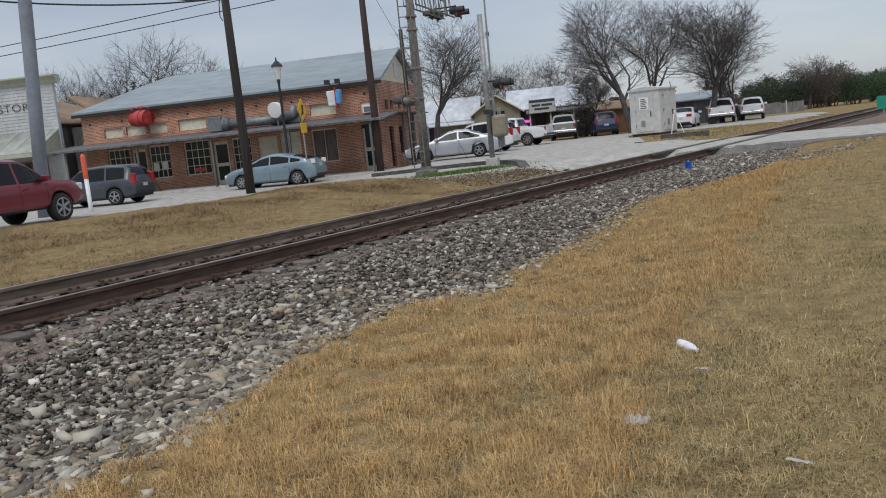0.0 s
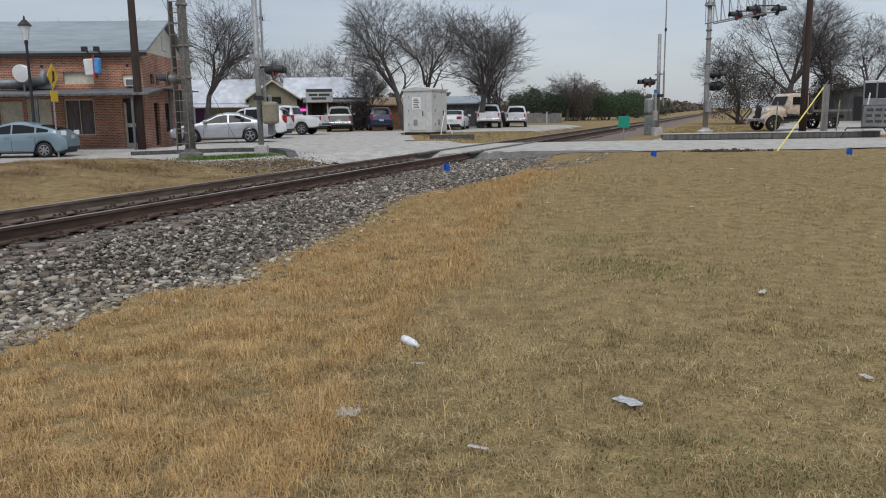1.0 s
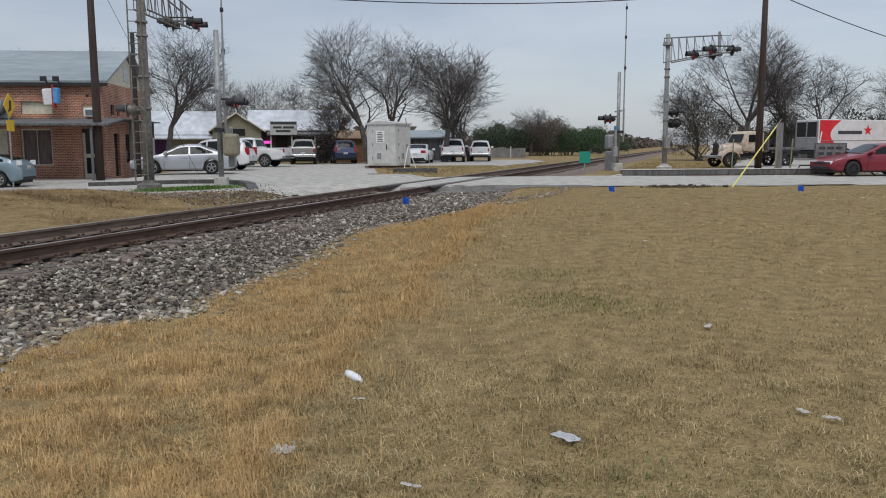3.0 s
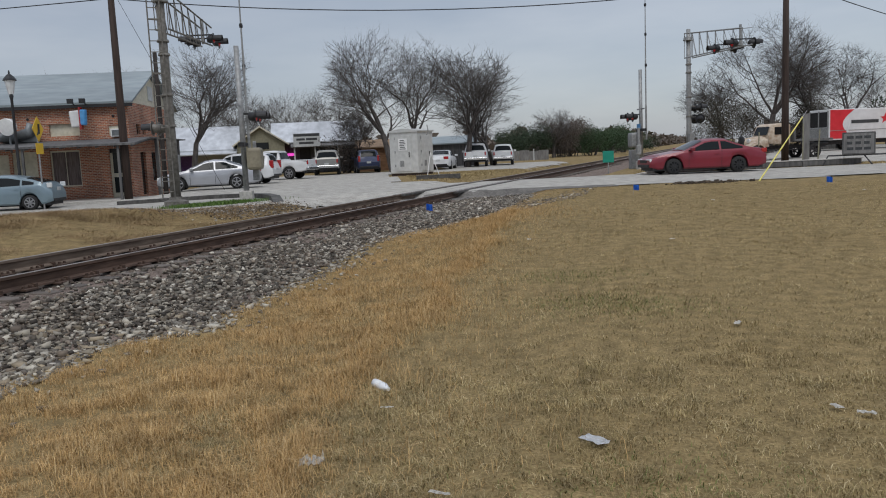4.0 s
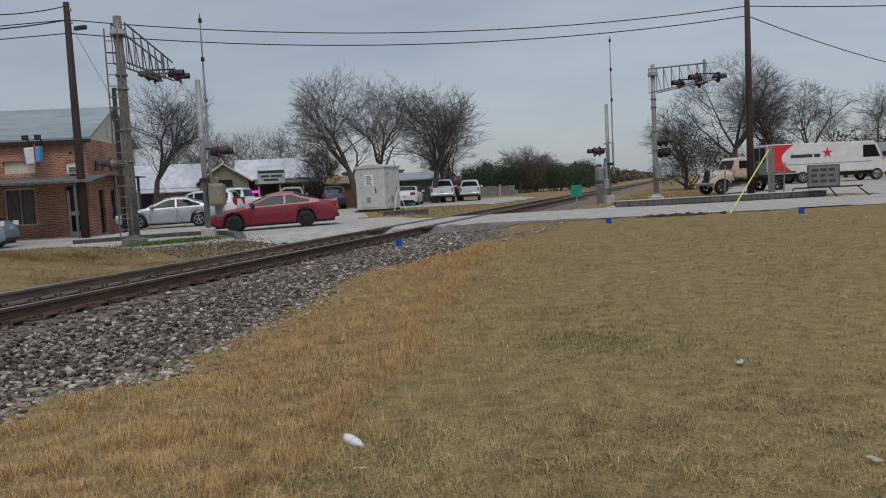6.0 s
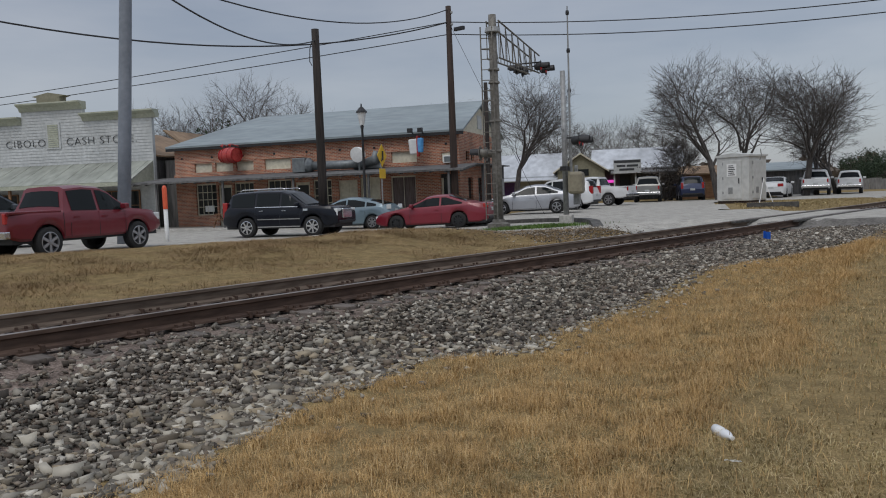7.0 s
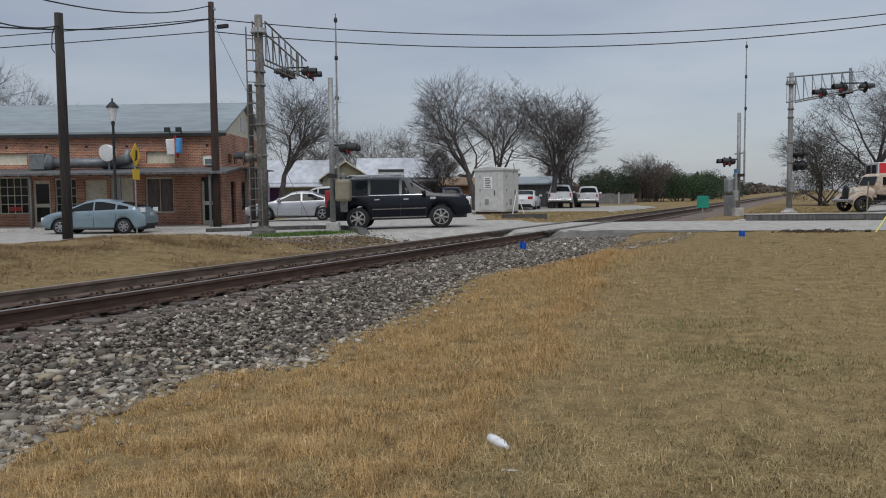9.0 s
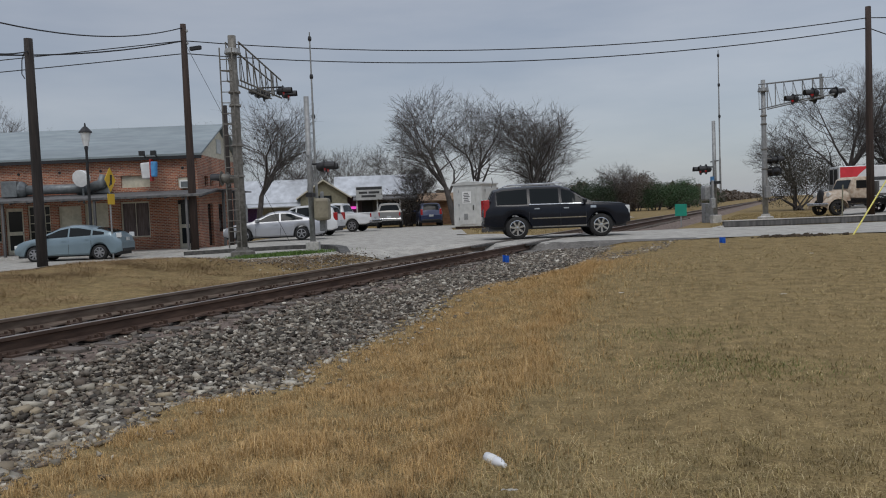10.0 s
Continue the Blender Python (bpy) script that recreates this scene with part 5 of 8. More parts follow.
def cantilever(x, y, z0, z1, face, reach, label, ladder, drop=0.3, thick=1.0, lights=(0.84, 0.99), low=(0.44,)):
    """Signal mast with a lattice arm over the road and lights along it. face: turn of the lights; the arm runs along local x."""
    c = thing("cantilever_signal", pose(x, y, z0, 0, 0, face), label, "crossing signal", "crossing signals")
    h = z1 - z0
    bm = B()
    tube(bm, [(0, 0, -0.1), (0, 0, h * 0.3), (0, 0, h * 0.6), (0, 0, h)], [0.20 * thick, 0.19 * thick, 0.17 * thick, 0.15 * thick], 14)
    part("mast", bm, MASTGREY if ladder else STEELGREY, c, smooth=50)
    bm = B()
    lathe(bm, [(0.42, -0.15), (0.42, 0.16), (0.24, 0.22), (0.22, 0.32)], 8)
    part("base", bm, CONCRETE if not ladder else MASTGREY, c)
    for z in (0.36, 0.5, 0.68, 0.74):
        bm = B()
        lathe(bm, [(0.205 * thick, h * z), (0.235 * thick, h * z + 0.02), (0.205 * thick, h * z + 0.09)], 12)
        part("collar", bm, MASTGREY, c)
    za, zb, ea, eb = h - 0.22, h - 1.5, h - 0.22 - drop, h - 0.95 - drop
    e = Vector((reach, 0, h - 0.05))
    bars = []
    for yy in (-0.22, 0.22):
        bars += [((0.0, yy, za), (reach, yy, ea)), ((0.0, yy, zb), (reach, yy, eb))]
        for k in range(7):
            f0, f1 = k / 7, (k + 0.6) / 7
            t0 = za + (ea - za) * f0
            b0 = zb + (eb - zb) * f0
            b1 = zb + (eb - zb) * f1
            bars.append(((reach * f0, yy, t0), (reach * f0, yy, b0)))
            bars.append(((reach * f0, yy, t0), (reach * f1, yy, b1)))
    arm = part("arm", tube(B(), [bars[0][0], bars[0][1]], 0.034, 6), STEELGREY if not ladder else MASTGREY, c)
    for a, b_ in bars[1:]:
        part("lattice_bar", tube(B(), [a, b_], 0.016 if abs(a[2] - b_[2]) > 0.6 else 0.034, 5), STEELGREY if not ladder else MASTGREY, arm)
    for k in range(2):
        xx = reach * lights[k]
        for sgn in (-1, 1):
            bm = B()
            tube(bm, [(xx, 0, eb + 0.3), (xx, sgn * 0.5, eb + 0.3)], 0.03, 6)
            part("light_bracket", bm, BLACK, arm)
        flasher(c, pose(xx, -0.5, eb + 0.12, 0, 0, 0))
        flasher(c, pose(xx, 0.5, eb + 0.12, 0, 0, 180))
    bm = B()
    tube(bm, [(reach * 0.9, 0, eb), (reach * 0.9, 0, ea + 0.25)], 0.06, 8)
    part("finial", bm, STEELGREY, arm)
    # lower pair of lights on the mast
    for j, share in enumerate(low):
        zl = h * share
        for dx in (-0.36, 0.36):
            bm = B()
            tube(bm, [(0, 0, zl), (0, 0.42, zl), (dx, 0.42, zl)], 0.03, 6)
            part("light_bracket", bm, MASTGREY, c)
            flasher(c, pose(dx, 0.47, zl - 0.1, 0, 0, 180 + 70 * j), MASTGREY if ladder else BLACK)
    bm = B()
    box(bm, 0.16, 0.42, -0.13, 0.13, 1.15, 1.75, None, 0.02)
    part("junction_box", bm, STEELGREY, c)
    bm = B()
    lathe(bm, [(0.24, -0.03), (0.28, 0.0), (0.24, 0.16)], 14, "z", pose(0, 0, h * 0.92))
    part("bell", bm, STEELGREY, c)
    if ladder:
        la, lb = (-0.35, 0.34), (-0.247, -0.045)      # the two stiles, in front of the mast
        for sx, sy in (la, lb):
            bm = B()
            tube(bm, [(sx, sy, 0.3), (sx, sy, h - 0.45)], 0.024, 6)
            part("ladder_rail", bm, MASTGREY, c)
        for k in range(int((h - 0.9) / 0.36)):
            bm = B()
            tube(bm, [(*la, 0.5 + 0.36 * k), (*lb, 0.5 + 0.36 * k)], 0.017, 5)
            part("rung", bm, MASTGREY, c)
        for k in range(4):
            bm = B()
            tube(bm, [(0, 0, 1.0 + 1.75 * k), (*la, 1.0 + 1.75 * k)], 0.022, 5)
            part("ladder_stay", bm, MASTGREY, c)
    return c


def gate(x, y, z0, post_top, arm_top, face, label, weight, ay, zl):
    """Crossing gate, its arm raised upright; post, mechanism, lights and counterweight."""
    g = thing("crossing_gate", pose(x, y, z0, 0, 0, face), label, "crossing gate", "crossing signals")
    bm = B()
    box(bm, -0.22, 0.22, -0.22, 0.22, -0.15, 0.42, None, 0.03)
    part("footing", bm, CONCRETE, g)
    bm = B()
    tube(bm, [(0, 0, 0.3), (-0.02, 0, post_top - z0)], [0.095, 0.085], 12)
    part("post", bm, STEELGREY, g, smooth=50)
    bm = B()
    box(bm, -0.34, 0.34, -0.62, -0.12, 1.12, 1.87, None, 0.10)
    mech = part("mechanism_box", bm, mat("tan_steel_box", (0.23, 0.20, 0.14), (0.31, 0.28, 0.20), 6, 0.6, 0.1, big=0.15) if weight else STEELGREY, g, "rounded weathered mechanism box")
    bm = B()
    box(bm, -0.45, 0.55, -0.1, 0.1, 1.92, 2.06)
    part("saddle", bm, BLACK, g)
    bm = B()
    box(bm, 0.42, 0.60, -0.35, -0.25, 0.95, 2.1, None, 0.02)
    part("counterweight_arm", bm, STEELGREY, g)
    bm = B()
    box(bm, 0.34, 0.66, -0.42, -0.2, 0.75, 1.25, None, 0.03)
    part("counterweight", bm, STEELGREY, g)
    h = arm_top - z0
    bm = B()
    tube(bm, [(0.22, ay, 1.5), (0.2, ay, 3.2)], 0.05, 8)
    tube(bm, [(0.2, ay, 3.2), (0.24, ay, h * 0.68)], 0.036, 8)
    tube(bm, [(0.24, ay, h * 0.68), (0.28, ay, h)], [0.032, 0.02], 8)
    arm = part("gate_arm", bm, STEELGREY, g, "slim raised gate arm")
    for k in (0.62, 0.80, 0.97):
        bm = B()
        lathe(bm, [(0.05, -0.07), (0.065, 0.0), (0.05, 0.08)], 8, "z", pose(0.24 + 0.04 * k, ay, h * k))
        part("arm_light", bm, BLACK, arm)
    bm = B()
    tube(bm, [(0, 0, zl + 0.12), (0, -0.45, zl + 0.12)], 0.035, 6)
    tube(bm, [(-0.42, -0.4, zl + 0.12), (0.42, -0.4, zl + 0.12)], 0.03, 6)
    part("light_bar", bm, BLACK, g)
    for dx in (-0.40, 0.40):
        flasher(g, pose(dx, -0.55, zl, 0, 0, 0))
    bm = B()
    box(bm, -0.55, 0.55, -0.02, 0.02, zl + 0.36, zl + 0.42)
    part("cross_bracket", bm, STEELGREY, g)
    if not weight:
        bm = B()
        box(bm, -0.25, 0.25, -0.14, -0.12, 2.05, 2.3)
        part("number_plate_board", bm, SIGNBLUE, g)
        bm = B()
        box(bm, -1.5, -0.95, -0.2, 0.3, 0.0, 1.0, None, 0.03)
        part("relay_box", bm, STEELGREY, g)
    return g


def make_signals():
    cantilever(-17.34, 22.91, 0.2, 7.66, 112, 6.25, "aged steel signal mast with ladder and lattice arm", True, 0.3, 0.9, low=(0.37,))
    gate(-14.96, 23.62, 0.2, 5.48, 7.67, 114, "crossing gate with raised arm and tan mechanism box", True, -0.17, 2.9)
    cantilever(-1.4, 45.4, 0.3, 7.5, -66, 6.9, "galvanised signal mast with lattice arm across the road", False, 0.75, 0.72, (0.66, 0.94), (0.44, 0.36))
    gate(-3.57, 42.0, 0.3, 5.3, 8.65, -66, "crossing gate with raised arm beyond the road", False, 0.2, 2.65)


def make_cabinet():
    c = thing("signal_cabinet", pose(-17.4, 45.2, 0.36, 0, 0, -8), "pale grey steel railway signal hut with two doors", "signal hut")
    bm = B()
    box(bm, -0.96, 0.96, -0.95, 0.95, 0.1, 2.55, None, 0.03)
    part("body", bm, CABINET, c)
    bm = B()
    prism(bm, [(-1.03, 2.52), (1.03, 2.52), (1.03, 2.62), (0, 2.74), (-1.03, 2.62)], "y", -1.02, 1.02)
    part("roof", bm, CABINET, c)
    bm = B()
    box(bm, -0.92, 0.92, -0.9, 0.9, -0.05, 0.1)
    part("skid", bm, BROWNWOOD, c)
    for m in (pose(0, 0, 0), pose(0, 0, 0, 0, 0, 90)):
        y = -0.95 if m == pose(0, 0, 0) else -0.96
        bm = B()
        box(bm, -0.55, 0.55, y - 0.035, y + 0.01, 0.22, 2.32, m, 0.008)
        d = part("door", bm, CABINET, c)
        bm = B()
        box(bm, -0.24, 0.02, y - 0.05, y - 0.03, 0.5, 0.85, m)
        part("vent", bm, STEELGREY, d)
        bm = B()
        box(bm, 0.38, 0.42, y - 0.08, y - 0.03, 1.05, 1.35, m)
        part("handle", bm, BLACK, d)
        for z in (0.5, 1.3, 2.1):
            bm = B()
            box(bm, -0.6, -0.53, y - 0.05, y - 0.01, z, z + 0.14, m)
            part("hinge", bm, STEELGREY, d)
    bm = B()
    box(bm, -0.32, 0.26, -1.0, -0.988, 1.45, 2.15)
    nt = part("notice", bm, SIGNWHITE, c, "white notice with lines of print")
    for k in range(6):
        bm = B()
        box(bm, -0.24 + 0.03 * (k % 2), 0.18 - 0.05 * (k % 3), -1.006, -1.0, 1.52 + 0.1 * k, 1.565 + 0.1 * k)
        part("writing_bar", bm, INK, nt)
    bm = B()
    tube(bm, [(1.2, -0.2, 2.3), (1.3, -0.2, 2.6), (1.24, -0.2, 2.9)], 0.03, 6)
    part("vent_pipe", bm, STEELGREY, c)
    bm = B()
    lathe(bm, [(0.05, 2.72), (0.05, 2.84), (0.0, 2.88)], 8)
    part("lamp", bm, LAMPCLEAR, c)
    pad = thing("timber_kerb", pose(-13.0, 37.6, 0.33, 0, 0, 28), "dark timber sleeper lying by the lot", "timber")
    bm = B()
    box(bm, -1.1, 1.1, -0.14, 0.14, -0.05, 0.2, None, 0.02)
    part("sleeper", bm, DARKCURB, pad)
    tri = thing("tripod_stand", pose(-15.0, 42.0, 0.33), "thin pale tripod stand beside the signal hut", "tripod")
    for a in (20, 140, 260):
        bm = B()
        tube(bm, [(0.45 * math.cos(radians(a)), 0.45 * math.sin(radians(a)), 0), (0, 0, 1.3)], 0.022, 6)
        part("leg", bm, SIGNWHITE, tri)
    gs = thing("green_sign", pose(-5.0, 40.3, 0.1, 0, 0, 8), "small blank green sign on a thin post beside the track", "sign")
    bm = B()
    tube(bm, [(0, 0, 0), (0, 0, 0.9)], 0.03, 6)
    part("post", bm, STEELGREY, gs)
    bm = B()
    box(bm, -0.27, 0.27, -0.03, 0.0, 0.65, 1.22, None, 0.008)
    part("plate", bm, GREENSIGN, gs)
    # plain message sign on trestles, across the road
    ms = thing("message_board", pose(5.9, 38.6, 0.32, 0, 0, -6), "small weathered message board on a black steel trestle", "sign board")
    bm = B()
    box(bm, -0.66, 0.62, -0.10, 0.10, 0.42, 1.38, None, 0.03)
    bd = part("board", bm, GREYWOOD, ms)
    bm = B()
    box(bm, -0.60, 0.56, -0.108, -0.098, 0.48, 1.32)
    part("face", bm, FENCE, bd)
    for k in range(3):
        for j in range(3):
            bm = B()
            box(bm, -0.48 + 0.33 * j, -0.22 + 0.33 * j - 0.05 * (k % 2), -0.116, -0.107, 1.10 - 0.24 * k, 1.22 - 0.24 * k)
            part("writing_bar", bm, INK, bd)
    bm = B()
    tube(bm, [(-1.2, 0, 0.40), (1.5, 0, 0.42)], 0.035, 6)
    part("beam", bm, BLACK, ms)
    for xa, xb in ((-1.2, -1.4), (0.2, 0.5), (1.3, 1.75)):
        for sy in (-1, 1):
            bm = B()
            tube(bm, [(xa, 0, 0.40), (xb, sy * 0.3, 0)], 0.028, 6)
            part("leg", bm, BLACK, ms)
    for i, (x, y, lean) in enumerate(((1.9, 40.3, 0.05), (3.75, 39.6, 0.02), (4.35, 39.4, 0.08), (5.3, 39.0, 0.25))):
        ps = thing("reflector_post", pose(x, y, 0.3), "thin weathered upright post beside the road", "post", "posts beside the road")
        bm = B()
        tube(bm, [(0, 0, -0.1), (lean, 0, 1.6 + 0.3 * (i % 2))], 0.03, 6)
        part("shaft", bm, OLIVE if i < 3 else SIGNWHITE, ps)
    gp = thing("gate_post_board", pose(4.0, 41.0, 0.3), "tall weathered board post with pale face", "post")
    bm = B()
    box(bm, -0.15, 0.15, -0.04, 0.04, 0.0, 2.35, None, 0.01)
    part("board", bm, FENCE, gp)


def make_flags():
    for i, (x, y, up) in enumerate(((-5.95, 17.2, -0.08), (-1.85, 22.6, -0.14), (3.15, 24.0, -0.14), (6.25, 25.2, -0.12))):
        z = ground_z(x, y) if x > -5 else bed_z(x, y)
        f = thing("survey_flag", pose(x, y, z + up, 0, 0, 12 * (i % 3) - 10), "small bright blue plastic marker flag", "marker flag", "blue marker flags")
        bm = B()
        tube(bm, [(0, 0, -0.05), (0.01, 0, 0.42)], 0.004, 5)
        part("wire_stem", bm, STEELGREY, f)
        bm = B()
        n = 6
        rows = [[bm.verts.new((0.01 + 0.15 * k / n, 0.025 * math.sin(k * 1.3 + i), zz - 0.02 * k / n)) for k in range(n + 1)] for zz in (0.27, 0.35, 0.42)]
        for r0, r1 in zip(rows, rows[1:]):
            for k in range(n):
                bm.faces.new((r0[k], r0[k + 1], r1[k + 1], r1[k]))
        ret = bmesh.ops.solidify(bm, geom=bm.faces[:], thickness=0.004)
        part("flag", bm, BLUEFLAG, f)

# ---------------------------------------------------------------- vehicles


def interp(rows, x):
    if x >= rows[0][0]:
        return rows[0][1]
    for (xa, za), (xb, zb) in zip(rows, rows[1:]):
        if xb <= x <= xa:
            return zb + (za - zb) * (x - xb) / (xa - xb)
    return rows[-1][1]


def wheel_mesh(r, w, spokes, rim_mat):
    bm = B()
    lathe(bm, [(r * 0.66, -w / 2), (r * 0.94, -w / 2), (r, -w * 0.36), (r, w * 0.36), (r * 0.94, w / 2), (r * 0.66, w / 2)], 28, "y", None, False)
    tyre = bpy.data.meshes.new("wheel")
    for f in bm.faces:
        f.smooth = len(f.verts) == 4
    bm.to_mesh(tyre), bm.free()
    tyre.materials.append(RUBBER)
    bm = B()
    lathe(bm, [(r * 0.68, -w * 0.52), (r * 0.62, -w * 0.54), (r * 0.60, -w * 0.30)], 28, "y", None, False)
    for k in range(spokes):
        a = 360 / spokes * k
        box(bm, -r * 0.085, r * 0.085, -w * 0.52, -w * 0.30, r * 0.08, r * 0.63, pose(0, 0, 0, 0, a, 0))
    lathe(bm, [(r * 0.16, -w * 0.30), (r * 0.15, -w * 0.56), (0.01, -w * 0.57)], 12, "y")
    rim = bpy.data.meshes.new("rim")
    bm.to_mesh(rim), bm.free()
    rim.materials.append(rim_mat)
    # black disc that paints the shade inside the wheel, behind the spokes
    bm = B()
    lathe(bm, [(r * 0.665, -w * 0.26), (0.02, -w * 0.25)], 20, "y")
    dark = bpy.data.meshes.new("hub_shadow")
    bm.to_mesh(dark), bm.free()
    dark.materials.append(BLACK)
    return tyre, rim, dark


class Car:
    """A road vehicle from its side outline. Local x forward, y to its left, z up, the origin on the ground under its middle."""

    def __init__(self, name, m, label, L, W, top, belt, zb, wheels, r, paint_mat, spokes=5, rim=ALLOY, category="car", group=""):
        self.top, self.belt, self.L, self.W, self.zb, self.wheels, self.r = top, belt, L, W, zb, wheels, r
        self.ob = thing(name, m, label, category, group)
        self.paint = paint_mat
        xs = sorted({*np.round(np.linspace(-L / 2, L / 2, int(L / 0.085)), 3), *[x for x, _ in top]})
        self.xs = xs
        bm, rings = B(), []
        for x in xs:
            rings.append([bm.verts.new(p) for p in self.section(x)])
        n = len(rings[0])
        for a, b in zip(rings, rings[1:]):
            for i in range(n - 1):
                bm.faces.new((a[i], a[i + 1], b[i + 1], b[i]))
        bm.faces.new(rings[0]), bm.faces.new(rings[-1][::-1])
        bmesh.ops.recalc_face_normals(bm, faces=bm.faces[:])
        part("body", bm, paint_mat, self.ob, smooth=32)
        bm = B()
        box(bm, -L / 2 + 0.15, L / 2 - 0.15, -W / 2 + 0.16, W / 2 - 0.16, zb - 0.06, zb + 0.32)
        part("underbody", bm, BLACK, self.ob)
        tyre, rm, dark = wheel_mesh(r, 0.24, spokes, rim)
        self.wheel_obs = []
        for x in wheels:
            for sy in (-1, 1):
                w = new("wheel", tyre)
                w.parent = self.ob
                w.matrix_basis = pose(x, sy * (W / 2 - 0.135), r, 0, 0, 0 if sy < 0 else 180)
                for nm, me in (("rim", rm), ("spoke_shade", dark)):
                    o = new(nm, me)
                    o.parent = w
                self.wheel_obs.append((w, sy))

    def half(self, x):
        k = abs(2 * x / self.L)
        return self.W / 2 * (1 - 0.16 * k ** 7)

    def bottom(self, x):
        z = self.zb + 0.10 * max(0, abs(2 * x / self.L) - 0.86) / 0.14
        for xw in self.wheels:
            q = (self.r + 0.06) ** 2 - (x - xw) ** 2
            if q > 0:
                z = max(z, self.r + math.sqrt(q))
        return z

    def rail(self, x):
        """Half width and height of the shoulder and of the roof's edge."""
        w, t = self.half(x), interp(self.top, x)
        b = min(interp(self.belt, x), t - 0.015)
        rise = t - b
        wr = w * (0.965 - 0.21 * min(1.0, rise / 0.5))
        return w, b, wr, t - 0.07 * min(1, rise / 0.3), t

    def section(self, x):
        w, b, wr, zr, t = self.rail(x)
        z0 = min(self.bottom(x), b - 0.05)
        right = [(w * 0.93, z0), (w * 0.985, min(z0 + 0.06, b - 0.03)), (w, z0 + (b - z0) * 0.55), (w * 0.985, b - 0.03 if b - 0.03 > z0 + (b - z0) * 0.55 else b - 0.01), (w * 0.965, b), (wr, zr), (wr * 0.8, t - 0.012), (wr * 0.4, t), (0, t + 0.008)]
        return [(x, -y, z) for y, z in right] + [(x, y, z) for y, z in right[-2::-1]]

    def side(self, x, z, sy, off=0.01):
        """A place on the flank."""
        w, b, wr, zr, t = self.rail(x)
        z0 = min(self.bottom(x), b - 0.05)
        if z <= b:
            k = (z - z0) / max(0.01, b - z0)
            y = w * (0.985 + 0.015 * (1 - abs(k - 0.55) / 0.55))
            y = min(y, w)
        else:
            k = min(1, (z - b) / max(0.01, zr - b))
            y = w * 0.965 + (wr - w * 0.965) * k
        return Vector((x, sy * (y + off), z))

    def patch(self, name, x0, x1, lo, hi, material, off=0.012, sides=(-1, 1), steps=9, parent=None):
        """A thin panel on the flank between two heights (numbers, or functions of x)."""
        obs = []
        for sy in sides:
            bm, prev = B(), None
            for k in range(steps + 1):
                x = x0 + (x1 - x0) * k / steps
                zl, zh = (lo(x) if callable(lo) else lo), (hi(x) if callable(hi) else hi)
                if zh - zl < 0.01:
                    zh = zl + 0.01
                cur = [bm.verts.new(self.side(x, zl + (zh - zl) * j / 2, sy, off)) for j in range(3)]
                if prev:
                    for j in range(2):
                        bm.faces.new((prev[j], cur[j], cur[j + 1], prev[j + 1]))
                prev = cur
            obs.append(part(name, bm, material, parent or self.ob))
        return obs

    def windows(self, spans, gap_top=0.10, gap_bottom=0.035):
        for a, b in spans:
            self.patch("side_window", a, b, lambda x: self.rail(x)[1] + gap_bottom, lambda x: max(self.rail(x)[1] + gap_bottom, self.rail(x)[3] - gap_top * 0.5), CARGLASS)

    def screen(self, name, x0, x1, inset=0.1):
        bm, prev = B(), None
        for k in range(7):
            x = x0 + (x1 - x0) * k / 6
            w, b, wr, zr, t = self.rail(x)
            d = 0.012
            yy = max(0.2, wr - inset)
            row = [bm.verts.new((x + d * (1 if x > 0 else -1), y, z + d)) for y, z in ((-yy, t - 0.03), (-yy * 0.6, t), (0, t + 0.01), (yy * 0.6, t), (yy, t - 0.03))]
            if prev:
                for j in range(4):
                    bm.faces.new((prev[j], prev[j + 1], row[j + 1], row[j]))
            prev = row
        part(name, bm, CARGLASS, self.ob)

    def seam(self, *xs):
        for x in xs:
            self.patch("door_seam", x - 0.008, x + 0.008, lambda q: self.bottom(x) + 0.04, lambda q: self.rail(x)[1], BLACK, 0.004, steps=1)

    def handles(self, *xs, material=None):
        for x in xs:
            self.patch("door_handle", x - 0.09, x + 0.09, self.rail(x)[1] - 0.15, self.rail(x)[1] - 0.11, material or self.paint, 0.025, steps=2)

    def lamps(self, zf, hf, zr, hr, wf=0.42, wr=0.2, red=None, tall=False):
        x = self.L / 2
        for sy in (-1, 1):
            bm = B()
            w = self.half(x)
            zf = min(zf, interp(self.top, x - 0.12) - hf / 2 - 0.05)
            box(bm, x - 0.30, x - 0.005, sy * (w - wf) if sy > 0 else -w - 0.012, w + 0.012 if sy > 0 else -(w - wf), zf - hf / 2, zf + hf / 2, None, 0.03)
            part("headlight", bm, LAMPCLEAR, self.ob)
            bm = B()
            box(bm, -x - 0.012, -x + 0.2, (w - wr) if sy > 0 else -w - 0.012, w + 0.012 if sy > 0 else -(w - wr), zr - hr / 2, zr + hr / 2, None, 0.02)
            part("tail_light", bm, red or LAMPRED, self.ob)
        bm = B()
        box(bm, x - 0.1, x + 0.010, -0.42, 0.42, zf - hf * 0.7, zf + hf * 0.25, None, 0.02)
        part("grille", bm, BLACK, self.ob)
        bm = B()
        box(bm, -x - 0.016, -x + 0.02, -0.16, 0.16, zr - hr * 0.5 - 0.14, zr - hr * 0.5)
        part("plate", bm, WHITEPAINT, self.ob)
        for e, s in ((x, 1), (-x, -1)):
            bm = B()
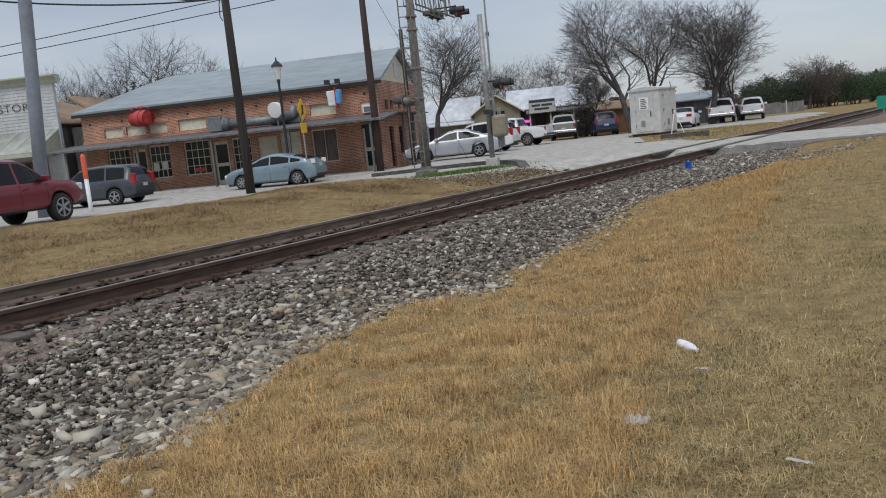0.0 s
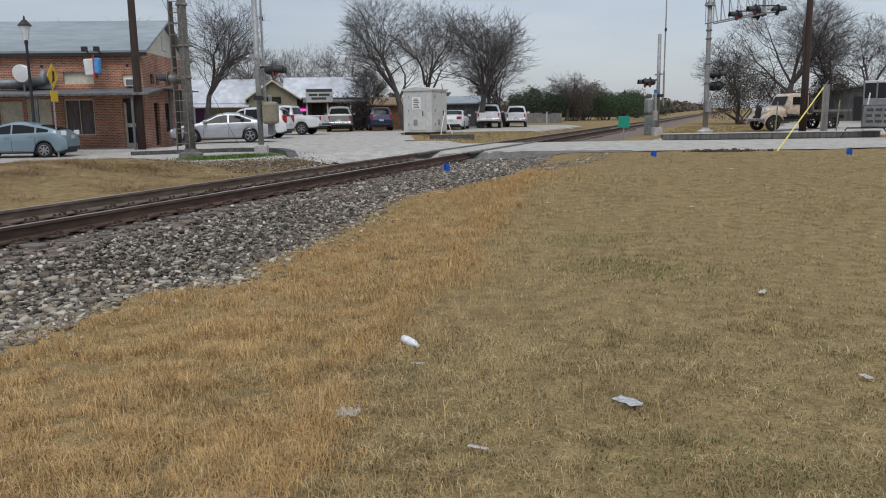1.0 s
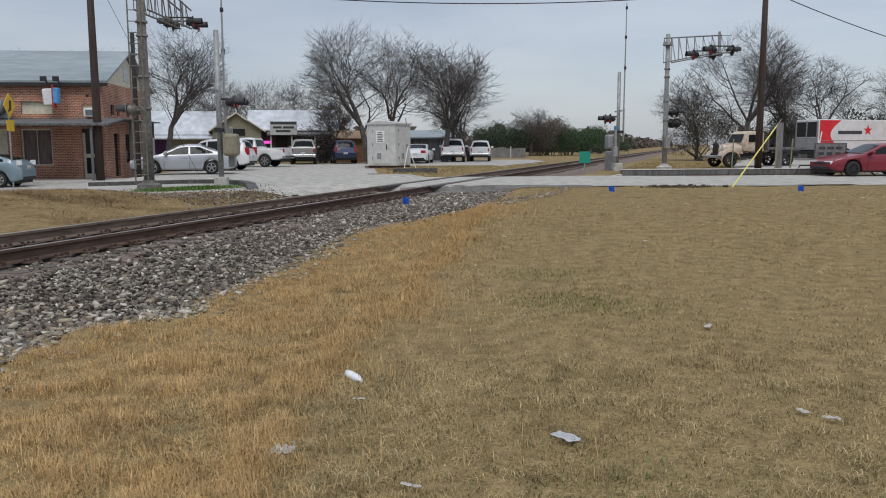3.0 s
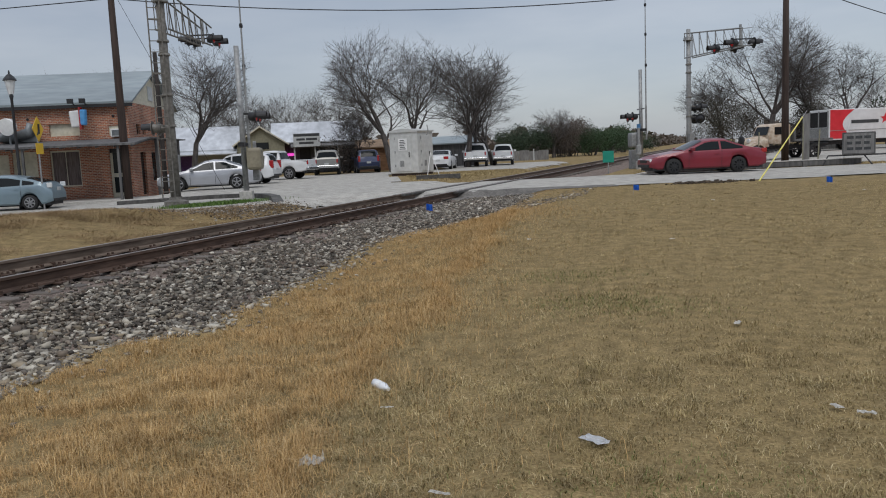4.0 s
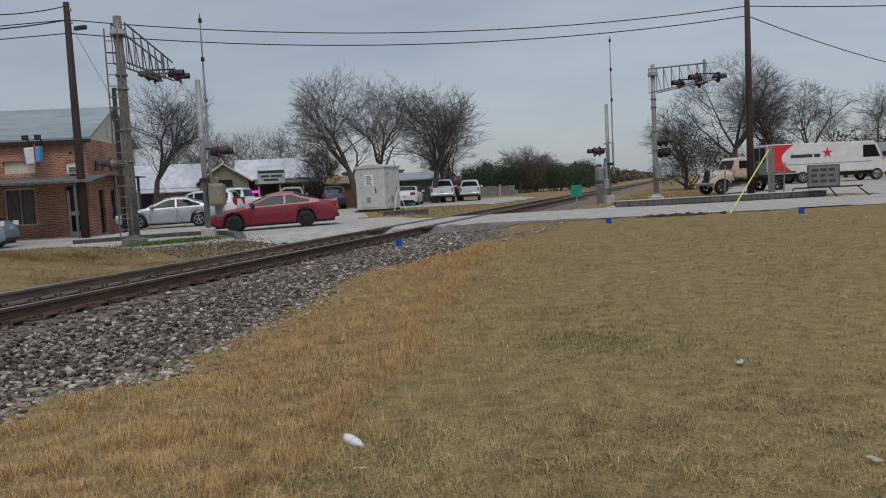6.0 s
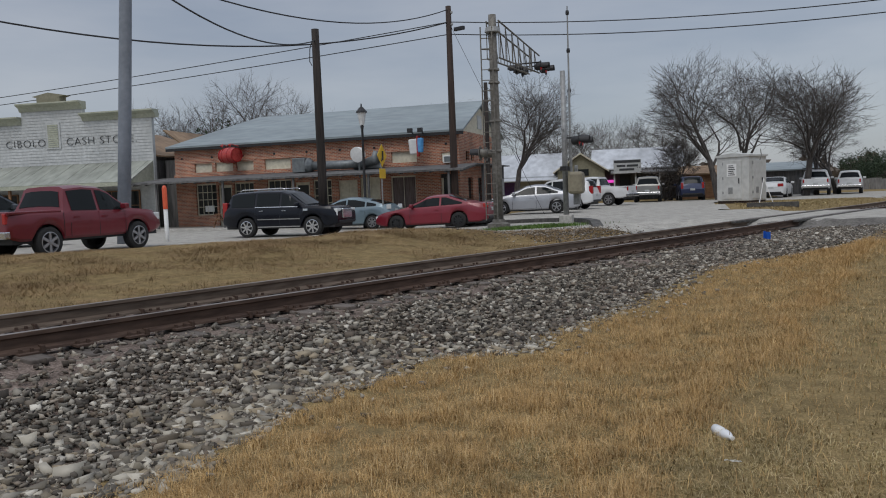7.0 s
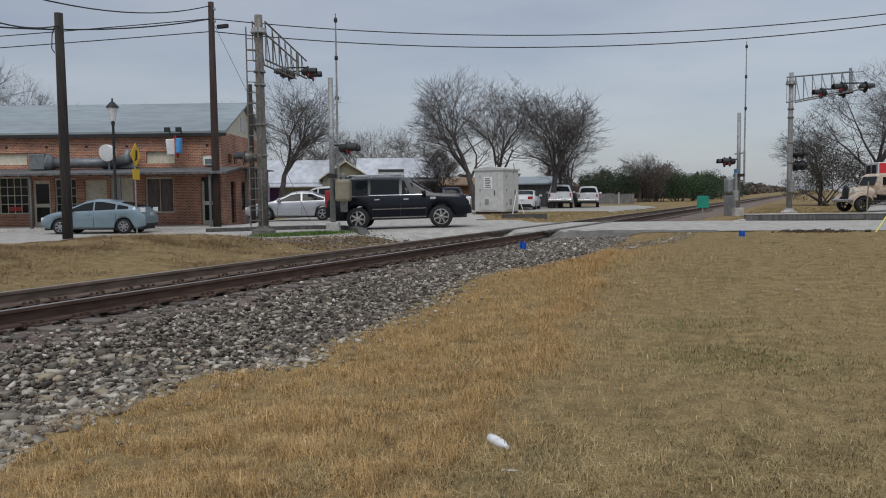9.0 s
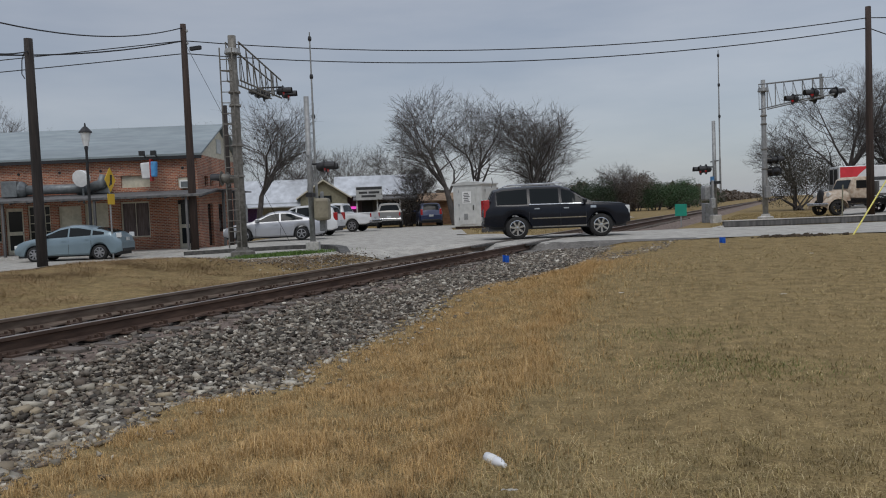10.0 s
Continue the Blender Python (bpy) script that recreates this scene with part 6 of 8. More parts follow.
            box(bm, e - 0.12, e + 0.03 * s if s > 0 else e + 0.12, -self.half(e) + 0.1, self.half(e) - 0.1, self.zb + 0.08, self.zb + 0.2, None, 0.02) if s > 0 else box(bm, e - 0.03, e + 0.12, -self.half(e) + 0.1, self.half(e) - 0.1, self.zb + 0.08, self.zb + 0.2, None, 0.02)
            part("bumper_strip", bm, BLACK, self.ob)

    def mirrors(self, x, z):
        for sy in (-1, 1):
            bm = B()
            y = sy * (self.half(x) + 0.09)
            box(bm, x - 0.06, x + 0.08, y - 0.11, y + 0.11, z, z + 0.15, None, 0.035)
            part("mirror", bm, self.paint, self.ob)


def suv_big():
    c = Car("large_suv", pose(*st(-60, 28.3, 0), 0, 0, ANG), "glossy blue-black full-size suv with chrome trim", 5.14, 2.0,
            [(2.57, 0.98), (2.50, 1.10), (2.3, 1.17), (1.25, 1.24), (0.45, 1.76), (0.1, 1.86), (-0.8, 1.88), (-1.9, 1.84), (-2.2, 1.76), (-2.45, 1.25), (-2.57, 1.05)],
            [(2.57, 0.9), (2.3, 1.08), (1.2, 1.17), (-2.2, 1.20), (-2.57, 1.02)], 0.40, (1.52, -1.43), 0.40, P_NAVY, 7, CHROME, "suv")
    c.windows([(1.02, 0.16), (0.06, -0.95), (-1.05, -2.12)])
    c.screen("windscreen", 1.2, 0.5)
    c.screen("rear_window", -2.22, -2.42, 0.12)
    c.seam(1.0, 0.1, -1.0)
    c.handles(0.3, -0.72, material=CHROME)
    c.patch("chrome_strip", 0.9, -1.0, lambda x: c.rail(x)[1] - 0.0, lambda x: c.rail(x)[1] + 0.035, CHROME, 0.016)
    c.patch("chrome_strip", 1.0, -0.9, 0.70, 0.735, CHROME, 0.016)
    c.patch("side_vent", 1.35, 1.15, 1.02, 1.10, CHROME, 0.02, steps=2)
    c.patch("running_board", 1.0, -0.9, 0.40, 0.44, CHROME, 0.04)
    c.lamps(0.98, 0.30, 1.12, 0.62, 0.36, 0.13)
    c.mirrors(0.92, 1.2)
    bm = B()
    box(bm, 2.50, 2.61, -0.42, 0.42, 0.68, 1.06, None, 0.03)
    part("chrome_grille", bm, CHROME, c.ob)
    for sy in (-1, 1):
        bm = B()
        tube(bm, [(0.2, sy * 0.66, 1.89), (0.1, sy * 0.66, 1.94), (-1.7, sy * 0.66, 1.92), (-1.8, sy * 0.66, 1.87)], 0.022, 6)
        part("roof_rail", bm, CHROME, c.ob)
    return c


def coupe_red():
    c = Car("red_coupe", pose(*st(30, 31.2, 0), 0, 0, ANG + 180), "dark red two-door coupe on black wheels", 4.83, 1.81,
            [(2.41, 0.60), (2.3, 0.68), (1.9, 0.80), (1.05, 0.93), (0.15, 1.33), (-0.15, 1.375), (-0.7, 1.37), (-1.55, 1.06), (-1.75, 0.99), (-2.2, 0.97), (-2.36, 0.90), (-2.41, 0.70)],
            [(2.41, 0.56), (2.1, 0.70), (1.0, 0.86), (-1.7, 0.93), (-2.41, 0.68)], 0.21, (1.46, -1.21), 0.315, P_COUPE, 9, BLACK)
    c.windows([(0.86, -0.42), (-0.50, -1.38)], 0.1)
    c.screen("windscreen", 1.0, 0.2)
    c.screen("rear_window", -0.78, -1.5)
    c.seam(0.85, -0.5)
    c.handles(-0.3)
    c.lamps(0.66, 0.13, 0.84, 0.17, 0.5, 0.4)
    c.mirrors(0.72, 0.90)
    return c


def suv_small(name, m, paint_mat, label, group=""):
    c = Car(name, m, label, 4.45, 1.82,
            [(2.22, 0.75), (2.15, 0.92), (1.9, 1.0), (1.15, 1.08), (0.45, 1.58), (0.1, 1.68), (-0.7, 1.71), (-1.7, 1.66), (-1.95, 1.5), (-2.12, 1.08), (-2.22, 0.8)],
            [(2.22, 0.7), (1.9, 0.92), (1.1, 1.02), (-1.9, 1.06), (-2.22, 0.78)], 0.31, (1.36, -1.26), 0.35, paint_mat, 5, ALLOY, "suv", group)
    c.windows([(0.95, 0.1), (0.02, -0.85), (-0.95, -1.78)])
    c.screen("windscreen", 1.1, 0.5)
    c.screen("rear_window", -1.78, -2.08, 0.12)
    c.seam(0.92, 0.06, -0.9)
    c.handles(0.25, -0.68)
    c.lamps(0.86, 0.2, 1.05, 0.42, 0.36, 0.15)
    c.mirrors(0.86, 1.06)
    return c


def hatch():
    c = Car("pale_blue_hatchback", pose(*st(-15.25, 34.7, ground_z(*st(-15.25, 34.7).xy)), 0, 0, ANG + 180), "pale metallic blue hybrid hatchback parked at the kerb", 4.46, 1.74,
            [(2.23, 0.62), (2.1, 0.78), (1.7, 0.92), (1.3, 1.0), (0.35, 1.40), (-0.1, 1.485), (-0.5, 1.47), (-1.4, 1.30), (-1.95, 1.12), (-2.15, 0.98), (-2.23, 0.7)],
            [(2.23, 0.58), (1.8, 0.82), (1.2, 0.92), (-1.8, 1.03), (-2.23, 0.68)], 0.24, (1.36, -1.34), 0.315, P_PRIUS, 7, ALLOY)
    c.windows([(1.18, 0.95), (0.9, -0.05), (-0.12, -1.0), (-1.08, -1.55)])
    c.screen("windscreen", 1.25, 0.42)
    c.screen("rear_window", -1.2, -1.9)
    c.seam(0.92, -0.08, -1.02)
    c.handles(0.1, -0.85)
    c.lamps(0.78, 0.16, 1.0, 0.2, 0.34, 0.07, LAMPCLEAR)
    c.mirrors(0.85, 0.98)
    return c


def sedan(name, m, paint_mat, label, group=""):
    c = Car(name, m, label, 4.75, 1.8,
            [(2.37, 0.60), (2.25, 0.72), (1.8, 0.84), (1.05, 0.95), (0.2, 1.36), (-0.2, 1.42), (-0.75, 1.40), (-1.55, 1.08), (-1.75, 1.02), (-2.2, 1.0), (-2.37, 0.75)],
            [(2.37, 0.56), (2.0, 0.74), (1.0, 0.88), (-1.7, 0.96), (-2.37, 0.7)], 0.22, (1.40, -1.27), 0.32, paint_mat, 5, ALLOY, "car", group)
    c.windows([(0.88, -0.25), (-0.33, -1.35)])
    c.screen("windscreen", 1.0, 0.25)
    c.screen("rear_window", -0.82, -1.5)
    c.seam(0.85, -0.3)
    c.handles(-0.1)
    c.lamps(0.70, 0.15, 0.86, 0.2, 0.42, 0.34)
    c.mirrors(0.75, 0.93)
    return c


def pickup(name, m, paint_mat, label, L=5.3, W=1.82, H=1.78, r=0.38, group="", chrome_bumper=True):
    f = L / 5.3
    k = H / 1.78
    c = Car(name, m, label, L, W,
            [(2.65 * f, 0.88 * k), (2.60 * f, 1.00 * k), (2.4 * f, 1.07 * k), (1.40 * f, 1.15 * k), (0.72 * f, 1.64 * k), (0.42 * f, 1.74 * k), (-0.2 * f, 1.78 * k), (-0.78 * f, 1.74 * k), (-0.98 * f, 1.15 * k), (-1.02 * f, 1.10 * k), (-2.62 * f, 1.10 * k), (-2.65 * f, 0.75 * k)],
            [(2.65 * f, 0.74 * k), (2.2 * f, 0.98 * k), (1.3 * f, 1.07 * k), (-0.8 * f, 1.10 * k), (-2.6 * f, 1.07 * k), (-2.65 * f, 0.7 * k)], 0.44 * k, (1.62 * f, -1.48 * f), r, paint_mat, 6, ALLOY, "pickup", group)
    c.windows([(1.12 * f, 0.22 * f), (0.12 * f, -0.74 * f)], 0.10)
    c.screen("windscreen", 1.32 * f, 0.78 * f)
    c.screen("rear_window", -0.82 * f, -0.95 * f, 0.12)
    c.seam(1.12 * f, 0.17 * f, -0.80 * f, -1.02 * f)
    c.handles(0.36 * f, -0.6 * f)
    c.lamps(0.92 * k, 0.2, 0.99 * k, 0.26, 0.34, 0.09)
    c.mirrors(1.0 * f, 1.12 * k)
    bm = B()      # black inset at rim height, painted as the shaded inside of the load bed
    box(bm, -2.52 * f, -1.08 * f, -W / 2 + 0.17, W / 2 - 0.17, 1.09 * k, 1.115 * k)
    part("bed_shade", bm, BLACK, c.ob)
    for sy in (-1, 1):
        bm = B()
        box(bm, -2.6 * f, -1.03 * f, sy * (W / 2 - 0.11) - 0.05, sy * (W / 2 - 0.11) + 0.05, 1.08 * k, 1.15 * k, None, 0.02)
        part("bed_rail", bm, paint_mat, c.ob)
    bm = B()
    box(bm, -2.62 * f, -2.55 * f, -W / 2 + 0.1, W / 2 - 0.1, 1.05 * k, 1.15 * k, None, 0.02)
    part("tailgate_cap", bm, paint_mat, c.ob)
    bm = B()
    box(bm, -2.76 * f, -2.58 * f, -W / 2 + 0.06, W / 2 - 0.06, 0.52 * k, 0.70 * k, None, 0.03)
    part("rear_bumper", bm, CHROME if chrome_bumper else STEELGREY, c.ob)
    return c


def old_truck():
    t = thing("vintage_truck", pose(3.1, 49.6, ground_z(3.1, 49.6) + 0.01, 0, 0, 213), "rusty cream vintage flatbed truck parked on grass", "truck")
    bm = B()
    prism(bm, [(0.05, 0.85), (0.95, 0.9), (0.98, 1.35), (0.72, 1.90), (0.45, 2.02), (-0.3, 2.02), (-0.42, 1.9), (-0.42, 0.85)], "y", -0.78, 0.78)
    bmesh.ops.bevel(bm, geom=bm.edges[:], offset=0.07, segments=2, profile=0.5, affect="EDGES")
    cab = part("cab", bm, P_OLD, t, smooth=40)
    bm = B()
    rings = []
    for x, w, z in ((0.9, 0.70, 1.36), (1.5, 0.52, 1.32), (2.05, 0.36, 1.26), (2.2, 0.30, 1.2)):
        rings.append([bm.verts.new((x, y, q)) for y, q in ((-w, 0.75), (-w, z - 0.22), (-w * 0.6, z - 0.04), (0, z), (w * 0.6, z - 0.04), (w, z - 0.22), (w, 0.75))])
    for a, b in zip(rings, rings[1:]):
        for i in range(6):
            bm.faces.new((a[i], a[i + 1], b[i + 1], b[i]))
    bm.faces.new(rings[-1])
    part("bonnet", bm, P_OLD, t, smooth=40)
    bm = B()
    lathe(bm, [(0.30, -0.10), (0.33, 0.0), (0.26, 0.05), (0.0, 0.07)], 16, "x", Matrix.Translation((2.2, 0, 0.98)) @ Matrix.Diagonal((1, 0.85, 1.35, 1)))
    part("radiator_grille", bm, BLACK, t)
    for sy in (-1, 1):
        bm, rings = B(), []      # arched front fender
        for k in range(9):
            a = math.pi * (k / 8) * 0.93 + 0.1
            x, z = 1.75 + 0.62 * math.cos(a), 0.42 + 0.60 * math.sin(a)
            rings.append([bm.verts.new((x + dx, sy * y, z + dz)) for y, dx, dz in ((0.36, 0, 0.02), (0.62, 0, 0.05), (0.86, 0, -0.02), (0.90, 0, -0.14), (0.62, -0.03 * math.cos(a), -0.03))])
        for a, b in zip(rings, rings[1:]):
            for i in range(5):
                bm.faces.new((a[i], a[(i + 1) % 5], b[(i + 1) % 5], b[i]))
        bm.faces.new(rings[0]), bm.faces.new(rings[-1])
        bmesh.ops.recalc_face_normals(bm, faces=bm.faces[:])
        part("fender", bm, P_OLD, t, smooth=50)
        bm = B()
        lathe(bm, [(0.05, -0.16), (0.12, -0.04), (0.13, 0.03), (0.0, 0.05)], 14, "x", pose(2.12, sy * 0.56, 1.12))
        part("headlight", bm, LAMPCLEAR, t, smooth=50)
        bm = B()
        box(bm, -0.2, 0.62, sy * 0.785 - 0.01, sy * 0.785 + 0.01, 1.40, 1.82, None)
        part("door_window", bm, CARGLASS, cab)
        bm = B()
        box(bm, -0.95, 1.1, sy * 0.72 - 0.18, sy * 0.72 + 0.18, 0.52, 0.57)
        part("running_board", bm, BLACK, t)
    bm = B()
    q = [(0.985, -0.62, 1.40), (0.985, 0.62, 1.40), (0.76, 0.58, 1.86), (0.76, -0.58, 1.86)]
    bm.faces.new([bm.verts.new((x + 0.02, y, z)) for x, y, z in q])
    part("windscreen", bm, CARGLASS, cab)
    bm = B()
    box(bm, 2.32, 2.42, -0.88, 0.88, 0.52, 0.68, None, 0.03)
    part("bumper", bm, CHROME, t)
    bm = B()
    box(bm, -3.0, -0.5, -1.0, 1.0, 0.98, 1.1, None, 0.01)
    bed = part("flatbed", bm, GREYWOOD, t)
    bm = B()
    box(bm, -0.62, -0.5, -0.95, 0.95, 1.1, 1.75)
    part("headboard", bm, GREYWOOD, bed)
    bm = B()
    box(bm, -3.0, 2.2, -0.4, 0.4, 0.6, 0.8)
    part("chassis", bm, BLACK, t)
    tyre, rm, dark = wheel_mesh(0.42, 0.22, 6, BLACK)
    for x, wy in ((1.75, 0.72), (-1.9, 0.8)):
        for sy in (-1, 1):
            w = new("wheel", tyre)
            w.parent = t
            w.matrix_basis = pose(x, sy * wy, 0.42, 0, 0, 0 if sy < 0 else 180)
            o = new("rim", rm)
            o.parent = w


def step_van():
    v = thing("delivery_van", pose(13.4, 66.5, 0.4), "long white step van with red rear panel and open back", "van")
    bm = B()
    prism(bm, [(-4.8, 0.75), (3.3, 0.75), (3.3, 0.55), (4.6, 0.55), (4.75, 1.0), (4.6, 1.45), (4.1, 1.62), (3.6, 2.75), (3.3, 2.95), (-4.8, 3.0)], "y", -1.15, 1.15)
    bmesh.ops.bevel(bm, geom=bm.edges[:], offset=0.05, segments=2, profile=0.5, affect="EDGES")
    body = part("body", bm, P_VAN, v)
    n = 14
    for sy in (-1.158, 1.158):      # red swoosh panel with a curved front edge
        bm = B()
        pts = [(-4.72, 0.85), (-4.72, 2.94)] + [(-2.75 - 0.95 * math.sin(math.pi * k / n), 2.94 - 2.09 * k / n) for k in range(n + 1)]
        prism(bm, pts, "y", sy, sy * 0.995)
        part("red_panel", bm, P_VANRED, body)
    bm = B()
    box(bm, -3.0, -0.75, -1.166, -1.155, 1.92, 2.16)
    part("brand_bar", bm, INK, body)
    bm = B()
    pts = []
    for k in range(10):
        a, r = radians(90 + 36 * k), (0.42 if k % 2 == 0 else 0.17)
        pts.append((-0.2 + r * math.cos(a), 2.2 + r * math.sin(a)))
    prism(bm, pts, "y", -1.168, -1.156)
    part("star_mark", bm, P_VANRED, body)
    bm = B()
    box(bm, -4.75, 3.2, -1.17, -1.15, 1.42, 1.46)
    part("rub_rail", bm, STEELGREY, body)
    for sy in (-1, 1):
        bm = B()
        prism(bm, [(2.55, 1.75), (3.85, 1.75), (3.45, 2.65), (2.55, 2.65)], "y", sy * 1.16 - 0.01, sy * 1.16 + 0.01)
        part("cab_window", bm, CARGLASS, body)
        bm = B()
        box(bm, 4.0, 4.2, sy * 1.3 - 0.1, sy * 1.3 + 0.1, 1.75, 2.1, None, 0.02)
        part("mirror", bm, BLACK, body)
    bm = B()
    bm.faces.new([bm.verts.new(p) for p in ((4.13, -1.0, 1.68), (4.13, 1.0, 1.68), (3.64, 1.0, 2.72), (3.64, -1.0, 2.72))])
    part("windscreen", bm, CARGLASS, body)
    # black plate painted as the unlit inside of the open back
    bm = B()
    box(bm, -4.83, -4.78, -1.0, 1.0, 1.72, 2.82)
    part("doorway_shade", bm, BLACK, body)
    bm = B()
    box(bm, -4.86, -4.79, -1.1, 1.1, 0.75, 1.68, None, 0.02)
    part("tail_panel", bm, STEELGREY, body)
    for y in (-1.06, 0.0, 1.06):
        bm = B()
        box(bm, -4.87, -4.79, y - 0.05, y + 0.05, 1.68, 2.9)
        part("door_post", bm, STEELGREY, body)
    bm = B()
    box(bm, -5.05, -4.75, -1.05, 1.05, 0.5, 0.66, None, 0.02)
    part("rear_bumper", bm, BLACK, v)
    bm = B()
    box(bm, -4.6, 4.2, -0.9, 0.9, 0.45, 0.8)
    part("chassis", bm, BLACK, v)
    tyre, rm, dark = wheel_mesh(0.44, 0.26, 6, STEELGREY)
    wheel_obs = []
    for x in (3.6, -2.1):
        for sy in (-1, 1):
            w = new("wheel", tyre)
            wheel_obs.append((w, sy))
            w.parent = v
            w.matrix_basis = pose(x, sy * 1.06, 0.44, 0, 0, 0 if sy < 0 else 180)
            o = new("rim", rm)
            o.parent = w
    b = thing("box_truck", pose(19.2, 78.6, ground_z(19.2, 78.6) + 0.01, 0, 0, 12), "white box truck parked beside the salmon building", "truck")
    bm = B()
    box(bm, -3.2, 2.2, -1.15, 1.15, 0.8, 3.0, None, 0.04)
    part("box", bm, P_VAN, b)
    bm = B()
    box(bm, 2.25, 3.9, -1.0, 1.0, 0.5, 2.0, None, 0.12)
    part("cab", bm, P_VAN, b)
    for x in (3.0, -2.0):
        for sy in (-1, 1):
            w = new("wheel", tyre)
            w.parent = b
            w.matrix_basis = pose(x, sy * 1.0, 0.44, 0, 0, 0 if sy < 0 else 180)
    return v, wheel_obs


def on_ground(v, rz):
    return pose(v.x, v.y, ground_z(v.x, v.y) + 0.014, 0, 0, rz)


BIG = suv_big()
COUPE = coupe_red()
ESCAPE = suv_small("grey_suv", pose(*st(-60, 31, 0), 0, 0, ANG + 180), P_GREY, "slate grey compact suv driving along the street")
hatch()
pickup("red_pickup", on_ground(spot(66.25, 23.5), 109), P_RED, "dark red crew cab pickup parked beyond the berm", 5.0)
pickup("grey_pickup", on_ground(spot(72.3, 28.9), 90), P_GREY, "slate grey crew cab pickup parked beside the red one", 6.1, 2.0, 1.93, 0.40)
G = "cars parked in the lot"
sedan("silver_coupe", on_ground(spot(35.45, 40.3), ANG + 186), P_SILVER, "silver two-door car parked at the lot's kerb", G)
suv_small("white_suv", on_ground(spot(33.6, 46), ANG + 170), P_WHITE, "white suv parked nose in behind the silver car", G)
pickup("white_pickup", on_ground(spot(31.4, 53), ANG + 165), P_WHITE, "white pickup parked in the lot", 5.6, 1.95, 1.85, 0.38, G)
pickup("tan_pickup", on_ground(spot(27.5, 60.5), ANG + 92), P_TAN, "grey-tan pickup parked with its tail outward", 5.3, 1.9, 1.8, 0.38, G)
suv_small("blue_van", on_ground(spot(24.75, 61.5), ANG + 95), P_BLUE, "dark blue suv parked with its tail outward", G)
sedan("white_hatchback", on_ground(spot(19.4, 61), 102), P_WHITE, "white car parked beside the signal hut", G)
pickup("white_pickup", on_ground(spot(17.0, 66), 106), P_WHITE, "white pickup with black toolbox parked by the trees", 5.5, 1.95, 1.85, 0.38, G)
pickup("white_pickup", on_ground(spot(15.07, 68), 104), P_WHITE, "small white pickup parked by the trees", 5.0, 1.75, 1.7, 0.35, G)
old_truck()
VAN, VAN_WHEELS = step_van()

# ---------------------------------------------------------------- trees and shrubs


def branches(seed, h, spread=1.0, levels=5, trunk=0.24, lean=(0, 0), fine=1):
    """Limbs of a bare tree as rows of (start, end, radius, radius); the limbs end at an uneven dome."""
    rnd = random.Random(seed)
    segs = []
    wide, mid = 0.40 * h * spread, 0.60 * h
    off = Vector((rnd.uniform(0, 50), rnd.uniform(0, 50), 0))

    def outside(p):
        q = Vector(((p.x - lean[0] * h * 0.5) / wide, (p.y - lean[1] * h * 0.5) / wide, (p.z - mid) / (0.42 * h)))
        return q.length > 0.92 + 0.28 * noise.noise(p * 0.45 + off)

    def grow(p, d, length, r, lev):
        n = 5 if lev < 3 else (4 if lev == 3 else 2)
        for i in range(n):
            q = p + d * (length / n)
            r2 = max(0.005, r * (0.86 if lev else 0.93))
            segs.append((p, q, r, r2))
            jit = Vector((rnd.gauss(0, 1), rnd.gauss(0, 1), rnd.gauss(0, 0.7)))
            lift = 0.02 if lev == 0 else (0.055 if lev < 3 else 0.02)
            d = (d + jit * (0.07 if lev == 0 else 0.12) + Vector((0, 0, lift))).normalized()
            p, r = q, r2
            if lev == levels:
                for _ in range(fine):
                    side = Vector((rnd.gauss(0, 1), rnd.gauss(0, 1), rnd.gauss(0.25, 0.8))).normalized()
                    e = (d * 0.8 + side * 0.75).normalized() * rnd.uniform(0.3, 0.95) * h / 9
                    segs.append((p, p + e, 0.0048, 0.0022))
            if lev and outside(p) and p.z > 0.2 * h:
                return
            if lev < levels and (i >= 3 if lev == 0 else i >= 1 or lev == 4) and rnd.random() < (1.0 if lev == 0 else 0.86):
                side = Vector((rnd.gauss(0, 1), rnd.gauss(0, 1), rnd.gauss(0, 0.4))).normalized()
                nd = (d * rnd.uniform(0.55, 0.9) + side * rnd.uniform(0.6, 1.0) * (1.15 if lev == 0 else 1.0)).normalized()
                grow(p, nd, length * rnd.uniform(0.5, 0.78) * (1.5 if lev == 0 else 1.0), r * rnd.uniform(0.5, 0.72), lev + 1)
        if lev < levels:
            for _ in range(3 if lev == 0 else 2):
                side = Vector((rnd.gauss(0, 1), rnd.gauss(0, 1), rnd.gauss(0, 0.3))).normalized()
                grow(p, (d + side * 0.6).normalized(), length * rnd.uniform(0.6, 0.85) * (1.45 if lev == 0 else 1.0), r * 0.8, lev + 1)
    grow(Vector((0, 0, -0.1)), Vector((lean[0], lean[1], 1)).normalized(), h * 0.30, trunk, 0)
    top = max(s[1].z for s in segs)
    k = h / top
    return [(a * k, b * k, r0, r1) for a, b, r0, r1 in segs]


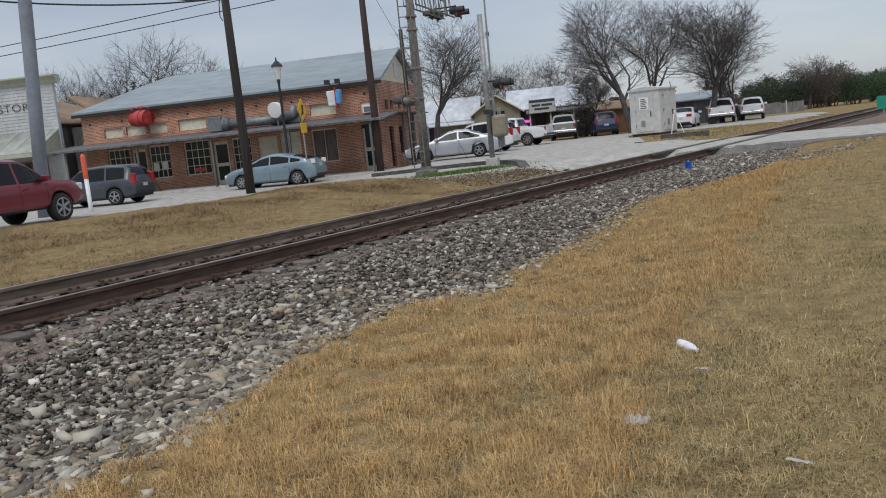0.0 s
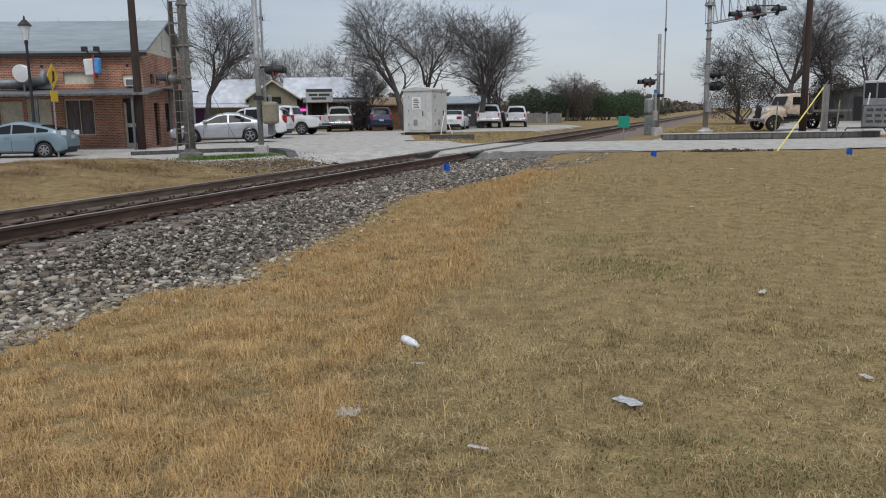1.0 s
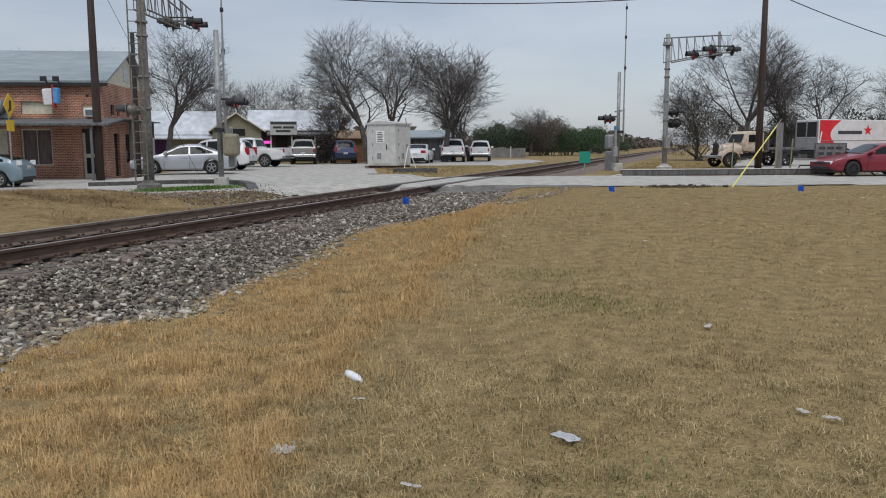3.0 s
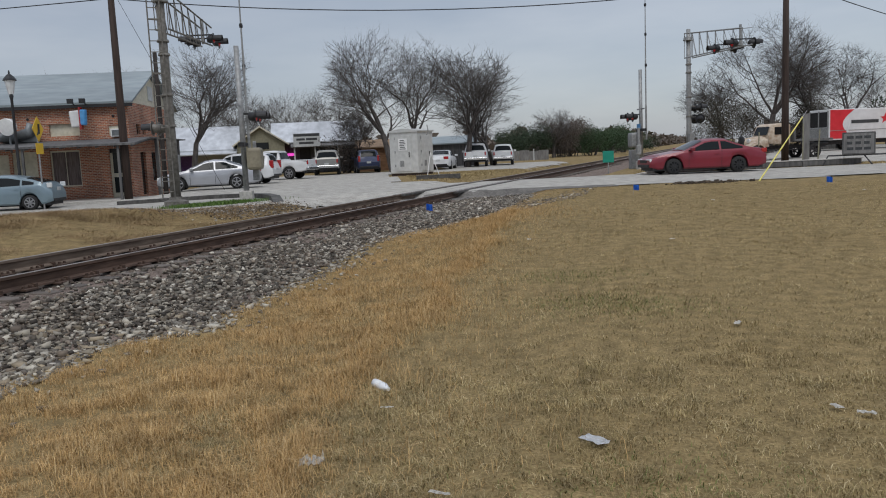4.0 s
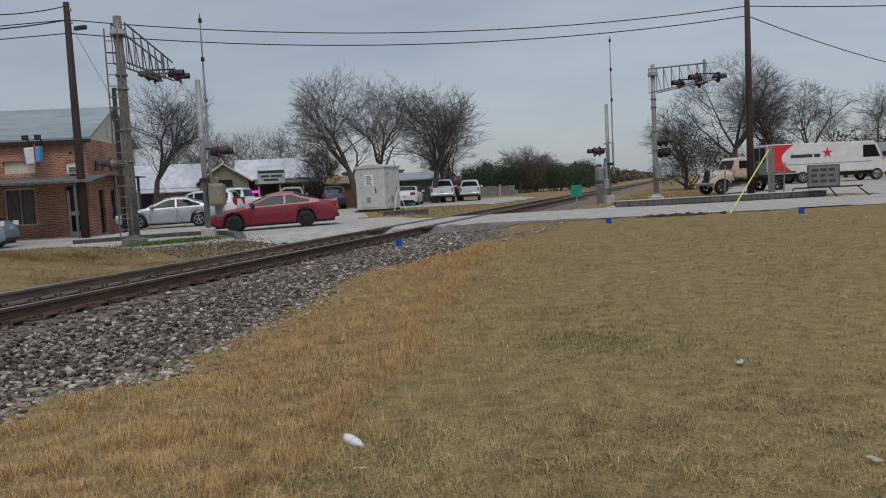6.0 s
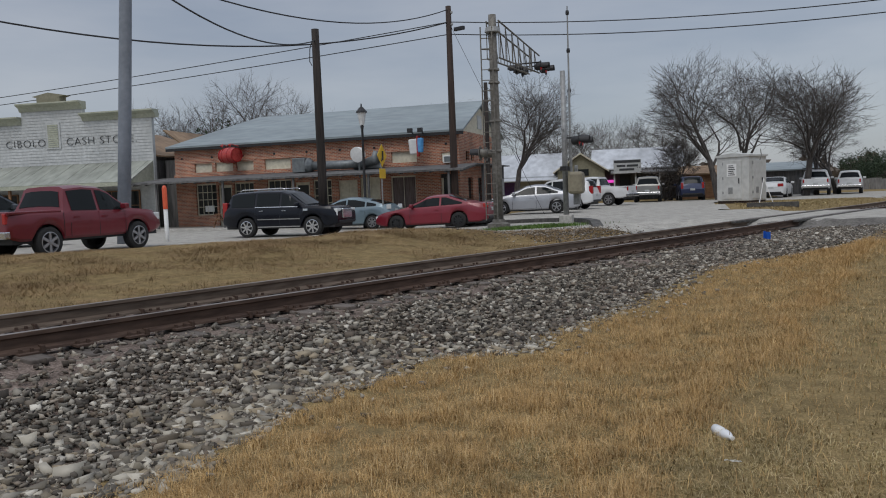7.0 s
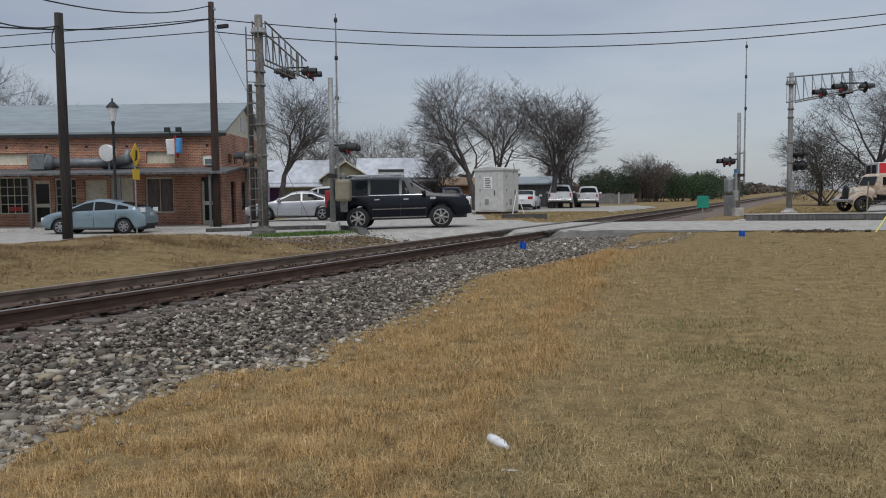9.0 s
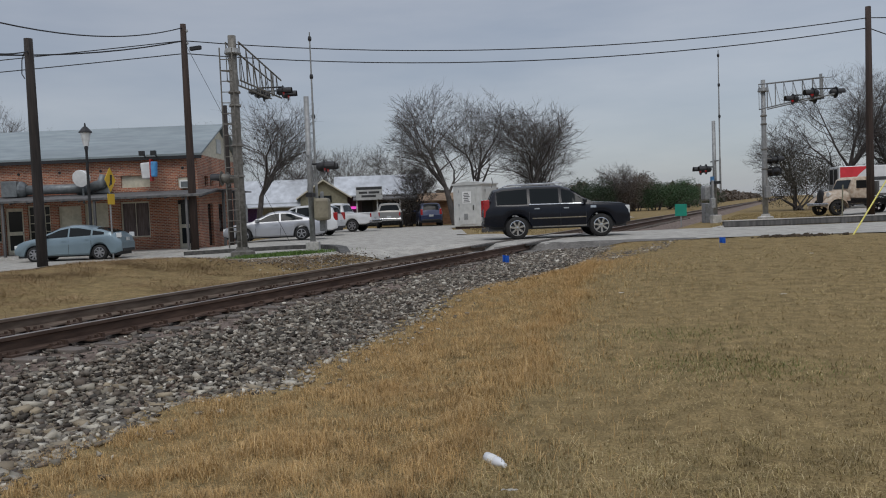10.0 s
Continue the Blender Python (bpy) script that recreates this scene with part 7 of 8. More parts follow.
def segs_mesh(name, segs, material, parent, sides):
    A = np.array([s[0][:] for s in segs])
    Bp = np.array([s[1][:] for s in segs])
    R0 = np.array([s[2] for s in segs])[:, None, None]
    R1 = np.array([s[3] for s in segs])[:, None, None]
    d = Bp - A
    d /= np.linalg.norm(d, axis=1, keepdims=True) + 1e-9
    ref = np.where(np.abs(d[:, 2:3]) < 0.9, np.array([[0.0, 0, 1]]), np.array([[1.0, 0, 0]]))
    u = np.cross(d, ref)
    u /= np.linalg.norm(u, axis=1, keepdims=True)
    w = np.cross(d, u)
    ang = np.arange(sides) * 2 * np.pi / sides
    ring = np.cos(ang)[None, :, None] * u[:, None, :] + np.sin(ang)[None, :, None] * w[:, None, :]
    V = np.concatenate([A[:, None] + ring * R0, Bp[:, None] + ring * R1], 1)
    F = []
    for i in range(sides):
        j = (i + 1) % sides
        F.append((i, j, sides + j, sides + i))
    F = np.array(F)
    faces = (F[None] + (np.arange(len(segs)) * 2 * sides)[:, None, None]).reshape(-1, 4)
    return soup(name, V.reshape(-1, 3), faces, material, parent)


def bare_tree(seed, h, m, label, spread=1.0, levels=5, trunk=0.24, lean=(0, 0), twig=0.007, name="bare_tree", fine=1):
    t = thing(name, m, label, "tree", "bare trees")
    segs = branches(seed, h, spread, levels, trunk, lean, fine)
    segs_mesh("trunk", [s for s in segs if s[2] > 0.05], BARK, t, 7)
    segs_mesh("crown", [(a, b, max(r0, twig), max(r1, twig)) for a, b, r0, r1 in segs if s_ok(r0) and r1 > 0.0023], TWIG, t, 3)
    ends = [s for s in segs if r_end(s)]
    A, E = np.array([s[0][:] for s in ends]), np.array([s[1][:] for s in ends])
    d = E - A
    u = np.cross(d, np.array([[0.37, 0.21, 0.9]]))
    u *= 0.0048 / (np.linalg.norm(u, axis=1, keepdims=True) + 1e-9)
    w = np.cross(d, u)
    w *= 0.0048 / (np.linalg.norm(w, axis=1, keepdims=True) + 1e-9)
    V = np.stack([A + u, A - 0.5 * u + 0.87 * w, A - 0.5 * u - 0.87 * w, E], 1).reshape(-1, 3)
    F = (np.array([[0, 1, 3], [1, 2, 3], [2, 0, 3]])[None] + (np.arange(len(ends)) * 4)[:, None, None]).reshape(-1, 3)
    soup("twig_fringe", V, F, TWIG, t)
    return t


def s_ok(r):
    return r <= 0.05


def r_end(seg):
    """True for the finest twigs at the ends of the limbs."""
    return seg[3] < 0.0023


def shrub(seed, m, w, h, material, label, count=2600, name="shrub", leaf=0.16, stems=True):
    """A bush of many small leaf clumps on stems, with a ragged outline."""
    t = thing(name, m, label, "shrub", "shrubs and hedge trees")
    rng = np.random.default_rng(seed)
    lobes = 9
    cx = np.stack([rng.uniform(-0.42, 0.42, lobes) * w, rng.uniform(-0.35, 0.35, lobes) * w, rng.uniform(0.30, 0.78, lobes) * h], 1)
    cr = rng.uniform(0.16, 0.30, lobes) * min(w, h * 1.2)
    pick = rng.integers(0, lobes, count)
    dirs = rng.normal(size=(count, 3))
    dirs /= np.linalg.norm(dirs, axis=1, keepdims=True)
    rad = cr[pick] * rng.uniform(0.45, 1.12, count)
    P = cx[pick] + dirs * rad[:, None] * np.array([[1.15, 1.15, 0.95]])
    P[:, 2] = np.maximum(P[:, 2], 0.03 * h + rng.random(count) * 0.15)
    a, b = rng.normal(size=(count, 3)), rng.normal(size=(count, 3))
    a /= np.linalg.norm(a, axis=1, keepdims=True)
    b = np.cross(a, b)
    b /= np.linalg.norm(b, axis=1, keepdims=True)
    s = leaf * rng.uniform(0.5, 1.3, count)[:, None]
    V = np.stack([P - a * s, P + b * s * 0.45, P + a * s, P - b * s * 0.45], 1).reshape(-1, 3)
    F = np.arange(count * 4).reshape(-1, 4)
    soup("crown", V, F, material, t)
    if stems:
        rnd = random.Random(seed)
        segs = []
        for c in cx:
            p = Vector((rnd.uniform(-0.1, 0.1) * w, rnd.uniform(-0.1, 0.1) * w, 0))
            q = Vector(c)
            mid = (p + q) / 2 + Vector((rnd.gauss(0, 0.08) * w, rnd.gauss(0, 0.08) * w, 0))
            segs += [(p, mid, 0.07, 0.05), (mid, q, 0.05, 0.02)]
        segs_mesh("stem", segs, BARK, t, 5)
    return t


LEAF_DARK = island_mat("dark_evergreen_leaves", [(0.018, 0.030, 0.018), (0.035, 0.055, 0.028), (0.05, 0.07, 0.04)], 0.8)
LEAF_OLIVE = island_mat("grey_olive_brush", [(0.035, 0.034, 0.025), (0.065, 0.059, 0.046), (0.10, 0.087, 0.072), (0.05, 0.052, 0.036)], 0.85)
LEAF_GREEN = island_mat("green_shrub_leaves", [(0.03, 0.065, 0.028), (0.05, 0.09, 0.04), (0.07, 0.10, 0.05)], 0.8)
LEAF_BROWN = island_mat("brown_brush_twigs", [(0.075, 0.060, 0.048), (0.12, 0.098, 0.08), (0.15, 0.125, 0.105)], 0.9)


def make_trees():
    bare_tree(11, 10.9, pose(*spot(22.9, 59, 0.3), 0, 0, 40), "tall bare tree with leaning forked trunk", 1.0, 5, 0.26, (-0.25, 0.05))
    bare_tree(12, 10.5, pose(*spot(21.5, 61, 0.3), 0, 0, 100), "tall bare tree behind the signal hut", 1.1, 5, 0.22)
    bare_tree(21, 10.1, pose(*spot(17.6, 64, 0.3), 0, 0, 10), "dense round-crowned bare tree beside the lot", 1.4, 5, 0.28, (0.1, 0), 0.008)
    bare_tree(23, 8.6, pose(*spot(17.0, 66, 0.3), 0, 0, 130), "bare tree beside the lot", 1.2, 4, 0.22, (0, 0), 0.010, fine=3)
    bare_tree(22, 7.2, pose(*spot(15.9, 68, 0.3), 0, 0, 200), "bare tree leaning over the parked pickups", 1.3, 5, 0.18)
    bare_tree(31, 9.6, pose(*spot(36.6, 52, 0.3), 0, 0, 0), "bare tree behind the brick shop's corner", 1.0, 5, 0.22, (0.12, 0))
    bare_tree(32, 8.6, pose(*spot(33.2, 76, 0.3), 0, 0, 0), "slender bare tree behind the low barn", 1.0, 4, 0.2, fine=3)
    bare_tree(33, 8.8, pose(*spot(29.6, 82, 0.3), 0, 0, 70), "bare tree behind the cafe roof", 1.1, 4, 0.2, fine=3)
    bare_tree(34, 8.4, pose(*spot(27.3, 80, 0.3), 0, 0, 70), "bare tree behind the cafe roof", 1.1, 4, 0.2, fine=3)
    bare_tree(35, 5.2, pose(*spot(25.6, 63, 0.3), 0, 0, 20), "small bare tree by the cafe porch", 1.0, 5, 0.12)
    bare_tree(36, 9.6, pose(*spot(40.3, 66, 0.2), 0, 0, 150), "bare tree behind the brick shop", 1.0, 4, 0.2, fine=3)
    for i, (az, d, h) in enumerate(((44.8, 80, 10.7), (47.2, 84, 10.2), (49.6, 84, 9.8), (52.4, 68, 11.2), (54.5, 64, 11.6), (56.9, 66, 10.6), (60.2, 72, 10.6))):
        bare_tree(41 + i, h, pose(*spot(az, d, 0.2), 0, 0, 60 * i), "bare tree rising behind the shop roofs", 1.1, 4, 0.22, (0, 0), 0.009, fine=3)
    for i, (az, d, h) in enumerate(((42.6, 88, 9.6), (38.6, 84, 9.8), (35.2, 90, 9.8), (31.4, 92, 9.4), (25.4, 88, 8.6), (50.9, 96, 10.4), (58.6, 90, 10.8))):
        bare_tree(141 + i, h, pose(*spot(az, d, 0.2), 0, 0, 50 * i), "grey bare tree among others behind the roofs", 1.25, 4, 0.2, (0, 0), 0.009, fine=3)
    shrub(71, pose(*spot(55.6, 62, 0.2)), 7, 7.6, LEAF_DARK, "dark evergreen crown behind the shop roof", 1600, "evergreen_tree")
    # across the road
    bare_tree(51, 11.4, pose(*spot(-2.7, 70, 0.4), 0, 0, 30), "tall wide bare tree beside the vintage truck", 1.2, 5, 0.3)
    bare_tree(52, 10.0, pose(*spot(-5.0, 73, 0.4), 0, 0, 80), "wide bare tree behind the delivery van", 1.35, 5, 0.28, (-0.1, 0))
    bare_tree(53, 9.2, pose(*spot(-7.4, 76, 0.4), 0, 0, 80), "wide bare tree behind the delivery van", 1.35, 5, 0.24)
    bare_tree(54, 7.6, pose(*spot(0.3, 72, 0.4), 0, 0, 80), "bare tree beside the track", 1.3, 5, 0.18)
    bare_tree(55, 9.2, pose(*spot(-11.3, 84, 0.4), 0, 0, 10), "bare tree beside the salmon building", 1.1, 5, 0.22)
    bare_tree(56, 7.6, pose(*spot(-9.4, 88, 0.4), 0, 0, 50), "bare tree beyond the delivery van", 1.1, 4, 0.2, fine=3)
    shrub(81, pose(*spot(0.1, 69, 0.35)), 5.5, 4.6, LEAF_OLIVE, "dense dark olive bush beside the track", 16000, leaf=0.055)
    shrub(82, pose(*spot(-2.6, 74, 0.35)), 8.5, 5.2, LEAF_OLIVE, "dense dark olive bush behind the truck", 18000, leaf=0.055)
    shrub(83, pose(*spot(-10.6, 88, 0.35)), 6.0, 4.6, LEAF_DARK, "dark evergreen behind the van", 2200)
    shrub(84, pose(*spot(-5.4, 80, 0.35)), 8, 3.4, LEAF_BROWN, "brown bare brush behind the truck", 2600)
    # hedge trees along the far side of the track
    k = 0
    for az, d, w, h, mt in ((14.4, 92, 5, 3.6, LEAF_DARK), (13.4, 96, 6, 4.2, LEAF_DARK), (12.6, 100, 6, 3.6, LEAF_DARK), (11.2, 98, 6, 4.8, LEAF_BROWN), (10.3, 102, 6, 5.0, LEAF_BROWN), (9.0, 100, 6, 3.8, LEAF_GREEN), (8.0, 106, 7, 4.0, LEAF_GREEN), (7.0, 118, 7, 3.8, LEAF_GREEN), (6.2, 130, 8, 3.4, LEAF_DARK)):
        shrub(90 + k, pose(*spot(az, d, 0.2)), w, h, mt, "hedge bush along the far side of the track", 8000, leaf=0.085)
        k += 1
    bare_tree(61, 6.4, pose(*spot(11.6, 96, 0.2), 0, 0, 10), "bare tree rising from the hedge", 1.2, 4, 0.22, fine=3)
    bare_tree(62, 5.6, pose(*spot(10.5, 104, 0.2), 0, 0, 60), "bare tree rising from the hedge", 1.2, 4, 0.22, fine=3)
    shrub(120, pose(*spot(26.2, 63.5, 0.3)), 3.0, 3.0, LEAF_BROWN, "brown bare vine bush by the cafe", 1300, leaf=0.08)
    # woods far down both sides of the line, and a far belt of trees
    rng = np.random.default_rng(9)
    V, n = [], 0
    P = []
    for _ in range(16000):
        side = rng.random()
        y = 135 + 700 * rng.random() ** 1.6
        x = -13 - 18 * rng.random() - 0.02 * y if side < 0.75 else 12 + 0.05 * y + 20 * rng.random()
        P.append((x, y, 0.2 + (3.0 + 0.7 * math.sin(y * 0.13) + 0.4 * math.sin(y * 0.41)) * rng.random() ** 0.8))
    for _ in range(15000):
        a = rng.uniform(-40, 100)
        d = rng.uniform(150, 210)
        q = spot(a, d)
        if abs(q.x + 8) < 16:
            continue
        P.append((q.x, q.y, 0.2 + (4.2 + 0.9 * math.sin(a * 1.9) + 0.6 * math.sin(a * 5.1)) * rng.random() ** 0.8))
    P = np.array(P)
    cnt = len(P)
    a = rng.normal(size=(cnt, 3))
    a /= np.linalg.norm(a, axis=1, keepdims=True)
    b = np.cross(a, rng.normal(size=(cnt, 3)))
    b /= np.linalg.norm(b, axis=1, keepdims=True)
    s = rng.uniform(0.5, 1.2, cnt)[:, None]
    V = np.stack([P - a * s, P + b * s * 0.5, P + a * s, P - b * s * 0.5], 1).reshape(-1, 3)
    soup("far_woods", V, np.arange(cnt * 4).reshape(-1, 4), LEAF_BROWN, label="brown winter woods far off round the town", category="woods", kind="stuff")


# ---------------------------------------------------------------- grass and litter


def blades(name, P, length, width, lean, material, label, rng, far=False):
    """Bent blades of grass: P roots (n, 3)."""
    n = len(P)
    az = 2.6 * np.sin(1.9 * P[:, 0] + 0.8 * P[:, 1]) + 2.2 * np.sin(2.7 * P[:, 1] - 1.3 * P[:, 0] + 1.0) + rng.normal(0, 2.2, n)
    d = np.stack([np.cos(az), np.sin(az), np.zeros(n)], 1)
    t = np.stack([-np.sin(az), np.cos(az), np.zeros(n)], 1)
    L, Wd, K = length[:, None], width[:, None], lean[:, None]
    up = np.array([[0, 0, 1.0]])
    mid = P + up * L * 0.55 * np.sqrt(np.clip(1 - K * K * 0.25, 0.1, 1)) + d * L * 0.30 * K
    tip = P + up * L * np.clip(1.0 - 0.55 * K, 0.12, 1) + d * L * 0.95 * K
    V = np.stack([P - t * Wd, P + t * Wd, mid - t * Wd * 0.75, mid + t * Wd * 0.75, tip], 1)
    F = np.array([[0, 1, 3], [0, 3, 2], [2, 3, 4]])
    faces = (F[None] + (np.arange(n) * 5)[:, None, None]).reshape(-1, 3)
    if far:
        V, faces = np.stack([P - t * Wd, P + t * Wd, tip], 1), np.arange(n * 3).reshape(-1, 3)
    return soup(name, V.reshape(-1, 3), faces, material, label=label, category="grass", kind="stuff")


STRAW = island_mat("tall_straw_grass", [(0.22, 0.13, 0.049), (0.46, 0.295, 0.118), (0.60, 0.41, 0.185), (0.34, 0.21, 0.08), (0.70, 0.53, 0.29)], 0.75, 0.2, 0.35, (0.42, 0.25, 0.10), 1.2, 0.25, 6.0)
MOWN = island_mat("mown_dormant_grass", [(0.15, 0.114, 0.047), (0.30, 0.228, 0.106), (0.43, 0.332, 0.166), (0.205, 0.166, 0.062), (0.60, 0.49, 0.29)], 0.8, 0.2, 0.62, (0.235, 0.165, 0.073), 0.42, 0.32, 5.5)
VERGE = island_mat("grey_straw_grass", [(0.24, 0.166, 0.086), (0.30, 0.21, 0.113), (0.35, 0.25, 0.14)], 0.85, 0.15, 0.55, (0.20, 0.134, 0.068), 0.6, 0.28, 1.3)
LAWNGREEN = island_mat("green_lawn_shoots", [(0.10, 0.12, 0.035), (0.16, 0.17, 0.055), (0.22, 0.21, 0.08)], 0.8, 0.2)
FRESH = island_mat("fresh_green_weeds", [(0.05, 0.10, 0.02), (0.09, 0.16, 0.035), (0.13, 0.19, 0.05)], 0.8, 0.2)


def tall_edge(y):
    return -1.0 - 0.172 * y + 0.22 * noise.noise((0, y * 0.6, 4.2))


def make_dirt():
    ys, us = np.arange(2.0, 23.6, 0.3), [0, 0.2, 0.5, 1, 1.6, 2.4, 3.4, 4.6, 6.0, 7.6]
    V = []
    for y in ys:
        for k, u in enumerate(us):
            x = dirt_edge(y) + u
            V.append((x, y, ground_z(x, y) + (-0.01 if k == 0 else 0.014 + 0.01 * noise.noise((x * 1.5, y * 1.5, 0)))))
    m = len(us)
    F = [(j * m + i, j * m + i + 1, (j + 1) * m + i + 1, (j + 1) * m + i) for j in range(len(ys) - 1) for i in range(m - 1)]
    soup("bare_dirt", np.array(V), np.array(F), DIRT, label="bare trodden grey dirt beside the lawn", category="ground", kind="structure")


def lattice(x, y, seed):
    """Smooth random values over the plan, about -0.6 to 0.6, for arrays of places."""
    i, j = np.floor(x), np.floor(y)
    u, v = x - i, y - j
    u, v = u * u * (3 - 2 * u), v * v * (3 - 2 * v)

    def corner(a, b):
        q = np.sin(a * 127.1 + b * 311.7 + seed * 74.7) * 43758.5453
        return q - np.floor(q)
    low = corner(i, j) * (1 - u) + corner(i + 1, j) * u
    high = corner(i, j + 1) * (1 - u) + corner(i + 1, j + 1) * u
    return (low * (1 - v) + high * v) * 1.2 - 0.6


def smooth(v, a, b):
    k = np.clip((v - a) / (b - a), 0, 1)
    return k * k * (3 - 2 * k)


def make_grass():
    make_dirt()
    rng = np.random.default_rng(17)
    gx, gy = np.arange(-24, 22, 0.25), np.arange(-8, 30, 0.25)
    heights = np.array([[ground_z(x, y) for x in gx] for y in gy])
    hard = np.array([[paved(*sn(x, y), x, y) for x in gx] for y in gy])
    ty = np.arange(-10, 40, 0.1)
    gravel_row, tall_row, dirt_row = (np.array([f(y) for y in ty]) for f in (gravel_edge, tall_edge, dirt_edge))

    def level(x, y):
        i, j = np.clip((x + 24) / 0.25, 0, len(gx) - 1.01), np.clip((y + 8) / 0.25, 0, len(gy) - 1.01)
        a, b = i.astype(int), j.astype(int)
        u, v = i - a, j - b
        return (heights[b, a] * (1 - u) + heights[b, a + 1] * u) * (1 - v) + (heights[b + 1, a] * (1 - u) + heights[b + 1, a + 1] * u) * v

    # tall straw between the stones and the mown lawn
    n = 520000
    y = 0.6 + 24.5 * rng.random(n) ** 1.7
    x0, x1 = np.interp(y, ty, gravel_row) - 0.1, np.interp(y, ty, tall_row)
    x = x0 + (x1 - x0) * rng.random(n)
    stray = np.where(rng.random(n) < 0.22, rng.exponential(0.5, n), 0.0) + 0.35 * lattice(y * 0.9, y * 0.0, 13.0)
    x, x1 = x + stray, x1 + np.abs(rng.normal(0, 0.16, n)) + np.maximum(stray, 0.0) + 0.05
    x = x + rng.normal(0, 0.12, n)
    c = (0.45 * lattice(x * 1.3, y * 1.3, 2.0) + 0.8 * lattice(x * 4.1, y * 4.1, 6.0)) * (1 - 0.6 * smooth(y, 4, 12))
    edge = np.clip(np.minimum((x1 - x) / 0.14, (x - x0) / 0.5 + 0.25), 0, 1)
    ridge = np.exp(-((x1 - x - 0.32) / 0.26) ** 2)
    keep = rng.random(n) < (0.5 + 0.6 * c + 0.5 * lattice(x * 9.0, y * 9.0, 11.0) + 0.35 * ridge) * (0.35 + 0.65 * smooth(x - x0, 0.0, 0.7))
    x, y, c, edge, ridge = x[keep], y[keep], c[keep], edge[keep], ridge[keep]
    P = np.stack([x, y, level(x, y) - 0.01], 1)
    L = (0.05 + 0.12 * np.maximum(0.0, 0.4 + c) + 0.06 * ridge) * (0.35 + 0.65 * edge) * rng.uniform(0.55, 1.25, len(x))
    wide = 0.0015 * np.clip(y / 8, 1, 2.2) * rng.uniform(0.6, 1.4, len(x))
    bend = rng.uniform(0.35, 1.5, len(x))
    split = 9.0 + rng.normal(0, 1.2, len(x))
    for near, name, tone, label in ((True, "tall_dry_grass", STRAW, "tall dry orange-brown grass between ballast and lawn"), (False, "far_dry_grass", STRAW, "tall dry orange-brown grass along the ballast farther on")):
        m = (y < split) == near
        blades(name, P[m], L[m], wide[m], bend[m], tone, label, rng, not near)
    # mown lawn
    n = 820000
    y = 1.6 + 24.5 * rng.random(n) ** 1.9
    xa, xb = np.interp(y, ty, tall_row) - 1.1, 3.2 + 0.62 * y
    x = xa + (xb - xa) * rng.random(n)
    c = 0.3 * lattice(x * 1.1, y * 1.1, 9.0) + 0.55 * lattice(x * 3.7, y * 3.7, 1.0) + 0.7 * lattice(x * 9.0, y * 9.0, 4.0)
    e = np.interp(y, ty, dirt_row) + 0.5 * lattice(x * 1.7, y * 1.7, 3.0)
    keep = rng.random(n) < (0.6 + 0.75 * c) * (1 - 0.95 * smooth(x, e - 0.9, e + 0.6))
    keep &= sn(x, y)[1] < 24.6 + 0.5 * lattice(x * 0.9, y * 0.9, 5.0)
    x, y, c = x[keep], y[keep], c[keep]
    P = np.stack([x, y, level(x, y) - 0.006], 1)
    L = (0.036 + 0.05 * np.maximum(0.0, 0.4 + c)) * rng.uniform(0.5, 1.3, len(x))
    wide = 0.0019 * np.clip(y / 6, 1, 2.6) * rng.uniform(0.5, 1.4, len(x))
    bend = rng.uniform(0.6, 1.6, len(x))
    split = 7.5 + 5.0 * lattice(x * 0.7, y * 0.7, 8.0) + rng.normal(0, 1.0, len(x))
    for near, name, tone, label in ((True, "mown_grass", MOWN, "short mown dormant lawn, straw with green tints"), (False, "far_lawn_grass", MOWN, "short dormant lawn farther from the track bend")):
        m = (y < split) == near
        blades(name, P[m], L[m], wide[m], bend[m], tone, label, rng, not near)
    q = np.concatenate([rng.normal((cx, cy, 0), (0.45, 0.3, 0), (700, 3)) for cx, cy in ((-0.9, 8.6), (-0.3, 8.2), (-1.3, 10.2), (0.5, 3.6))])
    q[:, 2] = level(q[:, 0], q[:, 1]) - 0.005
    blades("green_tufts", q, rng.uniform(0.03, 0.07, len(q)), np.full(len(q), 0.003), rng.uniform(0.5, 1.5, len(q)), LAWNGREEN, "thin patches of green shoots in the dormant lawn", rng)
    # rough matted verge beyond the track
    n = 680000
    y, x = -6 + 34 * rng.random(n), -10.6 - 10.4 * rng.random(n)
    c = lattice(x * 0.8, y * 0.8, 3.0) + 0.6 * lattice(x * 2.1, y * 2.1, 7.0)
    keep = (rng.random(n) < 0.66 + 0.45 * c) & (sn(x, y)[1] < 24.5) & (y > -3 + 0.1 * x)
    keep &= ~((x > -11.6) & (rng.random(n) < 0.5))
    keep &= ~hard[np.clip(((y + 8) / 0.25).round().astype(int), 0, len(gy) - 1), np.clip(((x + 24) / 0.25).round().astype(int), 0, len(gx) - 1)]
    x, y, c = x[keep], y[keep], c[keep]
    P = np.stack([x, y, level(x, y) - 0.01], 1)
    L = (0.07 + 0.13 * np.maximum(0, 0.4 + c)) * np.where(x < -18, 0.55, 1.0) * rng.uniform(0.6, 1.25, len(x))
    blades("verge_grass", P, L, 0.0036 * rng.uniform(0.7, 1.3, len(x)), rng.uniform(0.7, 1.5, len(x)), VERGE, "matted grey-straw grass on the berm beyond the track", rng, True)
    # fresh weeds at the foot of the masts, and grass across the road
    P = []
    for _ in range(5000):
        s, n = rng.normal(-5.0, 0.75), rng.normal(26.7, 0.4)
        p = st(s, n)
        P.append((p.x, p.y, ground_z(p.x, p.y) + 0.02))
    P = np.array(P)
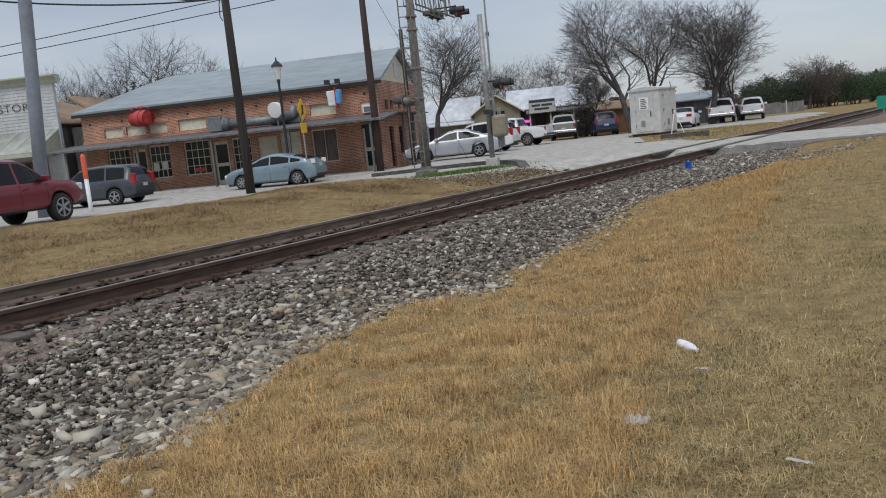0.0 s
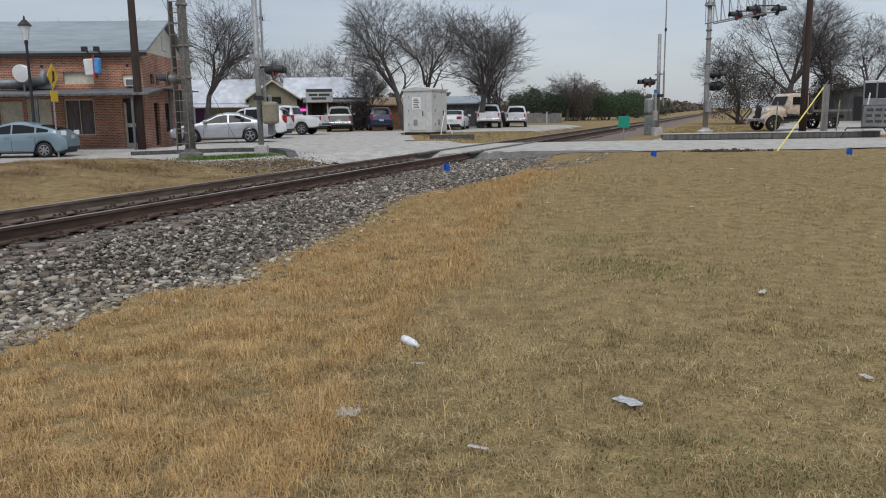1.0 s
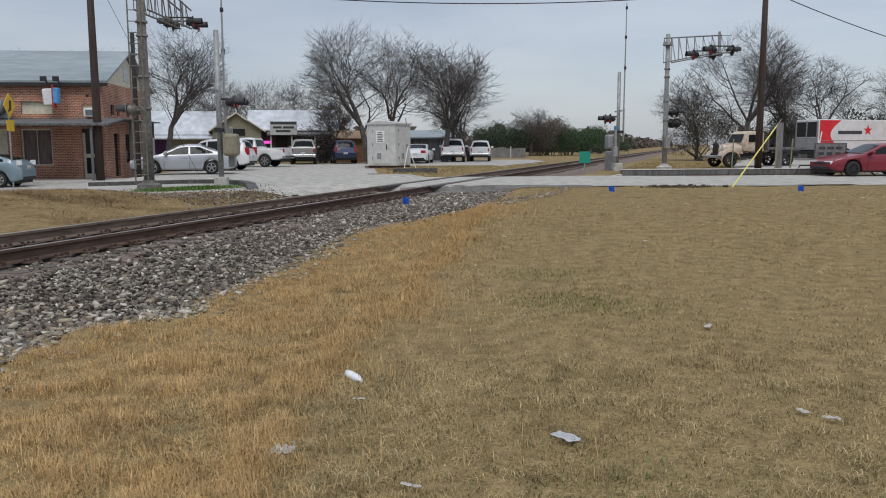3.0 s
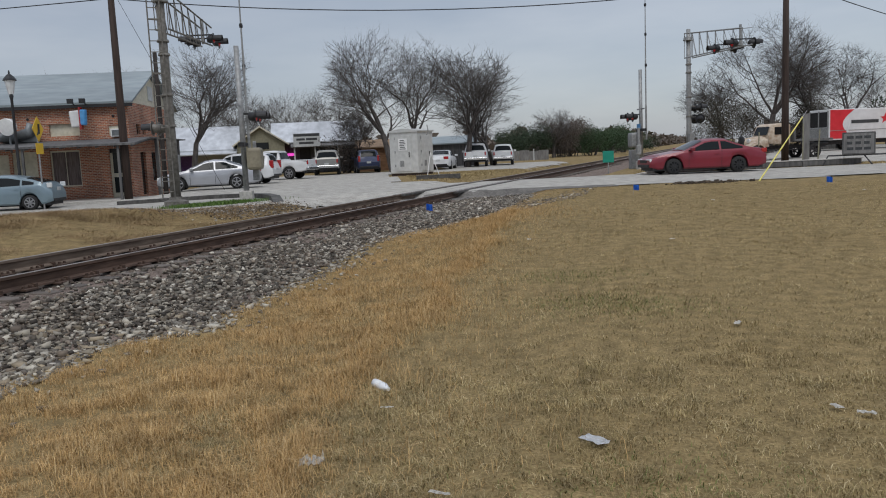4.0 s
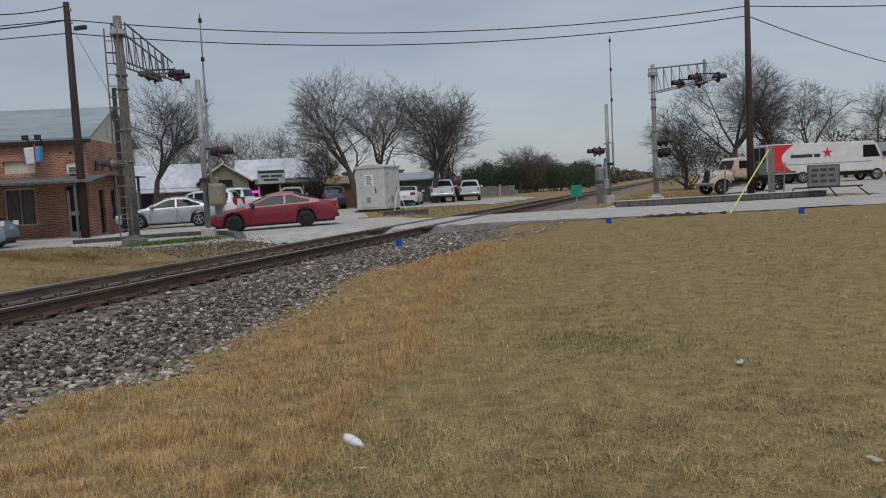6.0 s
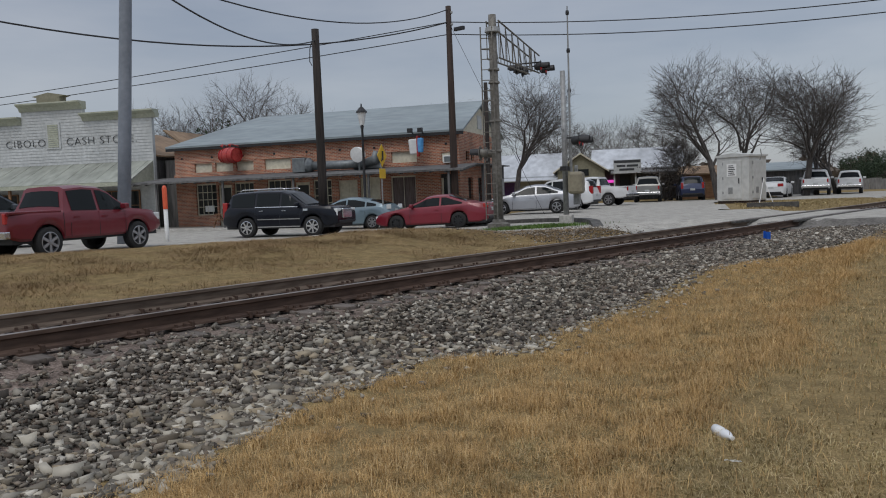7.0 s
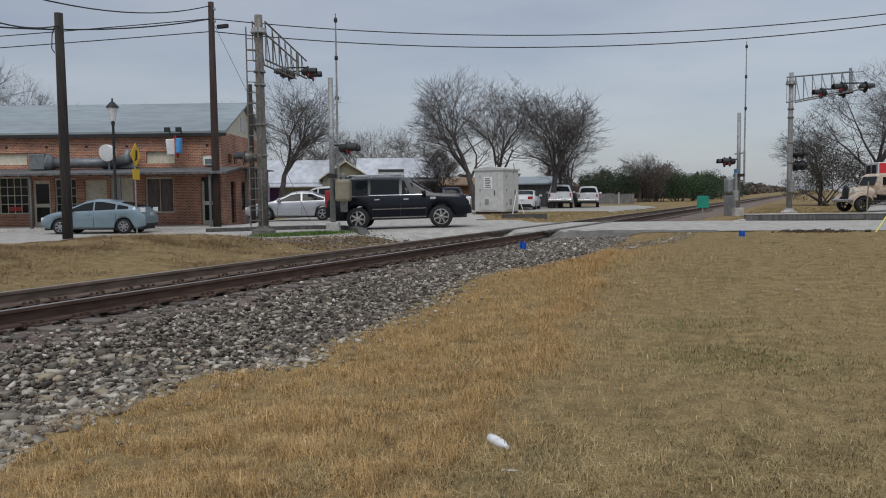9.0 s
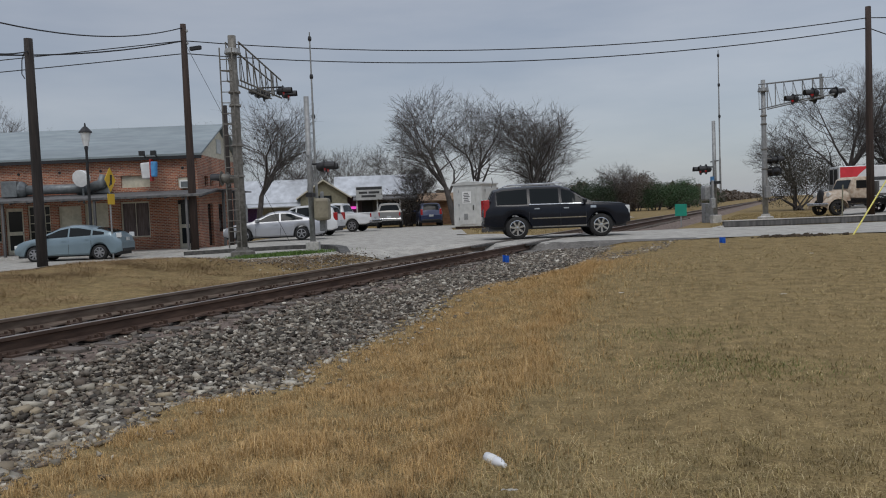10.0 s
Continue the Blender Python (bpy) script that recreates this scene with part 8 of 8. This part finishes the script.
    blades("green_weeds", P, rng.uniform(0.05, 0.16, len(P)), np.full(len(P), 0.008), rng.uniform(0.2, 0.9, len(P)), FRESH, "patch of fresh green weeds beside the signal mast", rng)
    P = []
    while len(P) < 26000:
        x, y = rng.uniform(-6, 24), rng.uniform(34, 62)
        s, n = sn(x, y)
        if n < 33.6 or x < -2.6 - 0.02 * y or paved(s, n, x, y):
            continue
        P.append((x, y, ground_z(x, y) - 0.01))
    while len(P) < 40000:
        s, n = rng.uniform(2, 16), rng.uniform(34, 66)
        p = st(s, n)
        if p.x > MID_X - 2.8 or paved(s, n, p.x, p.y):
            continue
        P.append((p.x, p.y, ground_z(p.x, p.y) - 0.01))
    P = np.array(P)
    blades("far_grass", P, rng.uniform(0.05, 0.13, len(P)), np.full(len(P), 0.014), rng.uniform(0.3, 1.0, len(P)), MOWN, "thin dry grass across the road and beside the lot", rng, True)


def make_litter():
    x, y = -1.83, 5.27
    b = thing("plastic_bottle", pose(x, y, ground_z(x, y) + 0.028, 0, 0, -38), "crumpled clear plastic bottle lying in dry grass", "bottle")
    bm = B()
    lathe(bm, [(0.0, -0.105), (0.026, -0.105), (0.033, -0.095), (0.034, -0.05), (0.029, -0.03), (0.034, -0.01), (0.031, 0.02), (0.034, 0.04), (0.030, 0.07), (0.014, 0.105), (0.013, 0.12)], 14, "x")
    for v in bm.verts:
        v.co += Vector((0, 0, 0.006 * noise.noise(v.co * 40)))
    part("body", bm, PLASTIC, b, smooth=60)
    bm = B()
    lathe(bm, [(0.015, 0.108), (0.015, 0.126), (0.0, 0.126)], 12, "x")
    part("cap", bm, SIGNWHITE, b)
    bm = B()
    lathe(bm, [(0.0352, -0.045), (0.0352, 0.015)], 14, "x")
    part("label_band", bm, SIGNWHITE, b)

    def scrap(x, y, w, d, h, material, label, rz, seed, name="litter_scrap", category="litter"):
        bm = B()
        n, m = 8, 5
        g = [[bm.verts.new((w * (i / n - 0.5) * (1 - 0.25 * abs(2 * j / m - 1) * (i / n)), d * (j / m - 0.5), h * abs(noise.noise((i * 0.7, j * 0.9, seed))) + 0.01)) for i in range(n + 1)] for j in range(m + 1)]
        for j in range(m):
            for i in range(n):
                bm.faces.new((g[j][i], g[j][i + 1], g[j + 1][i + 1], g[j + 1][i]))
        bmesh.ops.solidify(bm, geom=bm.faces[:], thickness=0.002)
        ob = finish(name, bm, material)
        ob.matrix_world = pose(x, y, ground_z(x, y) + 0.022, 0, 0, rz)
        tagged(ob, label, category, "litter in the grass")
    scrap(-1.575, 3.73, 0.15, 0.09, 0.08, PAPER, "crumpled white paper scrap in the grass", 20, 1.0)
    scrap(-0.03, 4.22, 0.19, 0.085, 0.02, PLASTIC, "flattened clear plastic wrapper in the grass", -35, 2.0)
    scrap(-0.66, 3.36, 0.12, 0.03, 0.012, PAPER, "pale splinter of wood in the grass", -8, 3.0)
    scrap(-1.55, 4.75, 0.10, 0.02, 0.015, PAPER, "thin torn paper strip in the grass", 15, 4.0)
    for i, (x, y) in enumerate(((-2.6, 13.4), (-0.2, 13.3), (0.75, 7.4), (1.3, 5.1), (1.45, 5.0), (1.05, 3.3), (4.6, 16.8), (3.8, 22.0), (4.6, 23.0), (0.3, 20.0))):
        scrap(x, y, 0.09 + 0.02 * (i % 3), 0.05, 0.02, PAPER, "tiny pale scrap of litter in the grass", 40 * i, 5.0 + i)
    # scattered pale pebbles kicked out of the bed
    rng = np.random.default_rng(29)
    spots = []
    for _ in range(260):
        y = rng.uniform(2, 16)
        x = gravel_edge(y) + abs(rng.normal(0, 0.3))
        spots.append((x, y, ground_z(x, y) + 0.015))
    scatter_stones("stray_stones", spots, PALESTONE, "stray pale stones along the grass edge", rng, 0.018, 0.045)
    # bare earth scrape at the road's edge
    spots = []
    for _ in range(160):
        p = st(rng.normal(10.6, 0.5), rng.normal(24.0, 0.14))
        spots.append((p.x, p.y, ground_z(p.x, p.y) + 0.01))
    scatter_stones("dark_clods", spots, island_mat("dark_clod_earth", [(0.05, 0.04, 0.03), (0.11, 0.085, 0.06)], 0.95, 0.1), "dark earth clods by the road edge", rng, 0.03, 0.09)


make_poles()
make_signals()
make_cabinet()
make_flags()
make_trees()
make_stones()
make_grass()
make_litter()


# ---------------------------------------------------------------- what moves
def drive(car, keys, n, back):
    """Key a vehicle along the street: rows of (seconds, s). back: it drives towards smaller s."""
    ts = [k[0] for k in keys]

    def s_at(t):
        for (ta, sa), (tb, sb) in zip(keys, keys[1:]):
            if ta <= t <= tb:
                return sa + (sb - sa) * (t - ta) / (tb - ta)
        return keys[-1][1]
    rows, t = [], 0.0
    while t < 10.001:
        s = s_at(t)
        p = st(s, n)
        slope = math.degrees(math.atan2(street_z(s + 1.4) - street_z(s - 1.4), 2.8))
        z = (street_z(s + 1.4) + street_z(s - 1.4)) / 2 + 0.014
        rows.append((t, pose(p.x, p.y, z, 0, slope if back else -slope, ANG + (180 if back else 0))))
        t += 0.2
    walk(car.ob, rows)
    for w, sy in car.wheel_obs:
        base = w.matrix_basis.copy()
        rows = []
        for f in range(0, 301):
            t = f / 30
            ang = math.degrees((s_at(t) - keys[0][1]) * (-1 if back else 1) / car.r)
            rows.append((t, base @ pose(0, 0, 0, 0, ang if sy < 0 else -ang, 0)))
        walk(w, rows)


def back_up():
    """The step van reverses in a slow curve: rows of (seconds, x and y of its rear near corner, heading)."""
    keys = [(0.0, 11.1, 65.0, 46.0), (1.5, 9.85, 65.0, 44.0), (2.5, 9.2, 65.0, 40.0), (3.2, 8.35, 65.1, 35.0), (4.3, 7.15, 65.2, 28.0), (5.0, 6.65, 65.2, 21.5), (6.5, 5.5, 65.2, 19.0), (9.4, 3.4, 65.1, 16.0), (10.0, 2.95, 65.0, 13.5)]
    rows, turns, gone, last = [], [], 0.0, None
    for f in range(0, 101):
        t = f / 10
        for ka, kb in zip(keys, keys[1:]):
            if ka[0] <= t <= kb[0]:
                q = (t - ka[0]) / (kb[0] - ka[0])
                x, y, h = (ka[i] + (kb[i] - ka[i]) * q for i in (1, 2, 3))
        m = pose(x, y, 0, 0, 0, h) @ pose(4.8, 1.15, 0)
        c = m.translation
        if last is not None:
            gone -= (c - last).length
        last = c.copy()
        rows.append((t, pose(c.x, c.y, ground_z(c.x, c.y) + 0.012, 0, 0, h)))
        turns.append((t, math.degrees(gone / 0.44)))
    walk(VAN, rows[::2])
    for w, sy in VAN_WHEELS:
        base = w.matrix_basis.copy()
        walk(w, [(t, base @ pose(0, 0, 0, 0, a if sy < 0 else -a, 0)) for t, a in turns])


def motions():
    back_up()
    drive(BIG, [(0.0, -65.08), (5.0, -30.25), (6.5, -19.87), (7.0, -15.75), (7.5, -12.0), (8.0, -8.6), (8.5, -5.05), (9.0, -1.93), (9.5, 1.27), (10.0, 4.37)], 29.6, False)
    drive(COUPE, [(0.0, 47.08), (3.0, 22.41), (4.5, 9.3), (5.0, 5.41), (6.3, -4.52), (7.0, -10.16), (8.0, -18.76), (10.0, -36.88)], 31.9, True)
    drive(ESCAPE, [(0.0, -21.9), (0.5, -25.4), (10.0, -96.0)], 31.0, True)


motions()
